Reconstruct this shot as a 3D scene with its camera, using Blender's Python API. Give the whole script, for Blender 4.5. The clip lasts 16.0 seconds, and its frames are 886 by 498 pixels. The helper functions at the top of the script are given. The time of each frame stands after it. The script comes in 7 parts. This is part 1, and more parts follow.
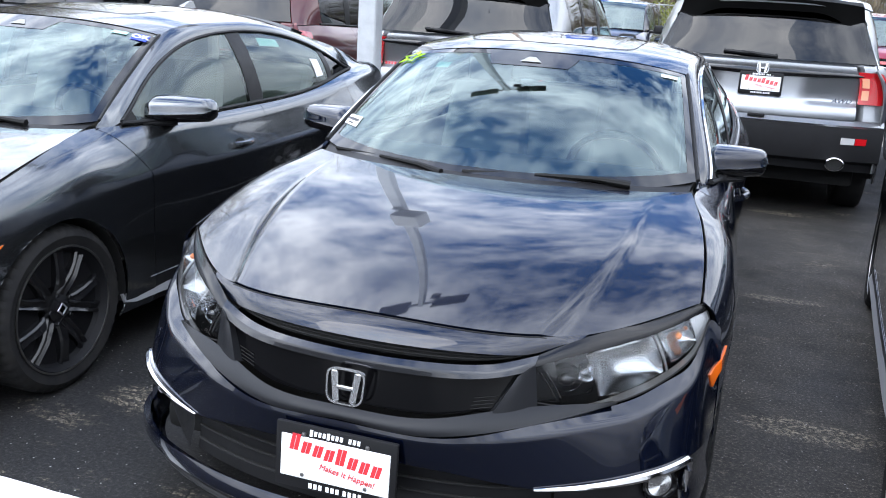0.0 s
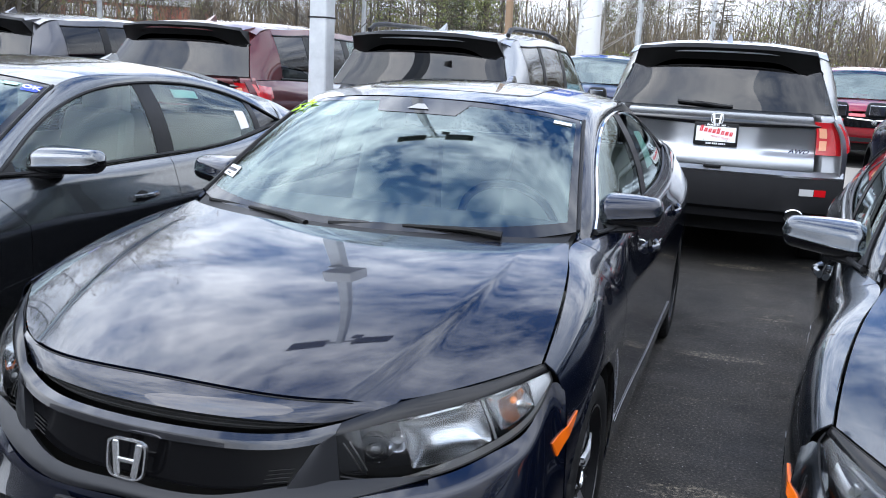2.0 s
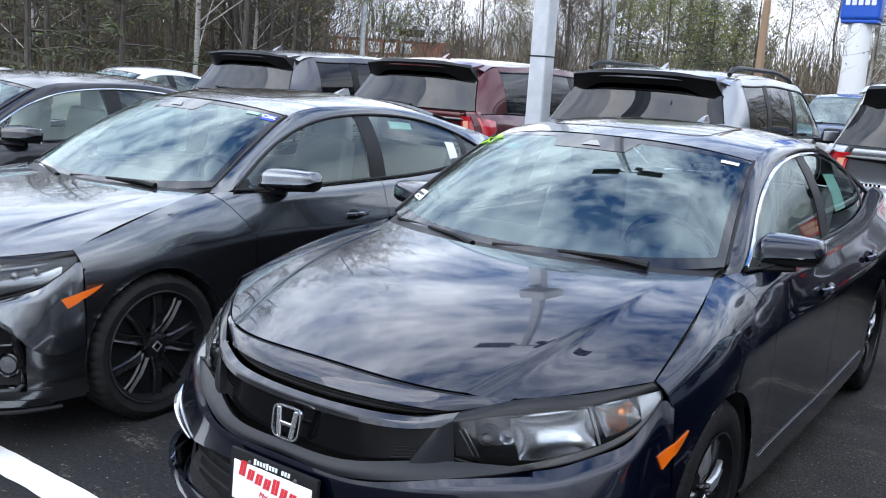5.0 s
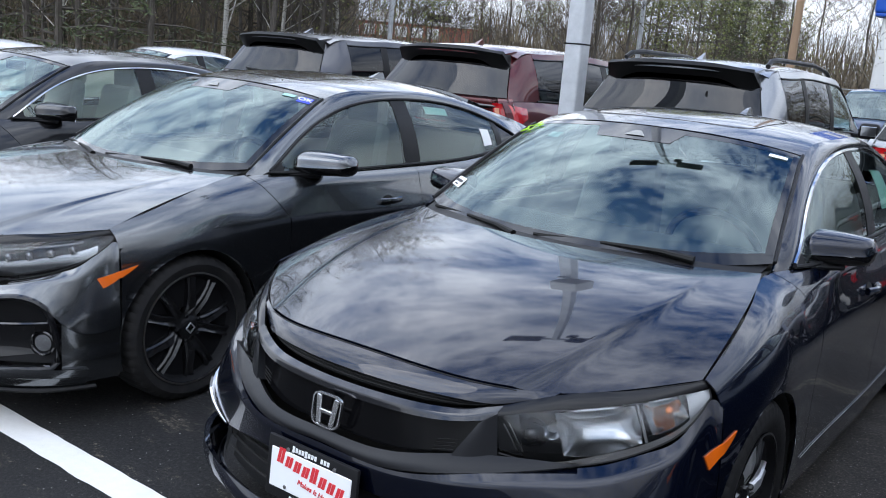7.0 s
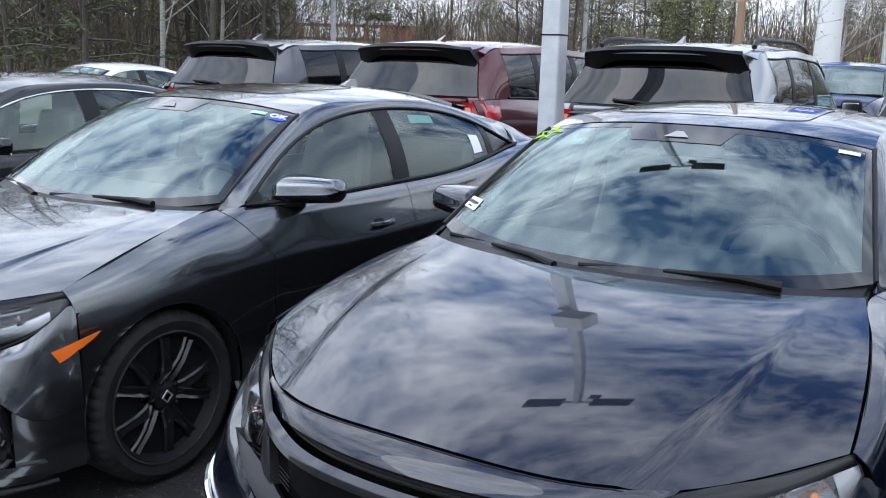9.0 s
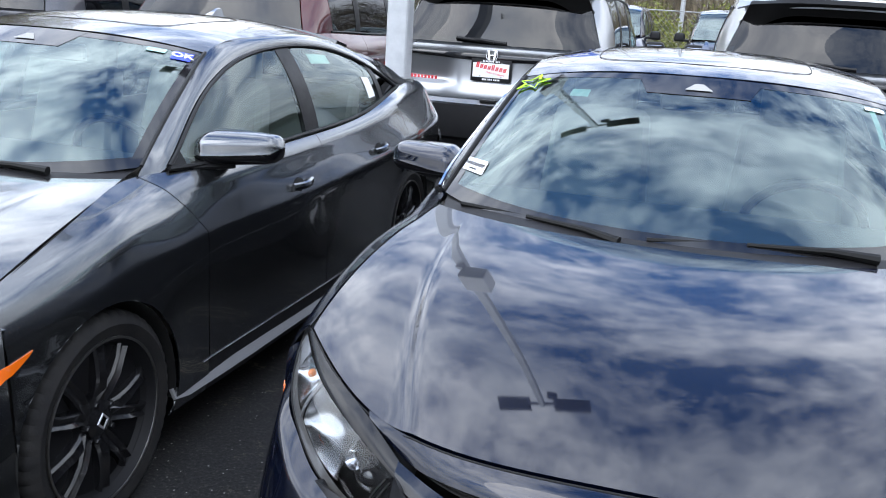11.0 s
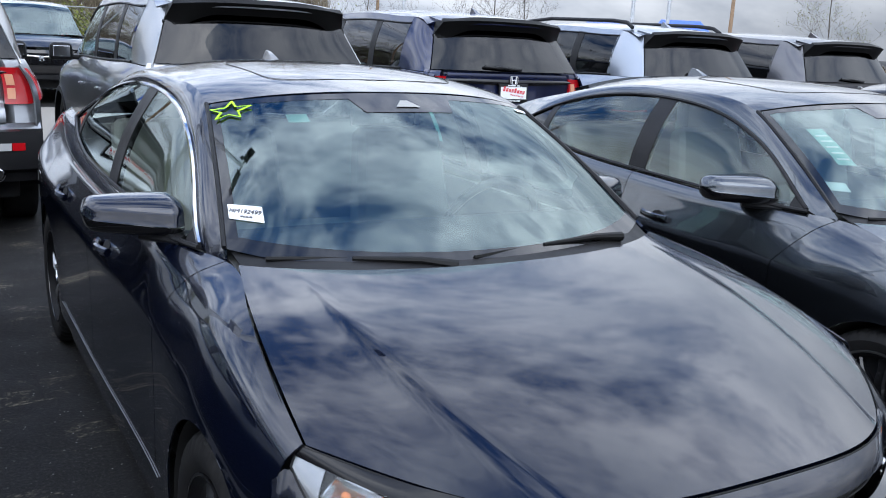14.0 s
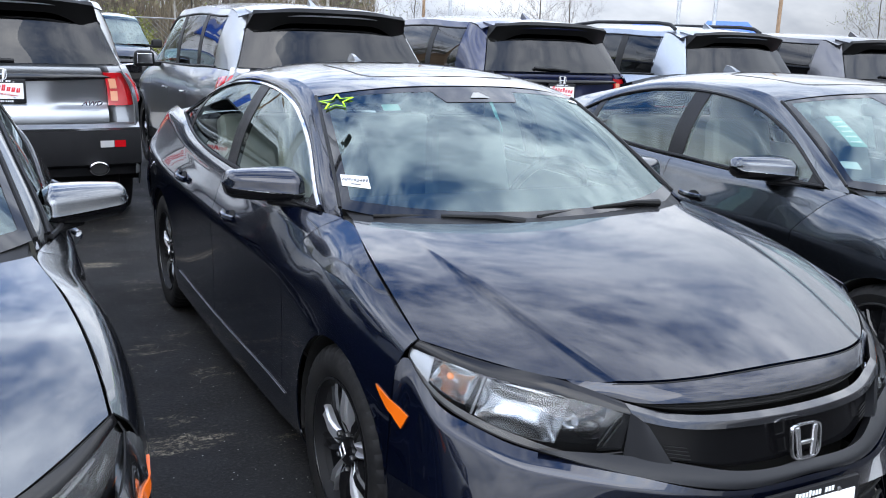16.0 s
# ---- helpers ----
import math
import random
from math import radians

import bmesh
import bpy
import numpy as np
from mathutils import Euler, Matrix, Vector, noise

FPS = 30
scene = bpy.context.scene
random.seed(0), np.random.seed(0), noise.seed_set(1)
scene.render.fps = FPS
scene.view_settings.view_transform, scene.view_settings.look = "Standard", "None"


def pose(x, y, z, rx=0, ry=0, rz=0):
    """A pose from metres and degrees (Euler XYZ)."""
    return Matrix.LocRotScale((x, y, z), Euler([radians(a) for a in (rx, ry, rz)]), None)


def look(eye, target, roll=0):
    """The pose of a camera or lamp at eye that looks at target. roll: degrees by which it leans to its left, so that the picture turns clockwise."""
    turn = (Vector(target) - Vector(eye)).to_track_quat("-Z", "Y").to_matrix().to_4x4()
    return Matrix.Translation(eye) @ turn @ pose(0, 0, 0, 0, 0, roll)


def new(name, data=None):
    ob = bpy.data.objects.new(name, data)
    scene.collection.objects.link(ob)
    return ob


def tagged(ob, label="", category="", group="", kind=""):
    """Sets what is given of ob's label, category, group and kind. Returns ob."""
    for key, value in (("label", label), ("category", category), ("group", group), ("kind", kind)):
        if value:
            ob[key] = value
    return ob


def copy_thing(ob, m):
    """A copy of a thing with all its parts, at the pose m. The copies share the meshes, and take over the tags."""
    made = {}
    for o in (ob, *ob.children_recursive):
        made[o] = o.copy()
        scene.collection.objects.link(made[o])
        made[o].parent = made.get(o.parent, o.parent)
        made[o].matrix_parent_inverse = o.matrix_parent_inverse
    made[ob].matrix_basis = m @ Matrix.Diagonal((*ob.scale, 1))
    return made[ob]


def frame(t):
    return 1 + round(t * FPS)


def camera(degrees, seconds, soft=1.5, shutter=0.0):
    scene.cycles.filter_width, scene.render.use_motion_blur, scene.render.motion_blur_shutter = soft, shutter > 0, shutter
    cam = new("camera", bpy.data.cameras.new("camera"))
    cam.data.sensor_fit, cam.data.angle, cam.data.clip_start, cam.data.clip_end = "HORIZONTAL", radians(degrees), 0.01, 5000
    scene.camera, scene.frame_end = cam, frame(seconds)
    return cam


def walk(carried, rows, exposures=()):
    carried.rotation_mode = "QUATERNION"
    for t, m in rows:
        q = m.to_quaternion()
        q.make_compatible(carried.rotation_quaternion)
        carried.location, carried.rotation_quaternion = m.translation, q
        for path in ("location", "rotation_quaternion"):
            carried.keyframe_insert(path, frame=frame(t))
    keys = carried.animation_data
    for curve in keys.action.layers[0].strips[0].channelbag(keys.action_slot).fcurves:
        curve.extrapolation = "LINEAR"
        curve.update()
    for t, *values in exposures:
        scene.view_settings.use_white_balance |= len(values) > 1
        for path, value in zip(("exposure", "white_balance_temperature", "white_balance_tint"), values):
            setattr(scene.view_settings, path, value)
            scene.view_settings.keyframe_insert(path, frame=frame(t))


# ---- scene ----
cam = camera(52.7, 16.0, soft=1.0)
EXPOSURES = [(0, 1.25, 6600, 9), (1.5, 1.2, 6600, 9), (2.5, 0.82, 6550, 9), (3, 0.62, 6500, 9), (3.6, 0.9, 6500, 9), (6, 0.8, 6450, 9), (7, 0.55, 6450, 9), (8.2, 0.62, 6450, 9), (10.5, 0.85, 6600, 9), (11, 1.08, 6600, 9), (12, 1.3, 6600, 9), (13, 1.3, 6600, 9), (13.5, 1.1, 6600, 9), (14, 0.75, 6420, 9), (15, 0.8, 6420, 9), (15.5, 1.0, 6600, 9), (16, 1.05, 6600, 9)]
PATH = [
    (0, (0.823, -1.873, 1.528), (0.234, -0.038, 0.993), 3.5),
    (0.5, (0.877, -1.846, 1.514), (0.322, 0.004, 0.996), 2.8),
    (1, (1.049, -1.742, 1.508), (0.473, 0.115, 1.037), 2.2),
    (1.5, (1.177, -1.642, 1.511), (0.58, 0.218, 1.084), 2.0),
    (2, (1.225, -1.533, 1.5), (0.594, 0.319, 1.086), 3.0),
    (2.5, (1.291, -1.419, 1.507), (0.547, 0.394, 1.108), 4.6),
    (3, (1.471, -1.387, 1.5), (0.528, 0.326, 1.08), 3.6),
    (3.5, (1.549, -1.441, 1.502), (0.482, 0.2, 1.089), 2.6),
    (6, (1.606, -1.738, 1.548), (0.468, -0.133, 1.189), 4.5),
    (6.5, (1.576, -1.732, 1.54), (0.414, -0.147, 1.17), 5.0),
    (7, (1.519, -1.672, 1.526), (0.376, -0.082, 1.122), 4.9),
    (7.5, (1.407, -1.541, 1.535), (0.318, 0.088, 1.135), 3.3),
    (8, (1.319, -1.463, 1.545), (0.23, 0.166, 1.144), 1.8),
    (10.5, (0.272, -1.262, 1.522), (-0.466, 0.537, 1.052), 2.7),
    (11, (0.01, -1.27, 1.521), (-0.499, 0.592, 0.996), 3.7),
    (11.5, (-0.26, -1.166, 1.508), (-0.675, 0.717, 0.974), 1.0),
    (12, (-0.518, -1.056, 1.526), (-0.748, 0.853, 0.975), -1.1),
    (12.5, (-0.824, -0.988, 1.518), (-0.651, 0.921, 0.946), 1.1),
    (13, (-1.03, -0.895, 1.526), (-0.647, 0.997, 1.001), 0.1),
    (13.5, (-1.219, -0.841, 1.548), (-0.547, 0.983, 1.077), 0.4),
    (14, (-1.379, -0.914, 1.545), (-0.387, 0.759, 1.081), 3.1),
    (14.5, (-1.401, -1.13, 1.537), (-0.341, 0.49, 1.032), 1.6),
    (15, (-1.47, -1.279, 1.536), (-0.404, 0.326, 1.001), -0.2),
    (15.5, (-1.654, -1.338, 1.529), (-0.664, 0.322, 1.016), 1.0),
    (16, (-1.762, -1.411, 1.536), (-0.857, 0.312, 1.077), 2.3),
]
walk(cam, [(t, look(eye, target, roll)) for t, eye, target, roll in PATH], exposures=EXPOSURES)

# ---- light ----
SUN_EL, SUN_AZ = radians(48), radians(200)   # azimuth clockwise from +y

world = bpy.data.worlds.new("sky")
scene.world = world
world.use_nodes = True
wn, wl = world.node_tree.nodes, world.node_tree.links
wn.clear()
sky = wn.new("ShaderNodeTexSky")
sky.sky_type, sky.sun_disc = "NISHITA", False
sky.sun_elevation, sky.sun_rotation = SUN_EL, SUN_AZ
sky.air_density, sky.dust_density, sky.ozone_density = 1.0, 0.6, 1.6
geo = wn.new("ShaderNodeTexCoord")
split = wn.new("ShaderNodeSeparateXYZ")
wl.new(geo.outputs["Generated"], split.inputs[0])


def wmath(op, a, b=None):
    n = wn.new("ShaderNodeMath")
    n.operation = op
    for k, v in enumerate((a, b)):
        if v is None:
            continue
        if isinstance(v, (int, float)):
            n.inputs[k].default_value = v
        else:
            wl.new(v, n.inputs[k])
    return n.outputs[0]


# clouds on a flat layer overhead
zc = wmath("MAXIMUM", wmath("ADD", split.outputs[2], 0.42), 0.20)
cx, cy = wmath("DIVIDE", split.outputs[0], zc), wmath("DIVIDE", split.outputs[1], zc)
comb = wn.new("ShaderNodeCombineXYZ")
wl.new(cx, comb.inputs[0])
wl.new(cy, comb.inputs[1])
comb.inputs[2].default_value = 3.7
turn_map = wn.new("ShaderNodeMapping")
turn_map.inputs["Rotation"].default_value = (0, 0, radians(-35))
turn_map.inputs["Scale"].default_value = (1.0, 1.35, 1)
wl.new(comb.outputs[0], turn_map.inputs[0])


def wnoise(scale, detail, rough, dist=0.0):
    n = wn.new("ShaderNodeTexNoise")
    n.inputs["Scale"].default_value, n.inputs["Detail"].default_value = scale, detail
    n.inputs["Roughness"].default_value, n.inputs["Distortion"].default_value = rough, dist
    wl.new(turn_map.outputs[0], n.inputs["Vector"])
    return n.outputs["Fac"]


big, fine = wnoise(3.9, 10, 0.62, 0.35), wnoise(13.0, 7, 0.66, 0.3)
cover = wmath("ADD", wmath("ADD", wmath("MULTIPLY", big, 0.70), wmath("MULTIPLY", fine, 0.30)), wmath("ADD", wmath("MULTIPLY", wmath("MULTIPLY", split.outputs[0], split.outputs[0]), 0.13), wmath("ADD", wmath("MULTIPLY", wmath("MAXIMUM", split.outputs[0], 0.0), 0.07), wmath("MULTIPLY", split.outputs[1], -0.025))))
cover = wmath("ADD", cover, wmath("MULTIPLY", wmath("MAXIMUM", wmath("SUBTRACT", 0.42, split.outputs[2]), 0.0), 0.55))
ramp = wn.new("ShaderNodeValToRGB")
ramp.color_ramp.elements[0].position, ramp.color_ramp.elements[0].color = 0.40, (0, 0, 0, 1)
ramp.color_ramp.elements[1].position, ramp.color_ramp.elements[1].color = 0.63, (1, 1, 1, 1)
wl.new(cover, ramp.inputs[0])
shade = wn.new("ShaderNodeValToRGB")
shade.color_ramp.elements[0].position, shade.color_ramp.elements[0].color = 0.35, (23.5, 24.9, 27.6, 1)
shade.color_ramp.elements[1].position, shade.color_ramp.elements[1].color = 0.68, (11.5, 13.0, 15.8, 1)
wl.new(wnoise(2.3, 5, 0.55), shade.inputs[0])
mixc = wn.new("ShaderNodeMix")
mixc.data_type = "RGBA"
wl.new(ramp.outputs[0], mixc.inputs[0])
deep = wn.new("ShaderNodeMix")
deep.data_type, deep.blend_type = "RGBA", "MULTIPLY"
deep.inputs[0].default_value = 1.0
haze = wn.new("ShaderNodeValToRGB")
haze.color_ramp.elements[0].position, haze.color_ramp.elements[0].color = 0.0, (0.44, 0.52, 0.66, 1)
haze.color_ramp.elements[1].position, haze.color_ramp.elements[1].color = 0.55, (0.48, 1.08, 1.80, 1)
wl.new(split.outputs[2], haze.inputs[0])
wl.new(haze.outputs[0], deep.inputs[7])
wl.new(sky.outputs[0], deep.inputs[6])
wl.new(deep.outputs[2], mixc.inputs[6])
low = wn.new("ShaderNodeMapRange")
low.inputs["From Min"].default_value, low.inputs["From Max"].default_value = 0.0, 0.55
low.inputs["To Min"].default_value, low.inputs["To Max"].default_value = 0.36, 1.0
wl.new(split.outputs[2], low.inputs["Value"])
dim = wn.new("ShaderNodeVectorMath")
dim.operation = "SCALE"
wl.new(mixc.outputs[2], dim.inputs[0])
# the sky away from the sun is duller low down
dull = wmath("SUBTRACT", 1.0, wmath("MULTIPLY", wmath("MULTIPLY", wmath("MAXIMUM", split.outputs[0], 0.0), wmath("SUBTRACT", 1.0, split.outputs[2])), 0.80))
wl.new(wmath("MULTIPLY", low.outputs["Result"], dull), dim.inputs["Scale"])
wl.new(shade.outputs[0], mixc.inputs[7])
back = wn.new("ShaderNodeBackground")
back.inputs[1].default_value = 0.10
wout = wn.new("ShaderNodeOutputWorld")
wl.new(dim.outputs[0], back.inputs[0])
wl.new(back.outputs[0], wout.inputs[0])

sun = new("sun", bpy.data.lights.new("sun", "SUN"))
sun.data.energy, sun.data.angle, sun.data.color = 0.75, radians(45), (1.0, 0.96, 0.90)
sun_dir = Vector((math.sin(SUN_AZ) * math.cos(SUN_EL), math.cos(SUN_AZ) * math.cos(SUN_EL), math.sin(SUN_EL)))
sun.matrix_world = look(sun_dir * 50, (0, 0, 0))

# ---- materials ----


def shader(name, color=(0.5, 0.5, 0.5), rough=0.5, metal=0.0, coat=0.0, emit=None, spec=0.5, coat_rough=0.02):
    m = bpy.data.materials.new(name)
    m.use_nodes = True
    b = m.node_tree.nodes["Principled BSDF"]
    b.inputs["Base Color"].default_value = (*color, 1)
    b.inputs["Roughness"].default_value, b.inputs["Metallic"].default_value = rough, metal
    b.inputs["Specular IOR Level"].default_value = spec
    b.inputs["Coat Weight"].default_value, b.inputs["Coat Roughness"].default_value = coat, coat_rough
    if emit:
        b.inputs["Emission Color"].default_value, b.inputs["Emission Strength"].default_value = (*color, 1), emit
    return m


def node(m, kind, **inputs):
    n = m.node_tree.nodes.new(kind)
    for k, v in inputs.items():
        n.inputs[k.replace("_", " ")].default_value = v
    return n


def noise_of(m, scale, detail=5.0, rough=0.55, where="Object", stretch=None):
    tc = m.node_tree.nodes.new("ShaderNodeTexCoord")
    n = node(m, "ShaderNodeTexNoise", Scale=scale, Detail=detail, Roughness=rough)
    src = tc.outputs[where]
    if stretch:
        mp = m.node_tree.nodes.new("ShaderNodeMapping")
        mp.inputs["Scale"].default_value = stretch
        m.node_tree.links.new(src, mp.inputs[0])
        src = mp.outputs[0]
    m.node_tree.links.new(src, n.inputs["Vector"])
    return n.outputs["Fac"]


def ramp_of(m, fac, stops):
    r = m.node_tree.nodes.new("ShaderNodeValToRGB")
    els = r.color_ramp.elements
    while len(els) < len(stops):
        els.new(0.5)
    for e, (p, c) in zip(els, stops):
        e.position, e.color = p, (*c, 1) if len(c) == 3 else c
    m.node_tree.links.new(fac, r.inputs[0])
    return r.outputs[0]


def mix_of(m, fac, a, b, blend="MIX"):
    n = m.node_tree.nodes.new("ShaderNodeMix")
    n.data_type, n.blend_type = "RGBA", blend
    for k, v in ((0, fac), (6, a), (7, b)):
        if isinstance(v, (int, float)):
            n.inputs[k].default_value = v
        elif isinstance(v, tuple):
            n.inputs[k].default_value = (*v, 1)
        else:
            m.node_tree.links.new(v, n.inputs[k])
    return n.outputs[2]


def feed(m, socket, out):
    m.node_tree.links.new(out, m.node_tree.nodes["Principled BSDF"].inputs[socket])


def bump(m, height, strength=0.3, distance=0.01):
    n = node(m, "ShaderNodeBump", Strength=strength, Distance=distance)
    m.node_tree.links.new(height, n.inputs["Height"])
    feed(m, "Normal", n.outputs["Normal"])


def paint(name, color, metal=0.55, rough=0.34, dust=0.025):
    """Metallic car paint: flakes under a clear coat, with a film of road dust."""
    m = shader(name, color, rough, metal, coat=1.0, spec=0.12)
    m.node_tree.nodes["Principled BSDF"].inputs["Coat IOR"].default_value = 1.54
    flakes = ramp_of(m, noise_of(m, 900, 2, 0.7), [(0.35, tuple(c * 0.72 for c in color)), (0.7, tuple(min(1, c * 1.35) for c in color))])
    film = ramp_of(m, noise_of(m, 3.5, 6, 0.65), [(0.45, (0, 0, 0)), (0.8, (dust, dust, dust))])
    feed(m, "Base Color", mix_of(m, film, flakes, (0.32, 0.30, 0.27)))
    feed(m, "Coat Roughness", ramp_of(m, noise_of(m, 6, 6, 0.7), [(0.35, (0.012,) * 3), (0.8, (0.06,) * 3)]))
    return m


def plastic(name, color, rough, grain=500):
    m = shader(name, color, rough)
    h = noise_of(m, grain, 3, 0.6)
    bump(m, h, 0.12, 0.002)
    feed(m, "Roughness", ramp_of(m, noise_of(m, 9, 5), [(0.3, (rough * 0.8,) * 3), (0.75, (min(1, rough * 1.25),) * 3)]))
    return m


def pane(name, tint, gloss=1.45, cast=(0.97, 0.98, 1.0)):
    """Thin glass: clear with a tint, and a mirror-like face that grows towards grazing angles."""
    m = bpy.data.materials.new(name)
    m.use_nodes = True
    nt = m.node_tree
    nt.nodes.remove(nt.nodes["Principled BSDF"])
    clear = node(m, "ShaderNodeBsdfTransparent", Color=(*tint, 1))
    shine = node(m, "ShaderNodeBsdfGlossy", Color=(*cast, 1), Roughness=0.012)
    fres = node(m, "ShaderNodeFresnel", IOR=gloss)
    mix = nt.nodes.new("ShaderNodeMixShader")
    nt.links.new(fres.outputs[0], mix.inputs[0])
    nt.links.new(clear.outputs[0], mix.inputs[1])
    nt.links.new(shine.outputs[0], mix.inputs[2])
    nt.links.new(mix.outputs[0], nt.nodes["Material Output"].inputs[0])
    return m


NAVY = paint("navy_pearl_paint", (0.0019, 0.0038, 0.0125), 0.5, 0.24, 0.004)
GREY = paint("polished_grey_paint", (0.115, 0.122, 0.129), 0.95, 0.18)
SLATE = paint("slate_blue_paint", (0.060, 0.068, 0.078), 0.95, 0.22)
SILVER = paint("silver_paint", (0.31, 0.32, 0.335), 0.9, 0.33, 0.06)
SILVER_COOL = paint("cool_silver_paint", (0.27, 0.30, 0.35), 0.9, 0.33, 0.06)
RED = paint("maroon_paint", (0.085, 0.012, 0.014), 0.5, 0.3)
RED_BRIGHT = paint("red_paint", (0.26, 0.010, 0.018), 0.4, 0.3)
BLUE_SUV = paint("deep_blue_paint", (0.010, 0.015, 0.050), 0.5, 0.3)
GUNMETAL = paint("gunmetal_paint", (0.085, 0.085, 0.095), 0.7, 0.33)
BLACK = paint("black_paint", (0.010, 0.010, 0.012), 0.2, 0.3)
WHITE = paint("white_paint", (0.72, 0.73, 0.74), 0.0, 0.4)
GLASS = pane("windshield_glass", (0.56, 0.73, 0.70), 2.15, (0.82, 0.97, 0.97))
GLASS_SIDE = pane("side_glass", (0.80, 0.92, 0.88), 1.7, (0.88, 0.98, 0.97))
GLASS_DARK = pane("privacy_glass", (0.035, 0.038, 0.042), 1.47)
LENS = pane("lamp_lens_glass", (0.90, 0.92, 0.93), 1.5)
TRIM = plastic("black_trim", (0.012, 0.012, 0.013), 0.42)
GLOSS = shader("gloss_black", (0.006, 0.006, 0.007), 0.08, coat=0.6)
MATTE = plastic("grey_black_plastic", (0.015, 0.0155, 0.0175), 0.34)
MATTE.node_tree.nodes["Principled BSDF"].inputs["Specular IOR Level"].default_value = 0.26
BUMPER_BLACK = plastic("bumper_plastic", (0.007, 0.007, 0.008), 0.6)
for m_ in (TRIM, BUMPER_BLACK, MATTE):
    m_.node_tree.nodes["Principled BSDF"].inputs["Specular IOR Level"].default_value = 0.20
PIANO = shader("grille_black", (0.003, 0.003, 0.0035), 0.12, spec=0.14)
WING = paint("dark_grey_gloss", (0.022, 0.023, 0.027), 0.6, 0.25)
SPOILER = shader("shaded_black", (0.005, 0.005, 0.005), 0.5, spec=0.2)
BROW = shader("smoked_black", (0.010, 0.010, 0.011), 0.10, spec=0.30)
FRIT = shader("glass_edge_black", (0.010, 0.010, 0.011), 0.06, coat=0.6, spec=0.3)
GAP = shader("seam_dark", (0.004, 0.004, 0.004), 0.9)
SKIRT = shader("silver_plastic", (0.24, 0.24, 0.25), 0.5, 0.2)
CHROME = shader("chrome", (0.80, 0.80, 0.81), 0.07, 1.0)
SATIN = shader("satin_alloy", (0.70, 0.70, 0.72), 0.42, 0.9)
EMBLEM = shader("emblem_chrome", (0.86, 0.86, 0.87), 0.22, 1.0)
RIM_BLACK = shader("gloss_black_alloy", (0.008, 0.008, 0.009), 0.22, 0.0, coat=0.35, spec=0.3)
BARREL = shader("dark_rim_inside", (0.006, 0.006, 0.007), 0.55, spec=0.2)
STEEL = shader("brake_steel", (0.33, 0.32, 0.31), 0.35, 1.0)
CLEAR_REFLECTOR = shader("lamp_reflector", (0.74, 0.75, 0.77), 0.14, 1.0)
LAMP_DARK = shader("lamp_housing", (0.020, 0.020, 0.022), 0.25, 0.2)
LAMP_SILVER = shader("lamp_silver", (0.42, 0.425, 0.435), 0.20, 1.0)
LAMP_RIM = shader("frosted_lamp_rim", (0.24, 0.245, 0.26), 0.22, 0.3, coat=1.0)
AMBER = shader("amber_lens", (0.70, 0.125, 0.006), 0.16, coat=1.0)
AMBER_BULB = shader("amber_bulb", (0.75, 0.22, 0.05), 0.25)
RED_LENS = shader("red_lens", (0.40, 0.006, 0.010), 0.12, coat=1.0)
TAIL_RED = shader("dark_red_lens", (0.11, 0.004, 0.006), 0.12, coat=1.0)
REVERSE = shader("reverse_lens", (0.42, 0.42, 0.42), 0.2, coat=1.0)
RED_CLEAR = shader("pale_lens", (0.62, 0.28, 0.16), 0.2, coat=1.0)
SEAT = plastic("pale_grey_cloth", (0.68, 0.67, 0.62), 0.85, 300)
SEAT_MID = plastic("grey_cloth", (0.30, 0.30, 0.29), 0.85, 300)
SEAT_DARK = plastic("black_cloth", (0.05, 0.05, 0.052), 0.85, 300)
DASH = plastic("dash_plastic", (0.055, 0.056, 0.058), 0.7)
HEADLINER = plastic("headliner_cloth", (0.62, 0.61, 0.58), 0.9, 300)
PAPER = shader("paper_white", (0.78, 0.79, 0.79), 0.6)
PAPER_TEAL = shader("paper_pale_teal", (0.34, 0.56, 0.52), 0.55)
INK_GREY = shader("ink_grey", (0.10, 0.10, 0.11), 0.6)
INK_RED = shader("ink_red", (0.62, 0.03, 0.04), 0.45)
STICK_BLUE = shader("sticker_blue", (0.06, 0.10, 0.90), 0.4)
STAR = shader("marker_yellow_green", (0.42, 0.80, 0.01), 0.5)

TYRE = shader("tyre_rubber", (0.017, 0.017, 0.018), 0.72, spec=0.2)
bump(TYRE, noise_of(TYRE, 160, 4), 0.25, 0.003)
feed(TYRE, "Base Color", ramp_of(TYRE, noise_of(TYRE, 12, 5), [(0.3, (0.008, 0.008, 0.009)), (0.75, (0.020, 0.019, 0.018))]))

ASPHALT = shader("asphalt", (0.045, 0.045, 0.047), 0.8, spec=0.3)
grain = noise_of(ASPHALT, 75, 6, 0.80)
specks = ramp_of(ASPHALT, grain, [(0.34, (0.009, 0.009, 0.010)), (0.55, (0.034, 0.034, 0.036)), (0.63, (0.10, 0.098, 0.094)), (0.70, (0.34, 0.33, 0.31))])
patches = ramp_of(ASPHALT, noise_of(ASPHALT, 0.55, 6, 0.6), [(0.3, (0.33, 0.325, 0.32)), (0.7, (0.64, 0.625, 0.60))])
seal = mix_of(ASPHALT, 1.0, specks, patches, "MULTIPLY")
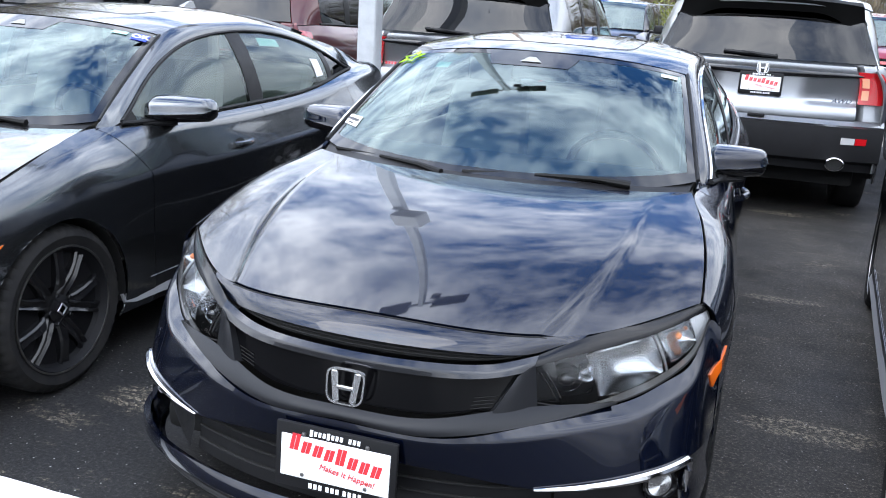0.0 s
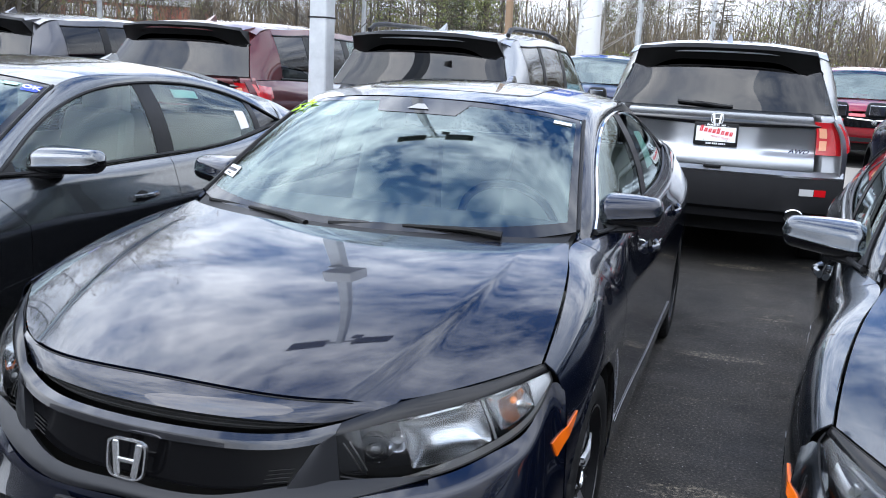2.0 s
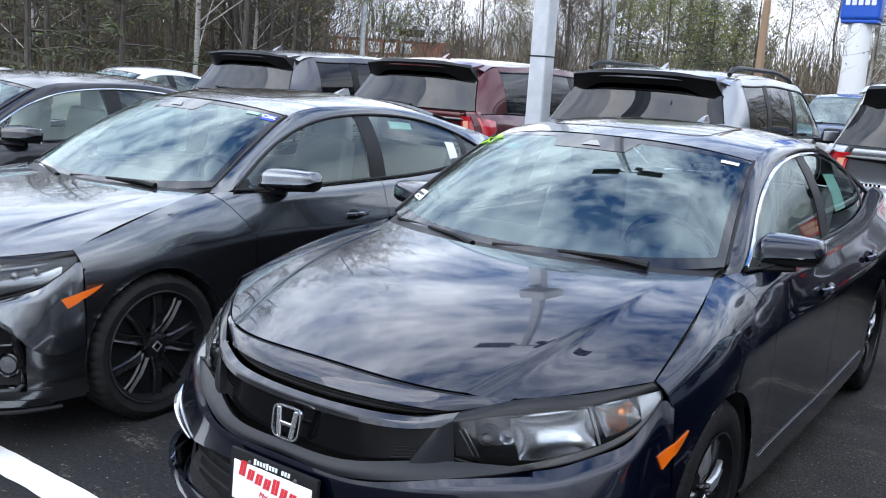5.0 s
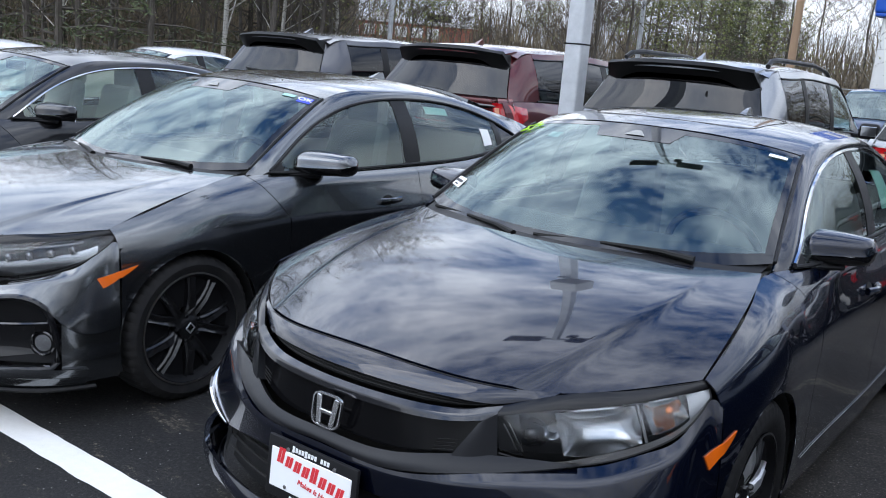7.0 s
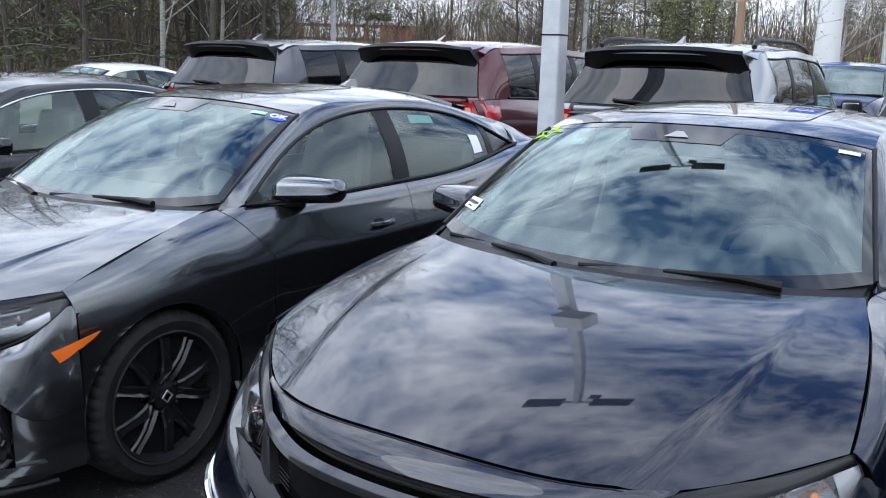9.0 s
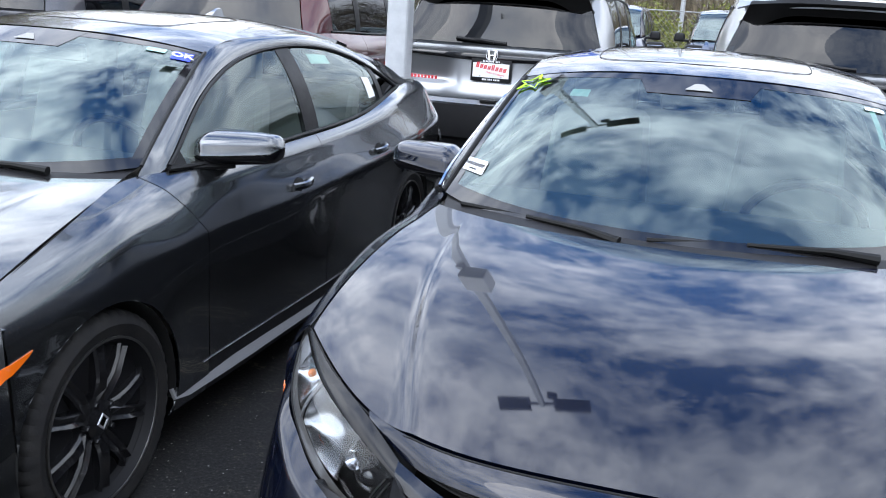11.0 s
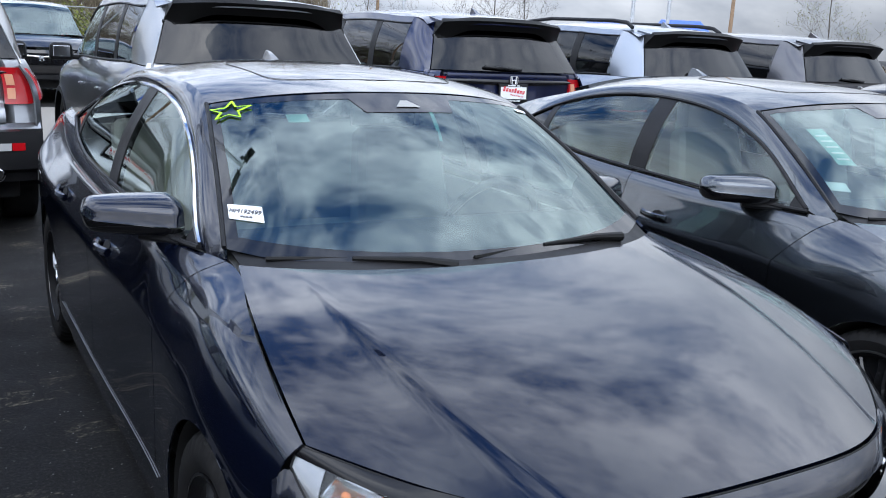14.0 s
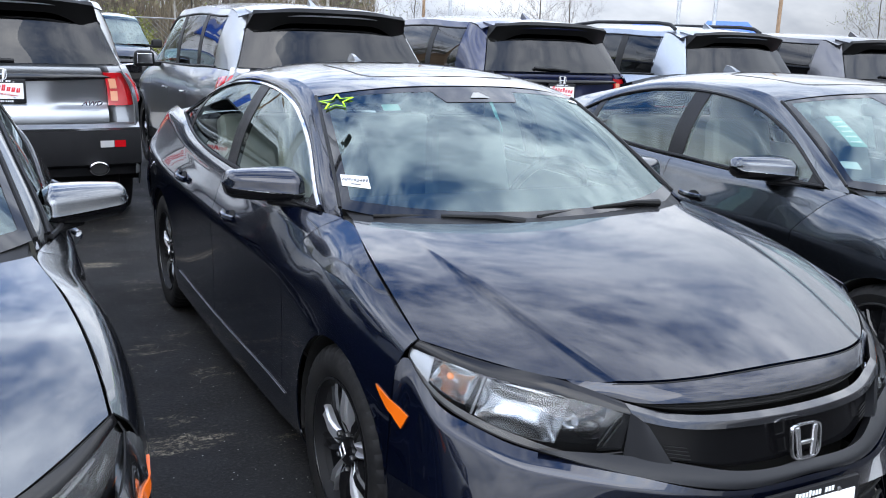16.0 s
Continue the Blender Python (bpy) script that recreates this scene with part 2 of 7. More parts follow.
# the aisle east of the sedan is paler and browner than the other
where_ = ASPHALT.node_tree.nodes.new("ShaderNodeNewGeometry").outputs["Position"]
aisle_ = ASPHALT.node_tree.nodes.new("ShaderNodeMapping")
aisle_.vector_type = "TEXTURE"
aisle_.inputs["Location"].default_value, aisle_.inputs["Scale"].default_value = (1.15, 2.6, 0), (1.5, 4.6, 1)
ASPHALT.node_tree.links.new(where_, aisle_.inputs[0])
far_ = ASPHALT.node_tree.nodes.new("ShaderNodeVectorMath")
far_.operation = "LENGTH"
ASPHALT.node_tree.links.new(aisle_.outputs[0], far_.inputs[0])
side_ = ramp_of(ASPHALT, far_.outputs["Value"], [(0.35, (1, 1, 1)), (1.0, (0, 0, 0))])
pale_tan = mix_of(ASPHALT, 1.0, side_, ramp_of(ASPHALT, noise_of(ASPHALT, 1.6, 9, 0.75), [(0.36, (0.25, 0.25, 0.25)), (0.62, (0.95, 0.95, 0.95))]), "MULTIPLY")
seal = mix_of(ASPHALT, pale_tan, seal, mix_of(ASPHALT, 1.0, specks, (2.0, 1.80, 1.50), "MULTIPLY"))
salt = ramp_of(ASPHALT, noise_of(ASPHALT, 2.2, 11, 0.84, stretch=(0.75, 1.5, 1)), [(0.56, (0, 0, 0)), (0.61, (0.50, 0.50, 0.50))])
pits = ramp_of(ASPHALT, noise_of(ASPHALT, 45, 6, 0.85), [(0.49, (0, 0, 0)), (0.55, (1, 1, 1))])
worn = mix_of(ASPHALT, 1.0, salt, pits, "MULTIPLY")
pos = ASPHALT.node_tree.nodes.new("ShaderNodeNewGeometry").outputs["Position"]
spots_sum = None
for sx, sy, rx_, ry_ in ((1.25, 1.60, 0.9, 0.32), (1.15, 3.35, 0.8, 0.16), (1.25, 5.85, 0.9, 0.22), (-1.2, 4.65, 0.7, 0.26), (-1.2, 1.80, 0.7, 0.26), (-1.2, 2.85, 0.7, 0.07), (-1.15, 0.75, 0.6, 0.35), (-2.6, -0.7, 1.4, 0.35), (0.9, 0.7, 0.5, 0.22)):
    mp_ = ASPHALT.node_tree.nodes.new("ShaderNodeMapping")
    mp_.vector_type = "TEXTURE"
    mp_.inputs["Location"].default_value, mp_.inputs["Scale"].default_value = (sx, sy, 0), (rx_, ry_, 1)
    ASPHALT.node_tree.links.new(pos, mp_.inputs[0])
    ln_ = ASPHALT.node_tree.nodes.new("ShaderNodeVectorMath")
    ln_.operation = "LENGTH"
    ASPHALT.node_tree.links.new(mp_.outputs[0], ln_.inputs[0])
    blob = ramp_of(ASPHALT, ln_.outputs["Value"], [(0.25, (1, 1, 1)), (1.0, (0, 0, 0))])
    spots_sum = blob if spots_sum is None else mix_of(ASPHALT, 1.0, spots_sum, blob, "ADD")
ragged = ramp_of(ASPHALT, mix_of(ASPHALT, 1.0, spots_sum, noise_of(ASPHALT, 13.0, 12, 0.92, stretch=(0.45, 1.8, 1)), "MULTIPLY"), [(0.465, (0, 0, 0)), (0.525, (0.9, 0.9, 0.9))])
spot_wear = mix_of(ASPHALT, 1.0, ragged, pits, "MULTIPLY")
worn = mix_of(ASPHALT, 1.0, worn, spot_wear, "ADD")
chip = node(ASPHALT, "ShaderNodeTexVoronoi", Scale=46.0)
ASPHALT.node_tree.links.new(pos, chip.inputs["Vector"])
chip_dot = ramp_of(ASPHALT, chip.outputs["Distance"], [(0.10, (1, 1, 1)), (0.17, (0, 0, 0))])
chip_few = ramp_of(ASPHALT, chip.outputs["Color"], [(0.72, (0, 0, 0)), (0.78, (0.8, 0.8, 0.8))])
chips = mix_of(ASPHALT, 1.0, chip_dot, chip_few, "MULTIPLY")
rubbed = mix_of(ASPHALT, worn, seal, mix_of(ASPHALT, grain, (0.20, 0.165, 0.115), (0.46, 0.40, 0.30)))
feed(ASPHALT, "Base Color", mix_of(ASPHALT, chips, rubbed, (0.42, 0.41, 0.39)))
feed(ASPHALT, "Roughness", ramp_of(ASPHALT, noise_of(ASPHALT, 1.7, 6), [(0.3, (0.62,) * 3), (0.7, (0.9,) * 3)]))
bump(ASPHALT, grain, 0.55, 0.006)
LANE = shader("pale_asphalt", (0.22, 0.20, 0.175), 0.85)
feed(LANE, "Base Color", mix_of(LANE, noise_of(LANE, 0.9, 6), ramp_of(LANE, noise_of(LANE, 210, 3, 0.7), [(0.3, (0.13, 0.12, 0.105)), (0.7, (0.27, 0.25, 0.22))]), (0.25, 0.23, 0.20)))
bump(LANE, noise_of(LANE, 210, 3), 0.4, 0.005)
LINE = shader("line_paint", (0.72, 0.71, 0.68), 0.6)
feed(LINE, "Base Color", ramp_of(LINE, noise_of(LINE, 30, 6, 0.7), [(0.20, (0.36, 0.35, 0.33)), (0.31, (0.72, 0.71, 0.68)), (0.8, (0.80, 0.79, 0.77))]))
bump(LINE, noise_of(LINE, 220, 3), 0.4, 0.004)

BARK = shader("bark", (0.13, 0.115, 0.10), 0.9)
feed(BARK, "Base Color", ramp_of(BARK, noise_of(BARK, 9, 6, 0.7, stretch=(1, 1, 0.25)), [(0.3, (0.04, 0.034, 0.028)), (0.7, (0.12, 0.105, 0.088))]))
BIRCH = shader("pale_bark", (0.42, 0.40, 0.36), 0.8)
feed(BIRCH, "Base Color", ramp_of(BIRCH, noise_of(BIRCH, 6, 6, 0.7, stretch=(1, 1, 3)), [(0.35, (0.12, 0.11, 0.10)), (0.5, (0.42, 0.40, 0.36))]))
TWIG = shader("twigs", (0.105, 0.085, 0.066), 0.9)


def foliage(name, a, b):
    m = shader(name, a, 0.7)
    oi = m.node_tree.nodes.new("ShaderNodeNewGeometry")
    feed(m, "Base Color", ramp_of(m, oi.outputs["Random Per Island"], [(0.0, a), (1.0, b)]))
    m.node_tree.nodes["Principled BSDF"].inputs["Subsurface Weight"].default_value = 0.0
    return m


BUDS = foliage("spring_buds", (0.12, 0.15, 0.035), (0.26, 0.27, 0.085))
NEEDLES = foliage("pine_needles", (0.034, 0.050, 0.018), (0.095, 0.115, 0.044))
SHRUB = foliage("yellow_green_leaves", (0.10, 0.13, 0.018), (0.24, 0.25, 0.045))
LITTER = foliage("dry_undergrowth", (0.10, 0.075, 0.048), (0.20, 0.16, 0.105))
FAR_TWIGS = foliage("far_twigs", (0.095, 0.075, 0.050), (0.23, 0.185, 0.12))
GALV = shader("galvanised_steel", (0.56, 0.58, 0.60), 0.45, 0.35)
feed(GALV, "Base Color", ramp_of(GALV, noise_of(GALV, 5, 6, 0.65), [(0.3, (0.46, 0.48, 0.50)), (0.7, (0.64, 0.66, 0.68))]))
POLE_WHITE = shader("white_pole_paint", (0.78, 0.78, 0.77), 0.5)
POLE_WOOD = shader("pole_timber", (0.30, 0.20, 0.125), 0.85)
SIGN_BLUE = shader("sign_blue", (0.02, 0.10, 0.50), 0.35)
BRICK_FAR = shader("red_brick_wall", (0.36, 0.12, 0.08), 0.85)
CONCRETE = shader("pale_panel_wall", (0.55, 0.53, 0.50), 0.8)
WIRE = shader("fence_wire", (0.30, 0.31, 0.31), 0.5, 0.6)
GRASS = foliage("rough_grass", (0.10, 0.11, 0.04), (0.20, 0.18, 0.09))

# ---- building helpers ----


def smooth(*rows, even=False, poly=0, hard=False):
    """A smooth curve through rows (s, value...): returns f(s), a float or a Vector. even: level at its start, for halves that meet."""
    a = np.array(rows, float)
    s, v = a[:, 0], a[:, 1:]
    if poly:
        # one low polynomial for all rows, so that reflections run smoothly
        def base(t, odd):
            return np.stack([t ** n for n in ((1, 3, 5)[: poly] if odd else (0, 2, 4, 6)[: poly + 1]) if True], -1) if even else np.stack([t ** n for n in range(poly + 1)], -1)
        heavy = np.ones(len(s))
        heavy[0] = heavy[-1] = 30
        co = [np.linalg.lstsq(base(s, even and n == 0) * heavy[:, None], v[:, n] * heavy, rcond=None)[0] for n in range(v.shape[1])]
        return lambda t: Vector([float(base(np.array(float(t)), even and n == 0) @ c) for n, c in enumerate(co)])
    if hard or len(s) < 4:
        d = np.gradient(v, s, axis=0)
    else:
        # slopes of a cubic spline, so that the curvature runs on without a step
        h = np.diff(s)
        n = len(s)
        a_, b_ = np.zeros((n, n)), np.zeros_like(v)
        a_[0, :2], a_[-1, -2:] = (2, 1), (1, 2)
        b_[0], b_[-1] = 3 * (v[1] - v[0]) / h[0], 3 * (v[-1] - v[-2]) / h[-1]
        for q in range(1, n - 1):
            a_[q, q - 1:q + 2] = h[q], 2 * (h[q - 1] + h[q]), h[q - 1]
            b_[q] = 3 * (h[q] * (v[q] - v[q - 1]) / h[q - 1] + h[q - 1] * (v[q + 1] - v[q]) / h[q])
        d = np.linalg.solve(a_, b_)
        if even:
            a_[0, :2] = (1, 0)
            b_[0] = 0
            d[:, (1 if v.shape[1] > 1 else 0):] = np.linalg.solve(a_, b_)[:, (1 if v.shape[1] > 1 else 0):]
    if even:
        d[0, (1 if v.shape[1] > 1 else 0):] = 0

    def f(t):
        t = min(max(t, s[0]), s[-1])
        k = min(int(np.searchsorted(s, t, "right")) - 1, len(s) - 2)
        h = s[k + 1] - s[k]
        q = (t - s[k]) / h
        out = ((1 + 2 * q) * v[k] + q * h * d[k]) * (1 - q) ** 2 + ((3 - 2 * q) * v[k + 1] + (q - 1) * h * d[k + 1]) * q * q
        return float(out[0]) if len(out) == 1 else Vector(out)
    return f


def mesh_of(bm, name, smooth_angle=35):
    bm.normal_update()
    me = bpy.data.meshes.new(name)
    bm.to_mesh(me)
    bm.free()
    me.polygons.foreach_set("use_smooth", [True] * len(me.polygons))
    me.set_sharp_from_angle(angle=radians(smooth_angle))
    return me


def part(name, bm, material, parent, label="", angle=35):
    """One mesh object under a thing or a part."""
    ob = new(name, bm if isinstance(bm, bpy.types.Mesh) else mesh_of(bm, name, angle))
    ob.parent = parent
    if material and not ob.data.materials:
        ob.data.materials.append(material)
    return tagged(ob, label) if label else ob


def thing(name, m, label, category, group="", kind=""):
    ob = new(name)
    ob.empty_display_size = 0.2
    ob.matrix_world = m
    return tagged(ob, label, category, group, kind)


def patch(fn, nu, nv, u=(0.0, 1.0), v=(0.0, 1.0), rim=0.012, side=1, cuts=(), bm=None, core=(0, 2.35, 0.55)):
    """A curved panel from fn(u, v), with a turned-in rim. side -1 mirrors it in x. cuts: (y, z, radius) wheel openings."""
    bm = bm or bmesh.new()
    grid = []
    for j in range(nv + 1):
        row = []
        for i in range(nu + 1):
            p = Vector(fn(u[0] + (u[1] - u[0]) * i / nu, v[0] + (v[1] - v[0]) * j / nv))
            p.x *= side
            row.append(bm.verts.new(p))
        grid.append(row)
    new_faces = []
    for j in range(nv):
        for i in range(nu):
            q = [grid[j][i], grid[j][i + 1], grid[j + 1][i + 1], grid[j + 1][i]]
            try:
                new_faces.append(bm.faces.new(q))
            except ValueError:
                pass
    bm.normal_update()
    core = Vector(core)
    if sum((g.calc_center_median() - core).normalized().dot(g.normal) * g.calc_area() for g in new_faces) < 0:
        bmesh.ops.reverse_faces(bm, faces=new_faces)
    for cy_, cz_, rad in cuts:
        inside = {w for row in grid for w in row if w.is_valid and math.hypot(w.co.y - cy_, w.co.z - cz_) < rad}
        dead = [f for f in new_faces if all(w in inside for w in f.verts)]
        bmesh.ops.delete(bm, geom=dead, context="FACES_KEEP_BOUNDARY")
        new_faces = [f for f in new_faces if f.is_valid]
        for w in inside:
            if w.is_valid and w.link_faces:
                dy, dz = w.co.y - cy_, w.co.z - cz_
                k = rad / max(math.hypot(dy, dz), 1e-6)
                w.co.y, w.co.z = cy_ + dy * k, cz_ + dz * k
        bmesh.ops.delete(bm, geom=[w for w in bm.verts if not w.link_faces], context="VERTS")
    bmesh.ops.dissolve_degenerate(bm, dist=1e-5, edges=bm.edges[:])
    bm.normal_update()
    if rim:
        rim_edges = [e for e in bm.edges if e.is_boundary]
        normals = {w: w.normal.copy() for e in rim_edges for w in e.verts}
        made = bmesh.ops.extrude_edge_only(bm, edges=rim_edges)["geom"]
        bm.verts.ensure_lookup_table()
        for w in (g for g in made if isinstance(g, bmesh.types.BMVert)):
            near = min((o for e in w.link_edges for o in (e.other_vert(w),) if o in normals), key=lambda o: (o.co - w.co).length, default=None)
            if near:
                w.co -= normals[near] * rim
    return bm


def box(size, at=(0, 0, 0), bevel=0.01, seg=2, turn=None, taper=1.0, bm=None):
    """A rounded block; taper narrows its top."""
    fresh = bmesh.new()
    bmesh.ops.create_cube(fresh, size=1)
    for w in fresh.verts:
        k = taper if w.co.z > 0 else 1
        w.co = Vector((w.co.x * size[0] * k, w.co.y * size[1] * k, w.co.z * size[2]))
    if bevel:
        bmesh.ops.bevel(fresh, geom=fresh.edges[:], offset=min(bevel, min(size) * 0.48), segments=seg, profile=0.6, affect="EDGES")
    m = Matrix.Translation(at) @ (turn.to_4x4() if turn else Matrix())
    fresh.transform(m)
    if bm is None:
        return fresh
    tmp = bpy.data.meshes.new("tmp")
    fresh.to_mesh(tmp)
    fresh.free()
    bm.from_mesh(tmp)
    bpy.data.meshes.remove(tmp)
    return bm


def spun(profile, seg=48, axis="x", at=(0, 0, 0), bm=None):
    """A turned body: profile rows (along the axis, radius)."""
    bm = bm or bmesh.new()
    rings = []
    for a, r in profile:
        ring = []
        for k in range(seg):
            c, s = math.cos(2 * math.pi * k / seg) * r, math.sin(2 * math.pi * k / seg) * r
            p = {"x": (a, c, s), "y": (s, a, c), "z": (c, s, a)}[axis]
            ring.append(bm.verts.new(Vector(p) + Vector(at)))
        rings.append(ring)
    for lo, hi in zip(rings, rings[1:]):
        for k in range(seg):
            bm.faces.new((lo[k], lo[(k + 1) % seg], hi[(k + 1) % seg], hi[k]))
    for ring, flip in ((rings[0], True), (rings[-1], False)):
        if (ring[0].co - ring[seg // 2].co).length > 1e-4:
            bm.faces.new(ring[::-1] if flip else ring)
    bmesh.ops.recalc_face_normals(bm, faces=bm.faces[:])
    return bm


def tube(points, radius, seg=8, bm=None, flat=1.0, cap=True):
    """A bar along points; radius a number or one for each point."""
    bm = bm or bmesh.new()
    pts = [Vector(p) for p in points]
    rings = []
    for k, p in enumerate(pts):
        ahead = (pts[min(k + 1, len(pts) - 1)] - pts[max(k - 1, 0)]).normalized()
        side = ahead.cross(Vector((0, 0, 1)))
        side = side.normalized() if side.length > 1e-3 else Vector((1, 0, 0))
        up = side.cross(ahead)
        r = radius[k] if isinstance(radius, (list, tuple)) else radius
        rings.append([bm.verts.new(p + (side * math.cos(2 * math.pi * i / seg) + up * math.sin(2 * math.pi * i / seg) * flat) * r) for i in range(seg)])
    for lo, hi in zip(rings, rings[1:]):
        for i in range(seg):
            bm.faces.new((lo[i], lo[(i + 1) % seg], hi[(i + 1) % seg], hi[i]))
    if cap and seg > 2:
        bm.faces.new(rings[0][::-1])
        bm.faces.new(rings[-1])
    return bm


def slab(outline, depth, m=None, bevel=0.0):
    """A flat outline in x, z drawn towards +y by depth."""
    bm = bmesh.new()
    face = bm.faces.new([bm.verts.new((x, 0, z)) for x, z in outline])
    ext = bmesh.ops.extrude_face_region(bm, geom=[face])["geom"]
    bmesh.ops.translate(bm, verts=[g for g in ext if isinstance(g, bmesh.types.BMVert)], vec=(0, depth, 0))
    bmesh.ops.recalc_face_normals(bm, faces=bm.faces[:])
    if bevel:
        bmesh.ops.bevel(bm, geom=bm.edges[:], offset=bevel, segments=2, affect="EDGES")
    if m:
        bm.transform(m)
    return bm


def letters(text, size, m, material, parent, name="lettering", depth=0.0012, bold=0.0, shear=0.0, wide=1.0):
    """Raised lettering in the built-in font, standing in the x, z plane of m and facing its -y."""
    cu = bpy.data.curves.new(name, "FONT")
    cu.body, cu.size, cu.extrude, cu.offset, cu.shear = text, size, depth, bold, shear
    cu.align_x, cu.align_y, cu.resolution_u = "CENTER", "CENTER", 3
    tmp = bpy.data.objects.new("tmp", cu)
    me = bpy.data.meshes.new_from_object(tmp)
    bpy.data.objects.remove(tmp)
    bpy.data.curves.remove(cu)
    me.transform(m @ Matrix.Rotation(radians(90), 4, "X") @ Matrix.Diagonal((wide, 1, 1, 1)))
    me.materials.clear()
    me.materials.append(material)
    ob = new(name, me)
    ob.parent = parent
    return ob


def h_emblem(size, m, parent, name="emblem"):
    """A chrome rounded frame with two uprights and a bar."""
    bm = bmesh.new()
    h, w = size, size * 1.12
    pts = []
    for k in range(40):
        a = 2 * math.pi * k / 40
        c, s = math.cos(a), math.sin(a)
        e = 0.45
        x = w * 0.5 * math.copysign(abs(c) ** e, c) * (1.0 + 0.10 * s)
        z = h * 0.5 * math.copysign(abs(s) ** e, s)
        pts.append((x, z))
    for (x0, z0), (x1, z1) in zip(pts, pts[1:] + pts[:1]):
        q = []
        for k, y in ((1.0, 0.0), (0.985, -0.008), (0.90, -0.008), (0.88, 0.0)):
            q.append((bm.verts.new((x0 * k, y, z0 * k)), bm.verts.new((x1 * k, y, z1 * k))))
        for a, b in zip(q, q[1:]):
            bm.faces.new((a[0], a[1], b[1], b[0]))
    bmesh.ops.remove_doubles(bm, verts=bm.verts[:], dist=1e-5)
    for s in (-1, 1):
        out = [(s * w * 0.40, h * 0.43), (s * w * 0.22, h * 0.43), (s * w * 0.13, -h * 0.43), (s * w * 0.29, -h * 0.43)]
        sl = slab(out, -0.009, bevel=0.0032)
        tmp = bpy.data.meshes.new("tmp")
        sl.to_mesh(tmp)
        sl.free()
        bm.from_mesh(tmp)
        bpy.data.meshes.remove(tmp)
    box((w * 0.42, 0.008, h * 0.13), (0, -0.004, -h * 0.03), 0.0035, 2, bm=bm)
    bmesh.ops.recalc_face_normals(bm, faces=bm.faces[:])
    bm.transform(m)
    return part(name, bm, EMBLEM, parent, "chrome maker's emblem")


def plate(m, parent, name="dealer_plate"):
    """A dealer's plate in a black frame, facing -y of m."""
    holder = part(name, box((0.325, 0.014, 0.172), (0, 0, 0), 0.006), TRIM, parent, "white dealer plate with red lettering in a black frame")
    holder.data.transform(m)
    card = box((0.292, 0.004, 0.112), (0, -0.0075, 0.0), 0.002, 1)
    card.transform(m)
    part("card", card, PAPER, holder)
    for k in range(12):
        if k != 8:
            hgt = 0.017 if k in (0, 4) else 0.012
            dash = slab([(-0.0042, -hgt / 2), (0.0032, -hgt / 2), (0.0046, hgt / 2), (-0.0028, hgt / 2)], 0.002, m @ pose(-0.065 + 0.0115 * k, -0.0092, 0.069))
            part("mark_bar", dash, PAPER, holder)
    # the dealer's mark: slanted red blocks on a falling line
    for k in range(16):
        hgt = 0.043 if k in (0, 1, 8, 9) else 0.031
        w, lean = 0.0054, 0.008
        dash = slab([(-w, 0), (w, 0), (w + lean, hgt), (-w + lean, hgt)], 0.002, m @ pose(-0.117 + 0.0312 * (k // 2) + 0.0125 * (k % 2), -0.0105, 0.018 - 0.0040 * (k // 2)))
        part("mark_block", dash, INK_RED, holder)
    letters("Makes It Happen!", 0.021, m @ pose(0.035, -0.0105, -0.022, 0, 7, 0), INK_RED, holder, shear=0.15)
    bar_mesh = mesh_of(box((0.0085, 0.002, 0.013), (0, 0, 0), 0.0), "bar")
    bar_mesh.materials.append(PAPER)
    for k in range(10):
        b_ = part("bar", bar_mesh, None, holder)
        b_.matrix_basis = m @ pose(-0.062 + 0.0135 * k + (0.006 if k > 2 else 0) + (0.006 if k > 5 else 0), -0.008, -0.071)
    for x, z in ((-0.085, -0.045), (0.085, -0.045), (-0.085, 0.062), (0.085, 0.062)):
        s = spun([(-0.0125, 0.0), (-0.0115, 0.005), (-0.007, 0.006)], 12, "y", (x, 0, z))
        s.transform(m)
        part("screw", s, STEEL, holder)
    return holder


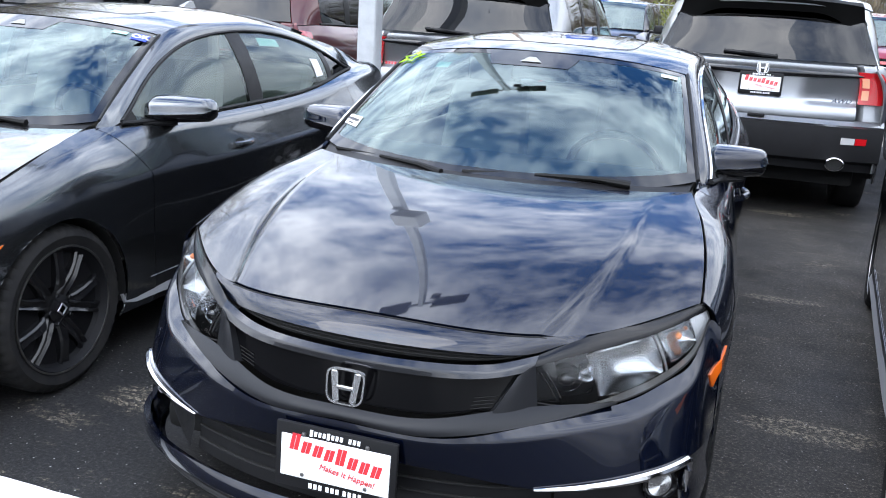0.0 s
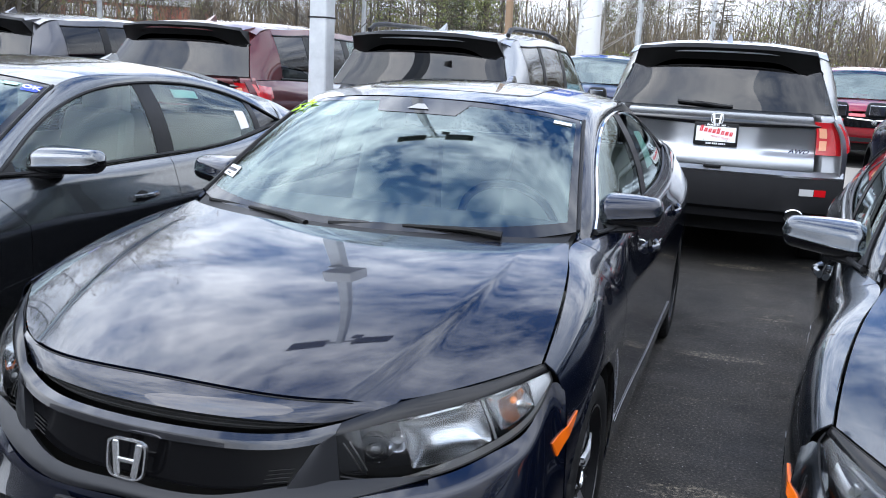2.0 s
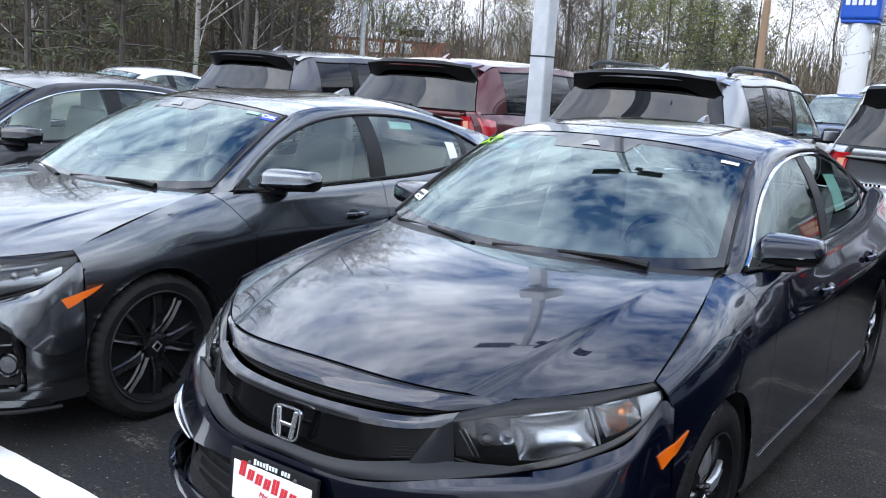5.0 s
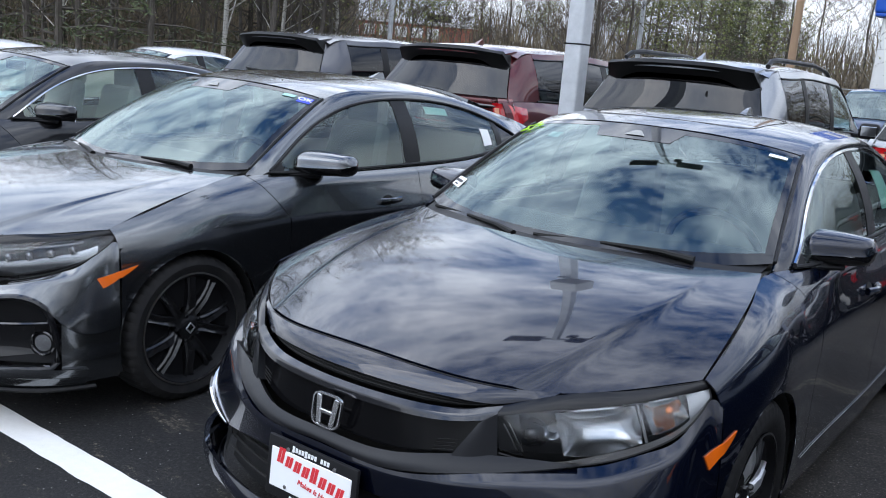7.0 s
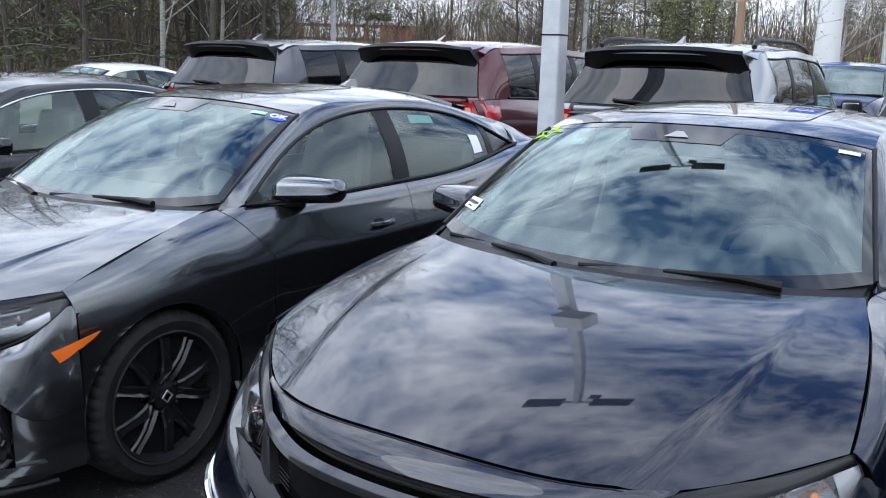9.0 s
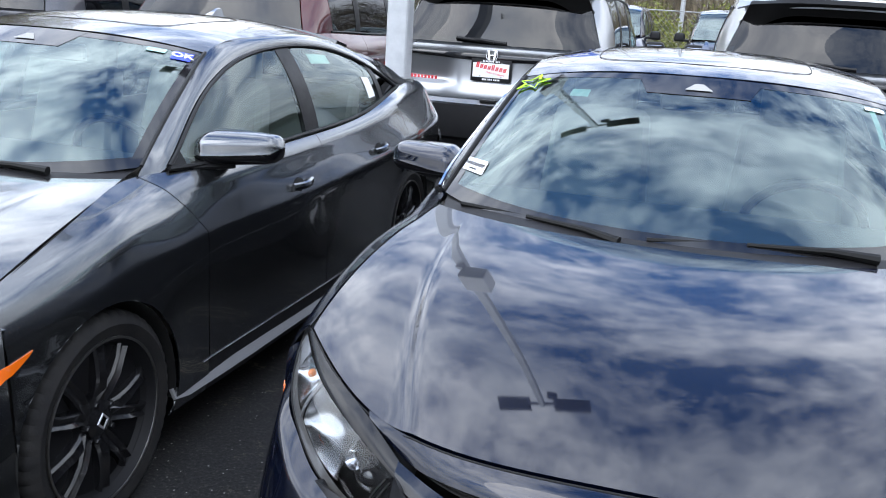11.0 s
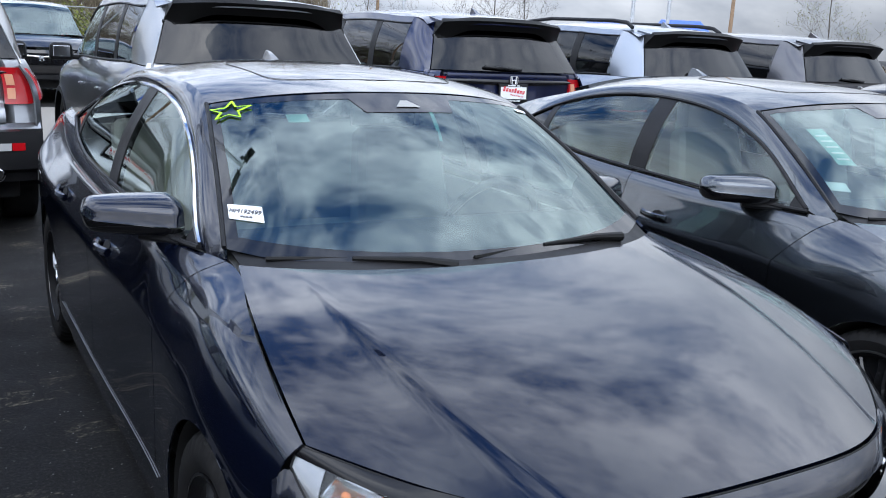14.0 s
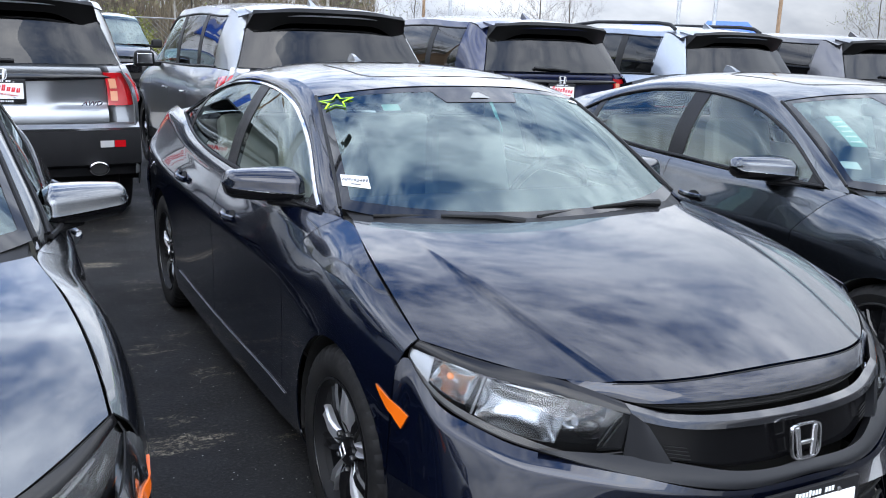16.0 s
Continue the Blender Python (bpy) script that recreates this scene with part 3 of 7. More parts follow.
def wheel(m, side, parent, radius=0.325, width=0.215, rim_r=0.222, style="spoke", name="wheel", detail=1):
    """A tyre with tread blocks on an alloy rim; its axle lies along x and its face looks towards side * x."""
    seg = 56 if detail else 28
    ts = 144 if detail else 36
    w = width / 2
    prof = [(-w * 0.86, rim_r - 0.004), (-w * 0.98, rim_r + 0.02), (-w * 1.03, (rim_r + radius) / 2), (-w * 0.95, radius - 0.018), (-w * 0.80, radius - 0.004),
            (-w * 0.55, radius), (w * 0.55, radius), (w * 0.80, radius - 0.004), (w * 0.95, radius - 0.018), (w * 1.03, (rim_r + radius) / 2), (w * 0.98, rim_r + 0.02), (w * 0.86, rim_r - 0.004)]
    bm = bmesh.new()
    rings = []
    for n, (a, r) in enumerate(prof):
        tread = 3 <= n <= len(prof) - 4 and detail
        rings.append([bm.verts.new((a, math.cos(2 * math.pi * k / ts) * (r - (0.006 if tread and k % 3 == 0 else 0)), math.sin(2 * math.pi * k / ts) * (r - (0.006 if tread and k % 3 == 0 else 0)))) for k in range(ts)])
    for lo, hi in zip(rings, rings[1:]):
        for k in range(ts):
            bm.faces.new((lo[k], lo[(k + 1) % ts], hi[(k + 1) % ts], hi[k]))
    bmesh.ops.recalc_face_normals(bm, faces=bm.faces[:])
    barrel = spun([(-w * 0.85, rim_r - 0.02), (-w * 0.9, rim_r), (-w * 0.8, rim_r - 0.004), (-w * 0.7, rim_r - 0.022), (w * 0.7, rim_r - 0.022), (w * 0.8, rim_r - 0.004), (w * 0.92, rim_r), (w * 0.93, rim_r - 0.008), (w * 0.55, rim_r - 0.03), (w * 0.5, 0.09), (-w * 0.2, 0.085)], seg)
    for f in barrel.faces[:]:
        if len(f.verts) > 4:
            barrel.faces.remove(f)
    if side < 0:
        barrel.transform(Matrix.Scale(-1, 4, (1, 0, 0)))
        bmesh.ops.reverse_faces(barrel, faces=barrel.faces[:])
    hub = part(name, barrel, BARREL, parent)
    edge_ring = spun([(side * w * 0.90, rim_r - 0.006), (side * w * 0.955, rim_r - 0.005), (side * w * 0.965, rim_r - 0.0015), (side * w * 0.955, rim_r + 0.002), (side * w * 0.90, rim_r + 0.002)], seg)
    for f in edge_ring.faces[:]:
        if len(f.verts) > 4:
            edge_ring.faces.remove(f)
    part("rim_edge", edge_ring, STEEL if style != "spoke" else RIM_BLACK, hub)
    hub.matrix_basis = m
    part("tyre", bm, TYRE, hub)
    part("brake_disc", spun([(side * w * 0.05, 0.142), (side * w * 0.15, 0.142), (side * w * 0.15, 0.03)], 36), STEEL, hub)
    n = 5
    for k in range(n):
        for fork in (-1, 1):
            a = 2 * math.pi * k / n
            bm = bmesh.new()
            rows = []
            for q in range(5):
                s = q / 4
                r = 0.045 + (rim_r - 0.016 - 0.045) * s
                ang = a + fork * (0.10 + 0.16 * s + 0.06 * math.sin(math.pi * s))
                half = 0.031 - 0.011 * s + (0.010 if q == 4 else 0)
                dep = side * (w * 0.72 + 0.016 * math.sin(math.pi * min(1, s * 1.1)) - 0.012 * (1 - s))
                er = Vector((0, math.cos(ang), math.sin(ang)))
                et = Vector((0, -math.sin(ang), math.cos(ang)))
                rows.append([bm.verts.new(er * r + et * half * h + Vector((dep - side * d, 0, 0))) for h, d in ((-1, 0.036), (-0.86, 0.008), (-0.62, 0.0), (0.20 * fork, 0.010), (0.62, 0.0), (0.86, 0.008), (1, 0.036))])
            for lo, hi in zip(rows, rows[1:]):
                for i in range(6):
                    bm.faces.new((lo[i], lo[i + 1], hi[i + 1], hi[i]))
            bmesh.ops.recalc_face_normals(bm, faces=bm.faces[:])
            part("spoke", bm, SATIN if style == "spoke" and fork > 0 else RIM_BLACK, hub, "", 25)
    part("hub_cap", spun([(side * w * 0.45, 0.055), (side * w * 0.70, 0.052), (side * w * 0.78, 0.036), (side * w * 0.80, 0.032)], 32), RIM_BLACK, hub)
    if detail:
        part("hub_emblem", spun([(side * w * 0.79, 0.027), (side * w * 0.83, 0.025), (side * w * 0.83, 0.019), (side * w * 0.80, 0.018)], 4), SATIN, hub)
        for k in range(5):
            a = 2 * math.pi * (k + 0.5) / 5
            part("lug_nut", spun([(side * w * 0.55, 0.010), (side * w * 0.76, 0.010), (side * w * 0.80, 0.007)], 6, "x", (0, 0.058 * math.cos(a), 0.058 * math.sin(a))), RIM_BLACK, hub)
    return hub

# ---- compact cars (sedan and hatchback); nose at y = 0 looking to -y ----


def compact(m, label, body, style="sedan", rims="spoke", chrome=True, lamp="bulb", seat=SEAT, group="cars parked in the front row", detail=1, nose="chrome", name="sedan"):
    car = thing(name, m, label, "car", group)
    hatch = style == "hatch"
    f = 1.0 if detail else 0.45

    def k(n):
        return max(2, int(n * f))

    FY, RY, HZ, ARCH = 0.905, 3.605, 0.32, 0.352
    # outline of the front, and how far each height stands back from it
    plan = smooth((0, 0, -0.045), (0.16, 0.23, -0.030), (0.34, 0.465, 0.035), (0.52, 0.660, 0.140), (0.70, 0.795, 0.280), (0.86, 0.853, 0.42), (1, 0.872, 0.556), even=True)
    back = smooth((0.15, 0.075), (0.20, 0.03), (0.26, 0.0), (0.34, 0.022), (0.42, 0.012), (0.47, 0.0), (0.53, 0.006), (0.62, 0.02), hard=True)

    def shell(s, z, deep=0.0):
        p, q = plan(s), plan(min(1, s + 0.02)) - plan(max(0, s - 0.02))
        n = Vector((q.y, -q.x)).normalized()
        d = back(z) * (1 - 0.75 * s) + deep
        return Vector((p.x - n.x * d, p.y - n.y * d, z))

    # hood outline
    hood_front = smooth((0, 0, 0.098, 0.758), (0.25, 0.20, 0.114, 0.756), (0.5, 0.40, 0.172, 0.747), (0.65, 0.52, 0.242, 0.740), (0.85, 0.68, 0.405, 0.755), (1, 0.797, 0.555, 0.780), even=True, poly=3)
    side_raw = smooth((0, 0.797, 0.555, 0.780), (0.3, 0.785, 0.76, 0.842), (0.7, 0.745, 1.05, 0.915), (1, 0.700, 1.26, 0.945), poly=2)
    hood_back = smooth((0, 0, 1.055, 0.948), (0.4, 0.28, 1.075, 0.949), (0.75, 0.52, 1.15, 0.951), (1, 0.700, 1.26, 0.945), even=True, poly=2)

    def hood_side(v):
        return side_raw(v) + (1 - v) * (hood_front(1) - side_raw(0)) + v * (hood_back(1) - side_raw(1))

    def hood_xy(a, v):
        F, B, L = hood_front(a), hood_back(a), hood_side(v)
        corner = ((1 - v) * ((1 - a) * hood_front(0) + a * hood_front(1)) + v * ((1 - a) * hood_back(0) + a * hood_back(1)))
        return (1 - v) * F + v * B + (1 - a) * hood_front(0).lerp(hood_back(0), v) + a * L - corner

    # one low surface for the whole lid, so that reflections run smoothly over it
    def lid_terms(x, y):
        return [1, y, y * y, y ** 3, y ** 4, x * x, x * x * y, x * x * y * y, x ** 4, x ** 4 * y]

    # middle line of the lid: steep at the nose, nearly level at the windshield
    crown = smooth((0.098, 0.757), (0.22, 0.7945), (0.34, 0.8310), (0.5, 0.8725), (0.7, 0.907), (0.9, 0.9315), (1.055, 0.949))

    rows_, want, heavy = [], [], []
    for q in range(21):
        k_ = q / 20
        for p_, w_ in ((hood_front(k_), 8), (hood_back(k_), 4), (hood_side(k_), 8), (Vector((0, hood_xy(0, k_).y, crown(hood_xy(0, k_).y))), 8), (hood_xy(0.5, k_) + Vector((0, 0, 0.75 * (crown(hood_xy(0, k_).y) - hood_xy(0, k_).z))), 2)):
            rows_.append([w_ * g_ for g_ in lid_terms(p_.x, p_.y)])
            want.append(w_ * p_.z)
    lid = [float(c_) for c_ in np.linalg.lstsq(np.array(rows_), np.array(want), rcond=None)[0]]
    crease = smooth((0.10, 0.395, 0), (0.21, 0.435, 0), (0.5, 0.53, 0), (0.82, 0.565, 0), (1.05, 0.57, 0), (1.3, 0.57, 0), poly=2)

    def lid_z(x, y):
        return sum(c_ * g_ for c_, g_ in zip(lid, lid_terms(x, y)))

    split_at = {}

    def hood_at(u, v):
        s, a = (1 if u >= 0 else -1), abs(u)
        key = round(v, 5)
        if key not in split_at:
            lo, hi = 0.2, 0.97
            for _ in range(18):
                m_ = (lo + hi) / 2
                p = hood_xy(m_, v)
                lo, hi = (m_, hi) if p.x < crease(p.y)[0] else (lo, m_)
            split_at[key] = lo
        c = split_at[key]
        a = a / 0.6 * c if a < 0.6 else c + ((a - 0.6) / 0.4) ** 1.5 * (1 - c)
        p = hood_xy(a, v)
        p.z = lid_z(p.x, p.y)
        d = (a - c) / (1 - c)
        if d > 0:
            near, far = min(1, max(0, (p.y - 0.12) / 0.12)), min(1, max(0, (1.17 - p.y) / 0.72))
            p.z -= 0.0125 * (1 - math.exp(-d * 13)) * (1 - d) ** 1.2 * near * near * (3 - 2 * near) * far * far * (3 - 2 * far)
        p.x *= s
        return p

    hood = part("hood", patch(lambda u, v: hood_at(u * 0.994, 0.008 + 0.984 * v), 80 if detail else 40, k(44), u=(-1, 1), rim=0.02), body, car)
    ring = [hood_at(-1 + 2 * q / 60, 0.0) for q in range(61)]
    part("hood_seam", tube([p + Vector((0, -0.001, -0.002)) for p in ring], 0.0020, 6), GAP, car)
    for s in (-1, 1):
        part("hood_seam", tube([hood_at(s, q / 30) + Vector((s * 0.002, 0, -0.002)) for q in range(31)], 0.0013, 6), GAP, car)
    nose_low = smooth((0, 0, 0.048, 0.710), (0.3, 0.17, 0.062, 0.709), (0.62, 0.36, 0.120, 0.704), (0.78, 0.425, 0.160, 0.706), (1, 0.530, 0.240, 0.738), even=True)

    def nose_at(u, v):
        a = abs(u)
        p = hood_front(a * 0.67)
        p.z = lid_z(p.x, p.y)
        p = p.lerp(nose_low(a), v)
        p.y -= 0.007 * math.sin(math.pi * v) * (1 - a ** 3)
        p.z -= 0.0015
        p.x *= 1 if u >= 0 else -1
        return p

    part("nose_panel", patch(nose_at, k(40), 5, u=(-1, 1), rim=0.015), body, car)

    # slot grille, wing bar, lower grille, grey surround
    bar_top = smooth((0, 0, 0.034, 0.677), (0.4, 0.20, 0.050, 0.679), (0.8, 0.36, 0.112, 0.686), (1, 0.437, 0.150, 0.706), even=True)
    bar_low = smooth((0, 0, 0.012, 0.650), (0.4, 0.20, 0.026, 0.652), (0.8, 0.36, 0.080, 0.660), (1, 0.434, 0.120, 0.676), even=True)
    slot = part("slot_grille", patch(lambda u, v: (nose_low(abs(u) * 0.86).lerp(bar_top(abs(u)), v) + Vector((0, 0.028, 0))) * 1.0 if u >= 0 else Vector((-1, 1, 1)) * (nose_low(abs(u) * 0.86).lerp(bar_top(abs(u)), v) + Vector((0, 0.028, 0))), k(40), 2, u=(-1, 1), rim=0), GAP, car)
    if detail:
        for q in range(3):
            pts = []
            for i in range(25):
                u = -0.92 + 1.84 * i / 24
                p = nose_low(abs(u) * 0.86).lerp(bar_top(abs(u)), 0.25 + 0.25 * q) + Vector((0, 0.020, 0))
                pts.append((math.copysign(p.x, u), p.y, p.z))
            part("slat", tube(pts, 0.0020, 6), GAP, slot)

    def bar_at(u, v):
        a = abs(u)
        p = bar_top(a).lerp(bar_low(a), v)
        p.y -= 0.012 * (1 - abs(2 * v - 0.7) / 1.3 if v > 0.35 else v / 0.35)
        p.x *= 1 if u >= 0 else -1
        return p

    part("grille_bar", patch(bar_at, k(44), 6, u=(-1, 1), rim=0.02), GLOSS if nose != "chrome" else WING, car, "gloss wing bar over the grille")
    low_g = smooth((0, 0, -0.030, 0.555), (0.5, 0.20, -0.010, 0.556), (1, 0.355, 0.055, 0.575), even=True)
    mid_g = smooth((0, 0, -0.008, 0.648), (0.5, 0.20, 0.010, 0.650), (1, 0.400, 0.100, 0.662), even=True)

    def grille_at(u, v):
        a = abs(u)
        p = mid_g(a).lerp(low_g(a), v) + Vector((0, 0.026 + 0.012 * (1 - a), 0))
        p.x *= 1 if u >= 0 else -1
        return p

    grille = part("grille", patch(grille_at, k(36), 4, u=(-1, 1), rim=0), PIANO, car, "black front grille")
    if detail:
        # short slats show only in the lower corners
        for q in range(4):
            for e in (-1, 1):
                pts = [grille_at(e * (0.80 + 0.16 * i / 6), 0.62 + 0.30 * q / 3) - Vector((0, 0.003, 0)) for i in range(7)]
                part("slat", tube(pts, 0.0014, 5), GAP, grille)
    h_emblem(0.092, pose(0, -0.018, 0.604, -8, 0, 0), car)
    # dark surround from under the wing bar to the lamps' lower corners
    sur_low = smooth((0, 0, -0.046, 0.527), (0.35, 0.22, -0.030, 0.522), (0.6, 0.40, 0.045, 0.545), (1, 0.63, 0.215, 0.588), even=True)
    sur_top = smooth((0, 0, -0.030, 0.557), (0.35, 0.22, -0.008, 0.560), (0.6, 0.37, 0.070, 0.580), (1, 0.63, 0.212, 0.592), even=True)

    def sur_at(u, v):
        a = abs(u)
        p = sur_top(a).lerp(sur_low(a), v)
        p.y -= 0.012 * math.sin(math.pi * v) * (1 - a)
        p.x *= 1 if u >= 0 else -1
        return p

    part("grille_surround", patch(sur_at, k(44), 6, u=(-1, 1), rim=0.04), MATTE, car, "dark grey grille surround")
    for s in (-1, 1):
        cheek = patch(lambda u, v: mid_g(1).lerp(low_g(1), v).lerp(Vector((0.436, 0.125, 0.690)).lerp(Vector((0.452, 0.120, 0.572)), v), u) + Vector((0, -0.006 * math.sin(math.pi * u), 0)), 6, 6, rim=0.03, side=s)
        part("grille_cheek", cheek, MATTE, car)

    # bumper
    top_z = smooth((0, 0.526), (0.16, 0.520), (0.34, 0.542), (0.53, 0.585), (0.80, 0.622), (0.93, 0.648), (1, 0.640), even=True)
    low_z = smooth((0, 0.440), (0.20, 0.430), (0.36, 0.398), (0.52, 0.400), (0.72, 0.428), (1, 0.42), even=True)
    if nose != "chrome":
        low_z = smooth((0, 0.440), (0.20, 0.440), (0.34, 0.480), (0.50, 0.522), (0.68, 0.512), (0.78, 0.42), (1, 0.40), even=True)

    lamp_top = smooth((0, 0.430, 0.120, 0.683), (0.3, 0.540, 0.212, 0.707), (0.65, 0.690, 0.374, 0.729), (1, 0.808, 0.560, 0.756))
    lamp_low = smooth((0, 0.448, 0.128, 0.590), (0.3, 0.575, 0.195, 0.578), (0.45, 0.64, 0.250, 0.585), (0.70, 0.742, 0.368, 0.622), (0.88, 0.802, 0.470, 0.676), (1, 0.818, 0.553, 0.737))
    brow_top = smooth((0, 0.437, 0.152, 0.706), (0.22, 0.535, 0.243, 0.738), (0.65, 0.69, 0.410, 0.755), (1, 0.797, 0.556, 0.778))
    under = [(a, *(lamp_low(t) + Vector((0.003, -0.003, -0.005)))) for a, t in ((0.52, 0.40), (0.62, 0.55), (0.72, 0.70), (0.83, 0.85), (0.93, 1.0))]
    beam_top = smooth((0, 0, -0.047, 0.524), (0.16, 0.22, -0.031, 0.519), (0.34, 0.42, 0.055, 0.548), *under, (1, 0.852, 0.557, 0.712), even=True)

    def beam_at(u, v):
        a = abs(u)
        low = shell(a, low_z(a))
        p = beam_top(a).lerp(low, v)
        b = 0.006 + 0.024 * min(1, max(0, (a - 0.25) / 0.3)) * min(1, max(0, (1 - a) / 0.35))
        b *= v / 0.167 if v < 0.167 else 1 - ((v - 0.167) / 0.833) ** 1.4
        p += Vector((0.55 * a, -0.8, 0.1)) * b
        p.x *= 1 if u >= 0 else -1
        return p

    bumper = part("front_bumper", patch(beam_at, k(84), 18, u=(-1, 1), rim=0.02, cuts=((FY, HZ, ARCH),)), body, car)
    part("lower_grille", patch(lambda u, v: Vector((1 if u >= 0 else -1, 1, 1)) * shell(abs(u), 0.45 - 0.19 * v, 0.055), k(40), 4, u=(-0.40, 0.40), rim=0), TRIM, car)
    if detail:
        for q in range(4):
            part("lower_slat", tube([Vector((1 if u >= 0 else -1, 1, 1)) * shell(abs(u), 0.415 - 0.036 * q, 0.035) for u in [-0.38 + 0.76 * i / 20 for i in range(21)]], 0.006, 6, flat=0.6), GAP, car)
    for s in (-1, 1):
        fog = part("fog_panel", patch(lambda u, v: shell(0.40 + 0.36 * u, (0.402 + 0.026 * u) + (0.270 - 0.402 + 0.02 * u) * v, 0.030 + 0.03 * math.sin(math.pi * u)), k(16), 8, rim=0, side=s), GLOSS if nose != "chrome" else TRIM, car)
        if nose != "chrome":
            ring_ = [shell(0.37 + 0.33 * q / 10, low_z(0.37 + 0.33 * q / 10) + 0.004, -0.004) for q in range(11)] + [shell(0.725, 0.44, -0.006), shell(0.745, 0.36, -0.004), shell(0.745, 0.285, 0.0)] + [shell(0.72 - 0.33 * q / 8, 0.262, 0.0) for q in range(9)]
            part("fog_panel_back", patch(lambda u, v: shell(0.37 + 0.37 * u, low_z(0.37 + 0.37 * u) + 0.006 + (0.262 - low_z(0.37 + 0.37 * u)) * v, 0.034 + 0.03 * math.sin(math.pi * u)), k(16), 8, rim=0, side=s), TRIM, fog)
            part("fog_frame", tube([(s * p.x, p.y, p.z) for p in ring_], 0.013, 8), GLOSS, fog, "gloss black frame round the fog lamp")
            part("fog_fin", tube([(s * p.x, p.y, p.z) for p in [shell(0.39 + 0.32 * q / 10, 0.43 + 0.010 * q / 10, 0.012) for q in range(11)]], 0.016, 8, flat=0.5), GLOSS, fog)
        c = shell(0.69, 0.352, 0.030)
        ring = spun([(0.012, 0.046), (-0.006, 0.050), (-0.010, 0.044), (0.004, 0.038)], 28, "y")
        lens = spun([(0.010, 0.039), (-0.002, 0.033), (-0.005, 0.0)], 24, "y")
        for b_ in (ring, lens):
            b_.transform(Matrix.Translation((s * c.x, c.y, c.z)) @ Matrix.Rotation(s * radians(32), 4, "Z"))
        part("fog_lamp", ring, GLOSS, fog)
        part("fog_lens", lens, CLEAR_REFLECTOR, fog, "clear round fog lamp")
        if nose == "chrome":
            pts = [shell(0.35 + 0.39 * q / 14, 0.400 + 0.026 * q / 14, -0.004) for q in range(15)] + [shell(0.755, 0.420, -0.004), shell(0.765, 0.39, -0.003), shell(0.757, 0.33, 0.0)]
            part("chrome_strip", tube([(s * p.x, p.y, p.z) for p in pts], [0.003 + 0.0085 * min(1, q / 8) for q in range(18)], 8), CHROME, fog)
        corner = patch(lambda u, v: shell(0.76 + 0.24 * u, low_z(0.76 + 0.24 * u) - 0.002 + (0.19 - low_z(0.76 + 0.24 * u)) * v), k(14), k(16), rim=0.015, side=s, cuts=((FY, HZ, ARCH),))
        part("bumper_corner", corner, body, car)
    part("chin", patch(lambda u, v: Vector((1 if u >= 0 else -1, 1, 1)) * shell(abs(u), (0.285 - 0.05 * abs(u) ** 2) + (-0.115 + 0.05 * abs(u) ** 2) * v, -0.020 * math.sin(math.pi * v) * (1 - abs(u)) - (0.018 if v < 0.4 else 0)), k(50), 8, u=(-0.86, 0.86), rim=0.02), body, car)
    part("lip", tube([Vector((1 if u >= 0 else -1, 1, 1)) * shell(abs(u), 0.165, -0.006) for u in [-0.9 + 1.8 * i / 40 for i in range(41)]], 0.010, 6), TRIM, car)
    plate(pose(0, -0.066, 0.418, -3, 0, 0), car)

    def marker_at(u, v):
        """The slanted lens at the bumper's corner: u from its fore end to the wheel opening."""
        y = (0.440 + 0.190 * u if hatch else 0.470 + 0.160 * u) + 0.028 * v * (1 - u)
        z = 0.594 + 0.046 * u - 0.038 * v * (1 - u ** 1.5) ** 0.8
        if y > 0.556:
            return side_at(y, (ze(y) - z) / (ze(y) - sill(y))) + Vector((0.004, -0.001, 0))
        a = 0.86 + 0.14 * (y - 0.42) / 0.136
        t = min(1, max(0, (beam_top(a).z - z) / (beam_top(a).z - low_z(a))))
        return beam_at(a, t) + Vector((0.004, -0.002, 0))

    # head lamps
    for s in (-1, 1):
        def lens_at(u, v, deep=0.0, sh=1.0):
            p = lamp_top(u).lerp(lamp_low(u), 0.5 + (v - 0.5) * sh)
            n = Vector((0.62, -0.78, 0.1)).normalized()
            return p + n * (0.020 * math.sin(math.pi * u) * math.sin(math.pi * v) - deep * (0.4 + 0.6 * math.sin(math.pi * u) ** 0.5))
        lampo = part("head_lamp", patch(lambda u, v: lens_at(u, v, 0.095), k(24), 8, rim=0, side=s), LAMP_DARK, car, "clear head lamp with an amber corner bulb")
        lens = part("lamp_lens", patch(lambda u, v: lens_at(u, v), k(28), 10, rim=0, side=s), LENS, lampo)
        lens.visible_shadow = False
        edge = [lens_at(q / 20, 1.0) for q in range(21)] + [lens_at(1, 1 - q / 6) for q in range(7)]
        part("lamp_seal", tube([(s * p.x, p.y, p.z) for p in edge], 0.0025, 6), TRIM, lampo)
        part("lamp_brow", patch(lambda u, v: brow_top(u).lerp(lamp_top(u), v) + Vector((0, -0.006 * math.sin(math.pi * v), 0)), k(24), 4, rim=0.012, side=s), BROW, car, "gloss black strip above the head lamp")
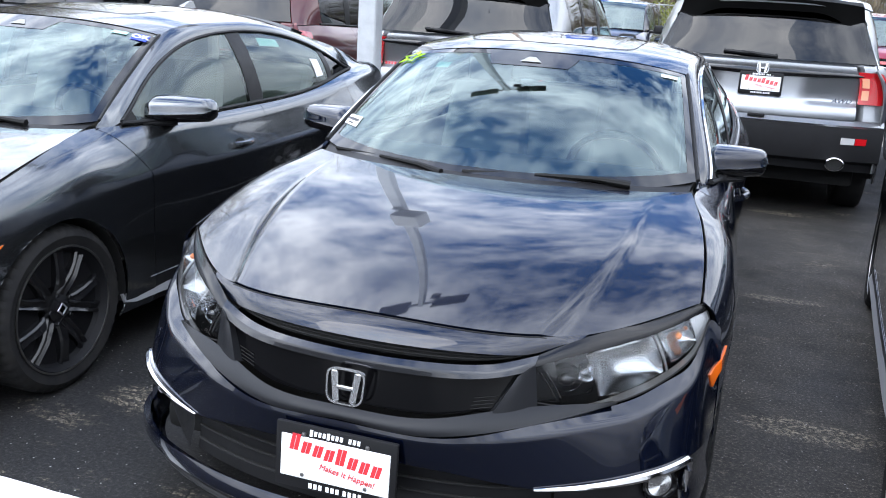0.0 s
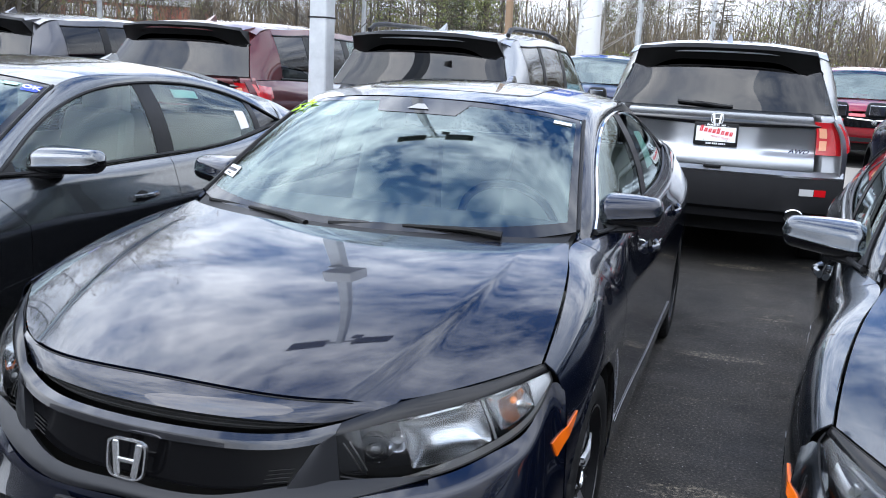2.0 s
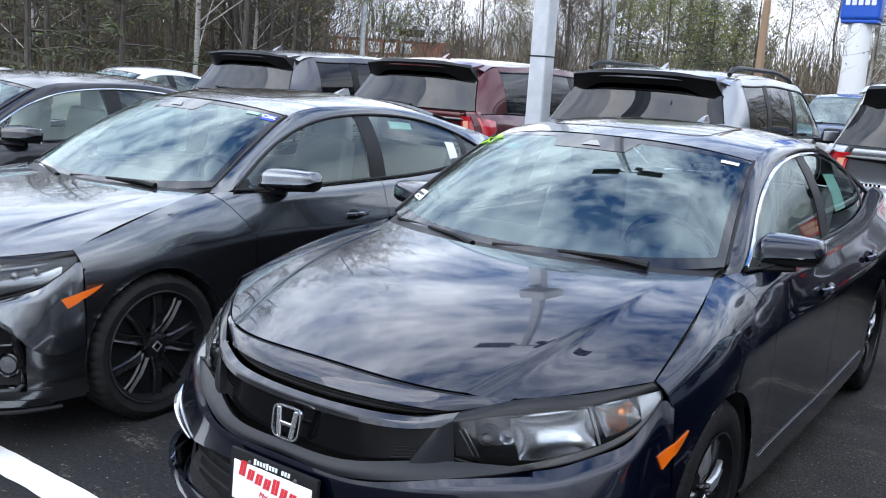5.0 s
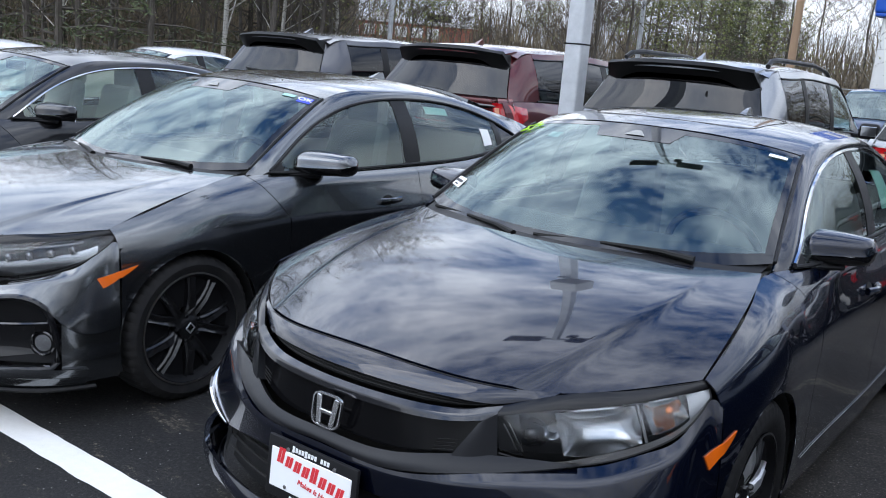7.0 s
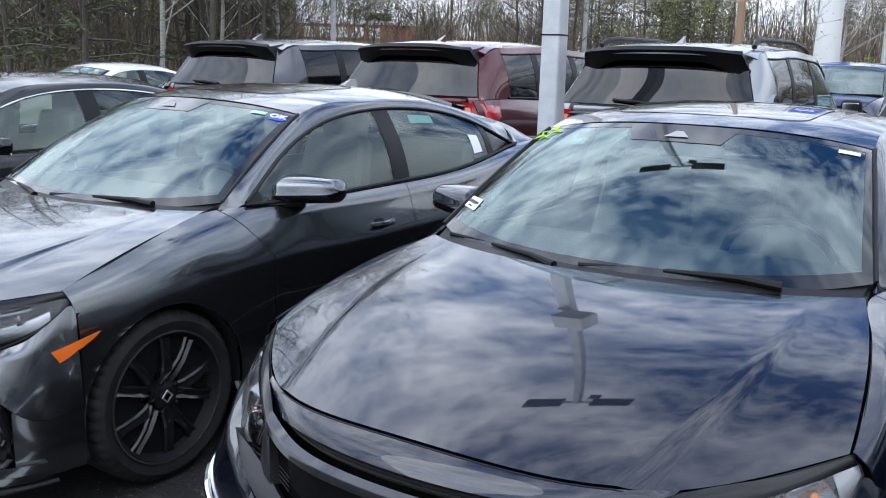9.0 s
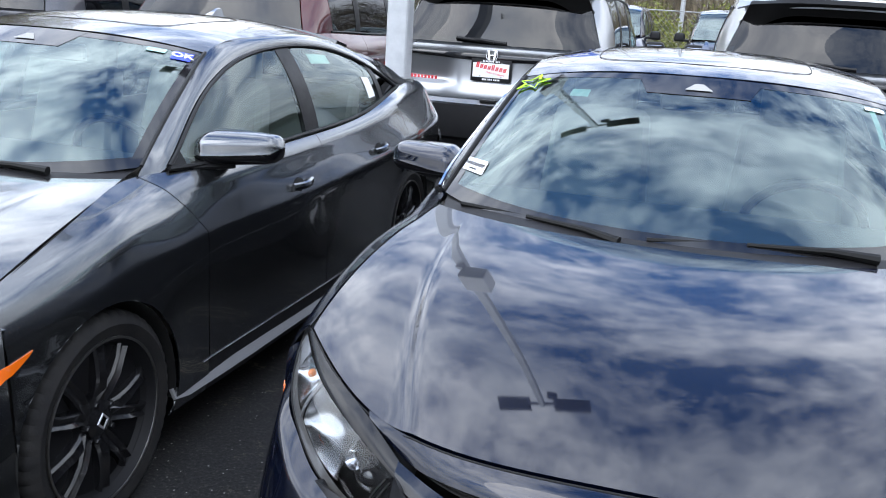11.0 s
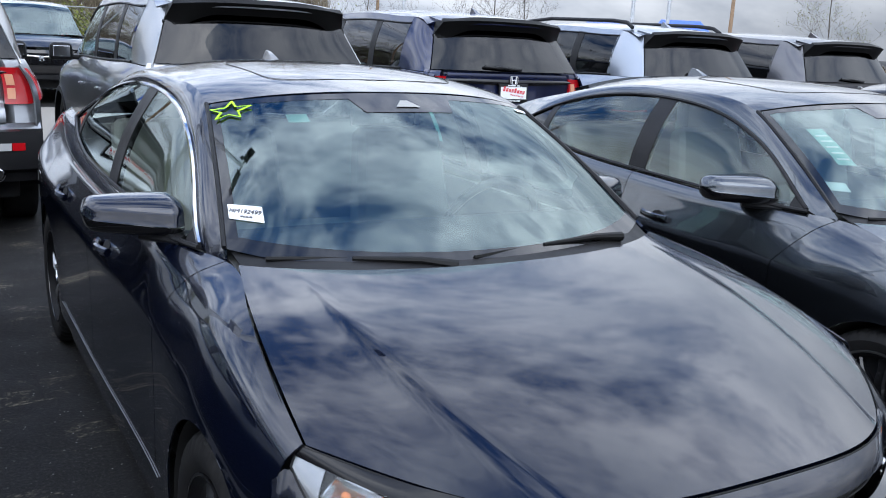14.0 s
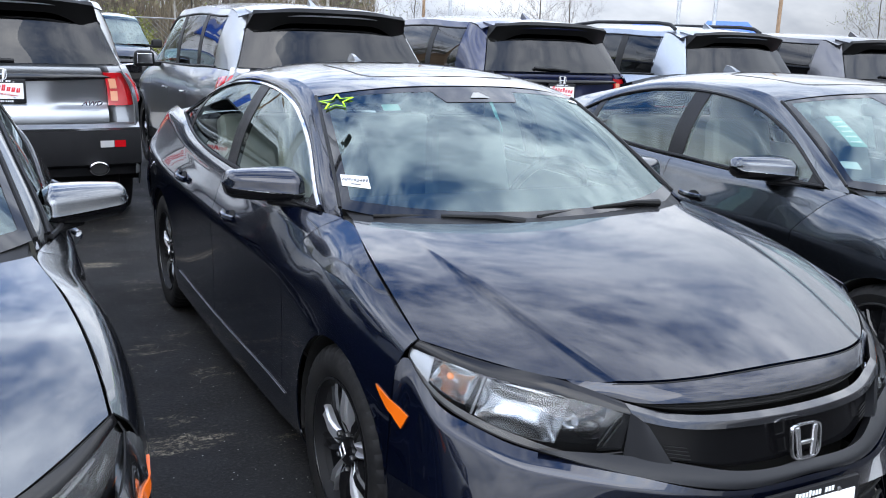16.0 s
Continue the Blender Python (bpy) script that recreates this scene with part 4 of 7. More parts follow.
        if lamp == "bulb":
            # inner projector in a bright ring, middle bowl, outer turn cell
            for uu, vv, r, deep, wide_ in ((0.20, 0.46, 0.034, 0.040, 1.1), (0.30, 0.40, 0.020, 0.030, 1.0)):
                c = lens_at(uu, vv, deep)
                bowl = spun([(0.030, 0.006), (0.026, r * 0.5), (0.012, r * 0.85), (-0.006, r), (-0.010, r * 1.05), (-0.004, r * 1.12), (0.02, r * 1.1)], 28, "y")
                place = Matrix.Translation((s * c.x, c.y, c.z)) @ Matrix.Rotation(s * radians(24), 4, "Z") @ Matrix.Diagonal((wide_, 1, 0.9, 1))
                bowl.transform(place)
                ring_ = part("reflector", bowl, CLEAR_REFLECTOR, lampo)
                if uu == 0.20:
                    orb = bmesh.new()
                    bmesh.ops.create_uvsphere(orb, u_segments=20, v_segments=12, radius=r * 0.72)
                    orb.transform(place)
                    part("projector", orb, GLOSS, ring_)

            def cell(u0, u1, v0, v1, rim_deep, hollow, lean=0.0):
                """A hollow mirror cell behind the lens."""
                def at(u, v):
                    e = (4 * u * (1 - u)) ** 0.75 * (4 * v * (1 - v)) ** 0.75
                    return lens_at(u0 + (u1 - u0) * u + lean * (v - 0.5), v0 + (v1 - v0) * v, rim_deep + hollow * e)
                return patch(at, 20, 14, rim=0.004, side=s)

            part("lamp_bowl", cell(0.33, 0.66, 0.07, 0.84, 0.014, 0.060, 0.03), LAMP_SILVER, lampo, "clear mirror bowl of the head lamp")
            part("turn_reflector", cell(0.70, 0.86, 0.05, 0.72, 0.010, 0.050, 0.04), LAMP_SILVER, lampo)
            part("cell_wall", tube([(s * p.x, p.y, p.z) for p in [lens_at(0.672 + 0.035 * (q / 8 - 0.5), 0.05 + 0.78 * q / 8, 0.010) for q in range(9)]], 0.004, 6), LAMP_RIM, lampo)
            c = lens_at(0.80, 0.34, 0.030)
            orb = bmesh.new()
            bmesh.ops.create_uvsphere(orb, u_segments=16, v_segments=10, radius=0.009)
            orb.transform(Matrix.Translation((s * c.x, c.y, c.z)) @ Matrix.Diagonal((1, 1.5, 1, 1)))
            part("turn_bulb", orb, AMBER_BULB, lampo, "amber bulb")
            part("lamp_rim", patch(lambda u, v: lens_at(0.26 + 0.735 * u, 0.985 - 0.11 * min(1, u / 0.3) * (1 - v), 0.014 * (1 - v)), 24, 3, rim=0, side=s), LAMP_RIM, lampo, "frosted rim of the head lamp")
            part("lamp_rim", patch(lambda u, v: lens_at(0.885 + 0.11 * u, 0.05 + 0.82 * v, 0.014 * (1 - u)), 3, 8, rim=0, side=s), LAMP_RIM, lampo)
            part("lamp_inner", patch(lambda u, v: lens_at(0.01 + 0.13 * u, 0.05 + 0.9 * v, 0.020), 6, 5, rim=0, side=s), GLOSS, lampo, "smoked inner end of the head lamp")
            for q in range(2):
                part("light_guide", tube([(s * p.x, p.y, p.z) for p in [lens_at(0.05 + 0.03 * q + (0.06 if i > 5 else 0.012 * i), 0.22 + 0.12 * i * (1 if i < 6 else 0) + (0.60 if i > 5 else 0), 0.012) for i in range(7)]], 0.0018, 5), STEEL, lampo)
        else:
            for q in range(6):
                c = lens_at(0.16 + 0.12 * q, 0.40, 0.035)
                led = box((0.026, 0.03, 0.034), (s * c.x, c.y, c.z), 0.008, 2, turn=Matrix.Rotation(s * radians(35), 3, "Z") @ Matrix.Rotation(s * radians(-25), 3, "Y"))
                part("led_unit", led, CLEAR_REFLECTOR, lampo)
            part("light_guide", tube([(s * p.x, p.y, p.z) for p in [lens_at(0.10 + 0.72 * q / 12, 0.16, 0.02) for q in range(13)]], 0.004, 6), LAMP_RIM, lampo)
            part("lamp_fins", patch(lambda u, v: lens_at(0.10 + 0.80 * u, 0.50 + 0.42 * v, 0.040), 14, 4, rim=0, side=s), LAMP_SILVER, lampo, "stepped silver floor of the head lamp")

    # body side
    ze = smooth((0.5, 0.770), (0.8, 0.854), (1.05, 0.914), (1.26, 0.944), (1.5, 0.948), (2.4, 0.955), (3.1, 0.985), (3.6, 1.045), (4.0, 1.07), (4.4, 1.06), (4.6, 1.03))
    xe = smooth((0.5, 0.800), (0.8, 0.782), (1.05, 0.745), (1.26, 0.712), (1.45, 0.765), (2.0, 0.795), (2.8, 0.795), (3.4, 0.765), (3.9, 0.70), (4.4, 0.64), (4.6, 0.58))
    wide = smooth((0.5, 0.858), (0.7, 0.885), (0.95, 0.897), (1.35, 0.882), (2.2, 0.884), (3.1, 0.893), (3.6, 0.899), (4.0, 0.875), (4.35, 0.80), (4.6, 0.66))
    sill = smooth((0.5, 0.20), (1.3, 0.19), (3.2, 0.19), (4.0, 0.24), (4.6, 0.30))
    form = smooth((0, 0.0), (0.025, 0.22), (0.05, 0.35), (0.10, 0.494), (0.16, 0.667), (0.22, 0.84), (0.265, 0.968), (0.29, 1.0), (0.33, 1.004), (0.45, 0.996), (0.65, 0.980), (0.8, 0.958), (0.93, 0.90), (1, 0.80), hard=True)

    nose_form = smooth((0, 0.0), (0.04, 0.40), (0.10, 0.66), (0.20, 0.86), (0.32, 0.96), (0.48, 1.0), (0.8, 0.995), (0.93, 0.93), (1, 0.82), hard=True)

    def side_at(y, v):
        z = ze(y) + (sill(y) - ze(y)) * v
        k_ = min(1, max(0, (y - 0.95) / 0.95))
        k_ = k_ * k_ * (3 - 2 * k_)
        x = xe(y) + (wide(y) - xe(y)) * (form(v) * k_ + nose_form(v) * (1 - k_))
        if 0.26 < v < 0.93:
            x -= 0.007 * math.sin(math.pi * (v - 0.26) / 0.67) ** 1.3 * min(1, max(0.15, (y - 1.15) / 0.4)) * min(1, max(0.15, (3.5 - y) / 0.4))
        for c in (FY, RY):
            r = math.hypot(y - c, z - HZ)
            x += 0.003 * math.exp(-((r - ARCH - 0.01) / 0.06) ** 2)
        return Vector((x, y, z))

    cut = ((FY, HZ, ARCH), (RY, HZ, ARCH))
    g = 0.0022
    tail = 4.36 if not hatch else 4.25

    def strip(y0, y1, v0, v1):
        return lambda u, v: side_at(y0(v0 + (v1 - v0) * v) + g + (y1(v0 + (v1 - v0) * v) - y0(v0 + (v1 - v0) * v) - 2 * g) * u, v0 + (v1 - v0) * v)

    y_a = lambda v: 0.558 - 0.014 * max(0.0, 1 - v / 0.14)
    y_b = lambda v: 1.30 + 0.16 * min(1, v / 0.25)
    y_c = lambda v: 2.47 - 0.03 * v
    y_d = lambda v: 3.52 - 0.12 * max(0.0, v - 0.2)
    y_e = lambda v: tail - 0.25 * max(0.0, v - 0.25)
    for s in (-1, 1):
        part("fender", patch(strip(y_a, y_b, 0.0, 1.0), k(38), k(52), rim=0.004, side=s, cuts=cut), body, car)
        door = part("front_door", patch(strip(y_b, y_c, 0.0, 0.838), k(30), k(50), side=s), body, car)
        rdoor = part("rear_door", patch(strip(y_c, y_d, 0.0, 0.838), k(30), k(50), side=s, cuts=cut), body, car)
        part("quarter_panel", patch(strip(y_d, y_e, 0.0, 1.0), k(34), k(48), rim=0.004, side=s, cuts=cut), body, car)
        part("sill", patch(lambda u, v: side_at(1.30 + 1.98 * u, 0.842 + 0.158 * v) + Vector((-0.001, 0, 0)), k(30), 6, rim=0.006, side=s), TRIM if hatch else body, car)
        # thin satin bar stands in for the bright highlight along the sill
        part("sill_trim", tube([side_at(1.42 + 1.75 * q / 16, 0.840) * 1.0 + Vector((0.003, 0, 0)) if s > 0 else Vector((-1, 1, 1)) * (side_at(1.42 + 1.75 * q / 16, 0.840) + Vector((0.003, 0, 0))) for q in range(17)], 0.0011, 6), SATIN, car)
        if hatch:
            part("side_skirt", patch(lambda u, v: side_at(1.24 + 2.08 * u, 1.0) + Vector((0.008 + 0.016 * v, 0, 0.072 - 0.034 * v + 0.02 * max(0, 0.04 - u) / 0.04)), 24, 4, rim=0.01, side=s), SKIRT, car, "satin silver strip along the sill")
        part("side_marker", patch(lambda u, v: marker_at(u, v), 12, 3, rim=0.006, side=s), AMBER, car, "orange side marker lens")
        for hy, own in ((2.18, door), (3.08, rdoor)):
            p = side_at(hy, 0.20)
            bar = [side_at(hy - 0.085 + 0.17 * q / 6, 0.205) + Vector((0.012 + 0.020 * math.sin(math.pi * q / 6), 0, 0)) for q in range(7)]
            part("door_handle", tube([(s * b.x, b.y, b.z) for b in bar], 0.012, 8, flat=1.3), body, own)
            # flat dark oval paints the shade of the hollow behind the handle
            cup = patch(lambda u, v: side_at(hy - 0.010 + 0.045 * (2 * u - 1) * max(0.0, 1 - (2 * v - 1) ** 2) ** 0.5, 0.172 + 0.070 * v) + Vector((0.0015, 0, 0.0005)), 8, 8, rim=0, side=s)
            part("handle_cup", cup, GAP, own)
        # wheel well
        for c in (FY, RY):
            well = bmesh.new()
            arc = [(math.cos(a), math.sin(a)) for a in [radians(-12 + 204 * q / 20) for q in range(21)]]
            rows = []
            for x in (0.872, 0.60):
                rows.append([well.verts.new((s * x, c + ARCH * ca, HZ + ARCH * sa)) for ca, sa in arc])
            for i in range(20):
                well.faces.new((rows[0][i], rows[0][i + 1], rows[1][i + 1], rows[1][i]))
            well.faces.new(rows[1])
            part("wheel_liner", well, GAP, car)
            wheel(pose(s * 0.772, c, HZ), s, car, 0.322, 0.215, 0.222 if not hatch else 0.246, rims, detail=detail)
    # glasshouse
    rail_xz = smooth((1.30, 0.722, 0.950), (1.55, 0.668, 1.105), (1.75, 0.628, 1.215), (1.92, 0.596, 1.296), (2.3, 0.592, 1.350), (2.7, 0.588, 1.353), (3.1, 0.580, 1.318), (3.5, 0.600, 1.215) if not hatch else (3.5, 0.590, 1.245), (3.9, 0.640, 1.085) if not hatch else (3.9, 0.612, 1.155), (4.0, 0.655, 1.055) if not hatch else (4.15, 0.640, 1.06))

    def rail(y):
        q = rail_xz(y)
        return Vector((q.x, y, q.y))

    r_end = 4.0 if not hatch else 4.15
    head = smooth((1.42, 0.957), (1.6, 1.075), (1.8, 1.180), (2.05, 1.262), (2.35, 1.302), (2.7, 1.305), (3.1, 1.265), (3.45, 1.170), (3.70, 1.075), (3.80, 1.060))

    def glass_at(y, v):
        """v 0 at the belt, 1 under the roof rail."""
        b, t = Vector((xe(y) - 0.006, y, ze(y) + 0.004)), rail(y)
        zt = max(head(y), b.z + 0.002)
        q = (b.z + (zt - b.z) * v - b.z) / max(t.z - b.z, 1e-3)
        p = b.lerp(t, min(1, q))
        p.x += 0.030 * math.sin(math.pi * min(1, max(0, q))) * min(1, (y - 1.3) / 0.6)
        return p

    def frame_at(u, v):
        y = 1.305 + (r_end - 1.305) * u
        q = 1.0 if 1.42 <= y <= 3.78 else 0.0
        if q:
            return glass_at(y, q).lerp(rail(y), v) + Vector((0.7, 0, 0.7)) * 0.010 * math.sin(math.pi * v)
        return Vector((xe(y), y, ze(y))).lerp(rail(y), v)

    for s in (-1, 1):
        part("roof_rail", patch(frame_at, k(70), 5, rim=0.01, side=s), body, car)
        panes = ((1.50, 2.40), (2.53, 3.36), (3.42, 3.72))
        for q, (y0, y1) in enumerate(panes):
            w_ = part("side_window", patch(lambda u, v: glass_at(y0 + (y1 - y0) * u, 0.03 + 0.95 * v), k(20), 8, rim=0, side=s), GLASS_SIDE if q < 2 else GLASS_DARK, car)
            w_.visible_shadow = False
        for y0, y1, nm in ((1.42, 1.50, "mirror_sail"), (2.40, 2.53, "door_pillar"), (3.36, 3.42, "rear_pillar"), (3.72, 3.79, "rear_pillar")):
            part(nm, patch(lambda u, v: glass_at(y0 + (y1 - y0) * u, v) + Vector((0.003, 0, 0)), 4, 8, rim=0.02, side=s), TRIM, car)
        belt = [glass_at(1.42 + 2.36 * q / 40, 0.0) + Vector((0.008, 0, 0.006)) for q in range(41)]
        part("belt_trim", tube([(s * p.x, p.y, p.z) for p in belt], 0.008, 6), TRIM, car)
        top = [glass_at(1.43 + 2.35 * q / 50, 1.0) + Vector((0.005, 0, 0.002)) for q in range(51)]
        part("window_trim", tube([(s * p.x, p.y, p.z) for p in top], 0.0075, 6), CHROME if chrome else TRIM, car, "bright metal window line" if chrome else "")
        # door mirror
        mx, half_m = (0.880, 0.126) if s < 0 or style == "hatch" else (0.838, 0.106)

        def mirror_mesh(top):
            """A wedge-shaped housing in rings from its root to its tip; the lower third is a part of its own."""
            mir = bmesh.new()
            n, rings = 36, []
            for q in range(23):
                t = q / 22
                end = (1 - max(0, (t - 0.86) / 0.14) ** 2.2) ** 0.5 if t > 0.86 else 1 - 0.25 * max(0, 0.10 - t) / 0.10
                up, down = 0.066 - 0.026 * t ** 1.8, 0.058 - 0.010 * t
                fore, aft = (0.112 - 0.058 * t ** 1.6), 0.052
                ring = []
                for i in range(n):
                    c_, s_ = math.cos(2 * math.pi * i / n), math.sin(2 * math.pi * i / n)
                    yy = math.copysign(abs(c_) ** 0.62, c_)
                    zz = math.copysign(abs(s_) ** 0.62, s_)
                    y = -yy * fore if yy > 0 else -yy * aft
                    z = zz * (up if zz > 0 else down)
                    z *= 1 - 0.22 * max(0, yy) ** 2
                    if zz < -0.30:
                        y -= 0.006 * (1 if yy > 0 else 0)
                    x = -half_m + 2 * half_m * t
                    ring.append((x, y * (0.35 + 0.65 * end) + (x + 0.11) * 0.24, 0.012 * t + z * end, zz))
                rings.append(ring)
            vv = [[mir.verts.new((s * (mx + x), 1.672 + y, 0.997 + z)) for x, y, z, _ in ring] for ring in rings]
            for q in range(22):
                for i in range(n):
                    i2 = (i + 1) % n
                    low = (rings[q][i][3] + rings[q][i2][3]) / 2 < -0.30
                    if low != top:
                        mir.faces.new((vv[q][i], vv[q][i2], vv[q + 1][i2], vv[q + 1][i]))
            bmesh.ops.delete(mir, geom=[w for w in mir.verts if not w.link_faces], context="VERTS")
            bmesh.ops.remove_doubles(mir, verts=mir.verts[:], dist=1e-5)
            bmesh.ops.holes_fill(mir, edges=[e for e in mir.edges if e.is_boundary], sides=0)
            bmesh.ops.recalc_face_normals(mir, faces=mir.faces[:])
            if not top:
                for w in mir.verts:
                    w.co.z -= 0.004
            return mir

        cap = part("door_mirror", mirror_mesh(True), body, car, "", 40)
        part("mirror_base", mirror_mesh(False), GLOSS, cap, "gloss black underside", 40)
        part("mirror_arm", tube([(s * 0.735, 1.545, 0.950), (s * 0.765, 1.60, 0.946), (s * 0.80, 1.64, 0.944), (s * 0.85, 1.675, 0.944)], [0.060, 0.048, 0.040, 0.030], 12, flat=0.42), TRIM, cap)
        face = box((0.175, 0.006, 0.100), (s * mx, 1.742, 0.998), 0.003, 1, turn=Matrix.Rotation(s * 0.20, 3, "Z"))
        part("mirror_glass", face, CHROME, cap)

    ws_low = smooth((0, 0, 1.075, 0.930), (0.5, 0.38, 1.13, 0.936), (1, 0.715, 1.335, 0.955), even=True, poly=2)
    ws_top = smooth((0, 0, 1.775, 1.352), (0.5, 0.32, 1.81, 1.340), (1, 0.596, 1.915, 1.298), even=True, poly=2)

    def ws_at(u, v):
        s, a = (1 if u >= 0 else -1), abs(u)
        p = ws_low(a).lerp(ws_top(a), v)
        edge = rail(1.335 + 0.58 * v)
        p = p + (edge - ws_low(1).lerp(ws_top(1), v)) * a ** 3
        p += Vector((0, -0.5, 0.87)) * 0.030 * math.sin(math.pi * v) * (1 - a ** 6)
        p.x *= s
        return p

    w_ = part("windshield", patch(ws_at, k(40), k(24), u=(-0.999, 0.999), v=(0.0, 0.99), rim=0), GLASS, car)
    w_.visible_shadow = False
    part("windshield_band", patch(lambda u, v: ws_at(u, v) + Vector((0, -0.5, 0.87)) * 0.0010, k(40), 3, u=(-0.996, 0.996), v=(0.0, 0.075), rim=0), FRIT, car)
    part("sensor_band", patch(lambda u, v: ws_at(u * (0.235 + 0.065 * (v - 0.84) / 0.145), v) + Vector((0, -0.5, 0.87)) * 0.0017, 12, 3, u=(-1, 1), v=(0.84, 0.985), rim=0), FRIT, car)
    part("sensor_window", patch(lambda u, v: ws_at(u * (0.02 + 0.9 * (0.925 - v)), v) + Vector((0, -0.5, 0.87)) * 0.005, 2, 2, u=(-1, 1), v=(0.875, 0.925), rim=0), SEAT_MID, car)
    part("top_band", patch(lambda u, v: ws_at(u, v) + Vector((0, -0.5, 0.87)) * 0.0010, 24, 2, u=(-0.97, 0.97), v=(0.945, 0.99), rim=0), FRIT, car)
    for s in (-1, 1):
        part("side_band", patch(lambda u, v: ws_at(u, v) + Vector((0, -0.5, 0.87)) * 0.0013, 3, 12, u=(0.945, 0.998), v=(0.06, 0.96), rim=0, side=s), FRIT, car)
    for s in (-1, 1):
        part("windshield_seal", tube([(s * abs(p.x), p.y, p.z) for p in [ws_at(0.998, q / 20) + Vector((0, -0.002, 0.003)) for q in range(21)]], 0.007, 6), TRIM, car)
    part("cowl", patch(lambda u, v: Vector((1 if u >= 0 else -1, 1, 1)) * (hood_back(abs(u)) + Vector((0, -0.01, -0.014))).lerp(ws_low(abs(u)) + Vector((0, 0.06, 0.030)), v), k(40), 4, u=(-0.98, 0.98), rim=0), TRIM, car)
    for pivot, tip in ((Vector((-0.15, 1.076, 0.944)), Vector((-0.63, 1.232, 0.962))), (Vector((0.50, 1.165, 0.962)), Vector((-0.08, 1.092, 0.956)))):
        arm = part("wiper", tube([pivot, pivot.lerp(tip, 0.2) + Vector((0, 0.004, 0.010)), pivot.lerp(tip, 0.56) + Vector((0, 0.006, 0.008))], [0.015, 0.010, 0.006], 8), SPOILER, car)
        part("blade", tube([pivot.lerp(tip, 0.10 + 0.90 * q / 10) + Vector((0, 0.012, -0.003 + 0.006 * math.sin(math.pi * q / 10))) for q in range(11)], 0.0052, 6, flat=1.4), SPOILER, arm)

    roof_y1 = 3.18 if not hatch else 3.35
    roof_z = smooth((1.775, 1.352), (2.0, 1.388), (2.4, 1.412), (2.8, 1.408), (3.18, 1.375), (3.4, 1.345))

    def roof_at(u, v):
        s, a = (1 if u >= 0 else -1), abs(u)
        y_edge = 1.915 + (roof_y1 - 0.05 - 1.915) * v
        y_mid = 1.775 + (roof_y1 - 1.775) * v
        y = y_mid + (y_edge - y_mid) * a ** 2
        e = rail(y_edge)
        z = roof_z(y_mid) + (e.z - roof_z(y_mid)) * a ** 2.6
        return Vector((s * e.x * a, y, z))

    part("roof", patch(roof_at, k(40), k(30), u=(-1, 1), v=(0.004, 1), rim=0.01), body, car)
    if detail:
        sun_out = [roof_at(0.62 * cx_, 0.12 + 0.42 * (cy_ + 1) / 2) + Vector((0, 0, 0.0015)) for cx_, cy_ in [(math.copysign(abs(math.cos(a)) ** 0.25, math.cos(a)), math.copysign(abs(math.sin(a)) ** 0.25, math.sin(a))) for a in [2 * math.pi * q / 64 for q in range(65)]]]
        part("sunroof_seam", tube(sun_out, 0.0012, 5, cap=False), GAP, car)
        fin = bmesh.new()
        rows = [[fin.verts.new((sx * w_ * 0.5, 3.0 + dy, 1.385 + dz)) for sx in (-1, 1)] for w_, dy, dz in ((0.05, -0.09, 0.0), (0.012, 0.03, 0.050), (0.010, 0.07, 0.052), (0.045, 0.08, -0.005))]
        for lo, hi in zip(rows, rows[1:]):
            fin.faces.new((lo[0], lo[1], hi[1], hi[0]))
        for i in (0, 1):
            fin.faces.new([r[i] for r in rows][:: 1 if i else -1])
        bmesh.ops.recalc_face_normals(fin, faces=fin.faces[:])
        part("roof_fin", fin, body, car)

    rear_y = 4.02 if not hatch else 4.16
    rear_z = 1.065 if not hatch else 1.085

    def rear_glass_at(u, v):
        s, a = (1 if u >= 0 else -1), abs(u)
        y = (roof_y1 - 0.05 * a * a) + (rear_y - roof_y1) * v
        e = rail(min(y, r_end))
        zc = roof_z(roof_y1) + (rear_z - roof_z(roof_y1)) * (v ** 1.15)
        return Vector((s * e.x * a * 0.995, y, zc + (e.z - zc) * a ** 2.4))

    w_ = part("rear_window", patch(rear_glass_at, k(30), k(16), u=(-1, 1), v=(0.004, 1), rim=0), GLASS_DARK, car)

    def deck_at(u, v):
        s, a = (1 if u >= 0 else -1), abs(u)
        y = rear_y + (4.54 - rear_y - 0.12 * a * a) * v if not hatch else rear_y + (4.36 - rear_y - 0.10 * a * a) * v
        z = (rear_z + 0.012 * v) * (1 - 0.05 * a ** 3) if not hatch else rear_z - 0.02 * v
        return Vector((s * (xe(y) + 0.01) * a, y, z))

    part("deck_lid", patch(deck_at, k(26), 8, u=(-1, 1), rim=0.01), body, car)

    def tail_at(u, v):
        s, a = (1 if u >= 0 else -1), abs(u)
        top = deck_at(u, 1.0)
        low = Vector((s * 0.80 * a, 4.62 - 0.20 * a * a - (0.1 if hatch else 0), 0.28))
        p = top.lerp(low, v)
        p.y += 0.05 * math.sin(math.pi * v)
        p.x += s * 0.10 * a * math.sin(math.pi * min(1, v * 1.1))
        return p

    part("rear_bumper", patch(tail_at, k(30), 12, u=(-1, 1), rim=0.02), body, car)
    for s in (-1, 1):
        part("tail_lamp", patch(lambda u, v: Vector((s, 1, 1)) * Vector((abs(p.x), p.y, p.z)) if (p := tail_at(0.60 + 0.34 * u, 0.05 + 0.19 * v) + Vector((0.004, 0.010, 0))) else None, 8, 5, rim=0.02), TAIL_RED, car)
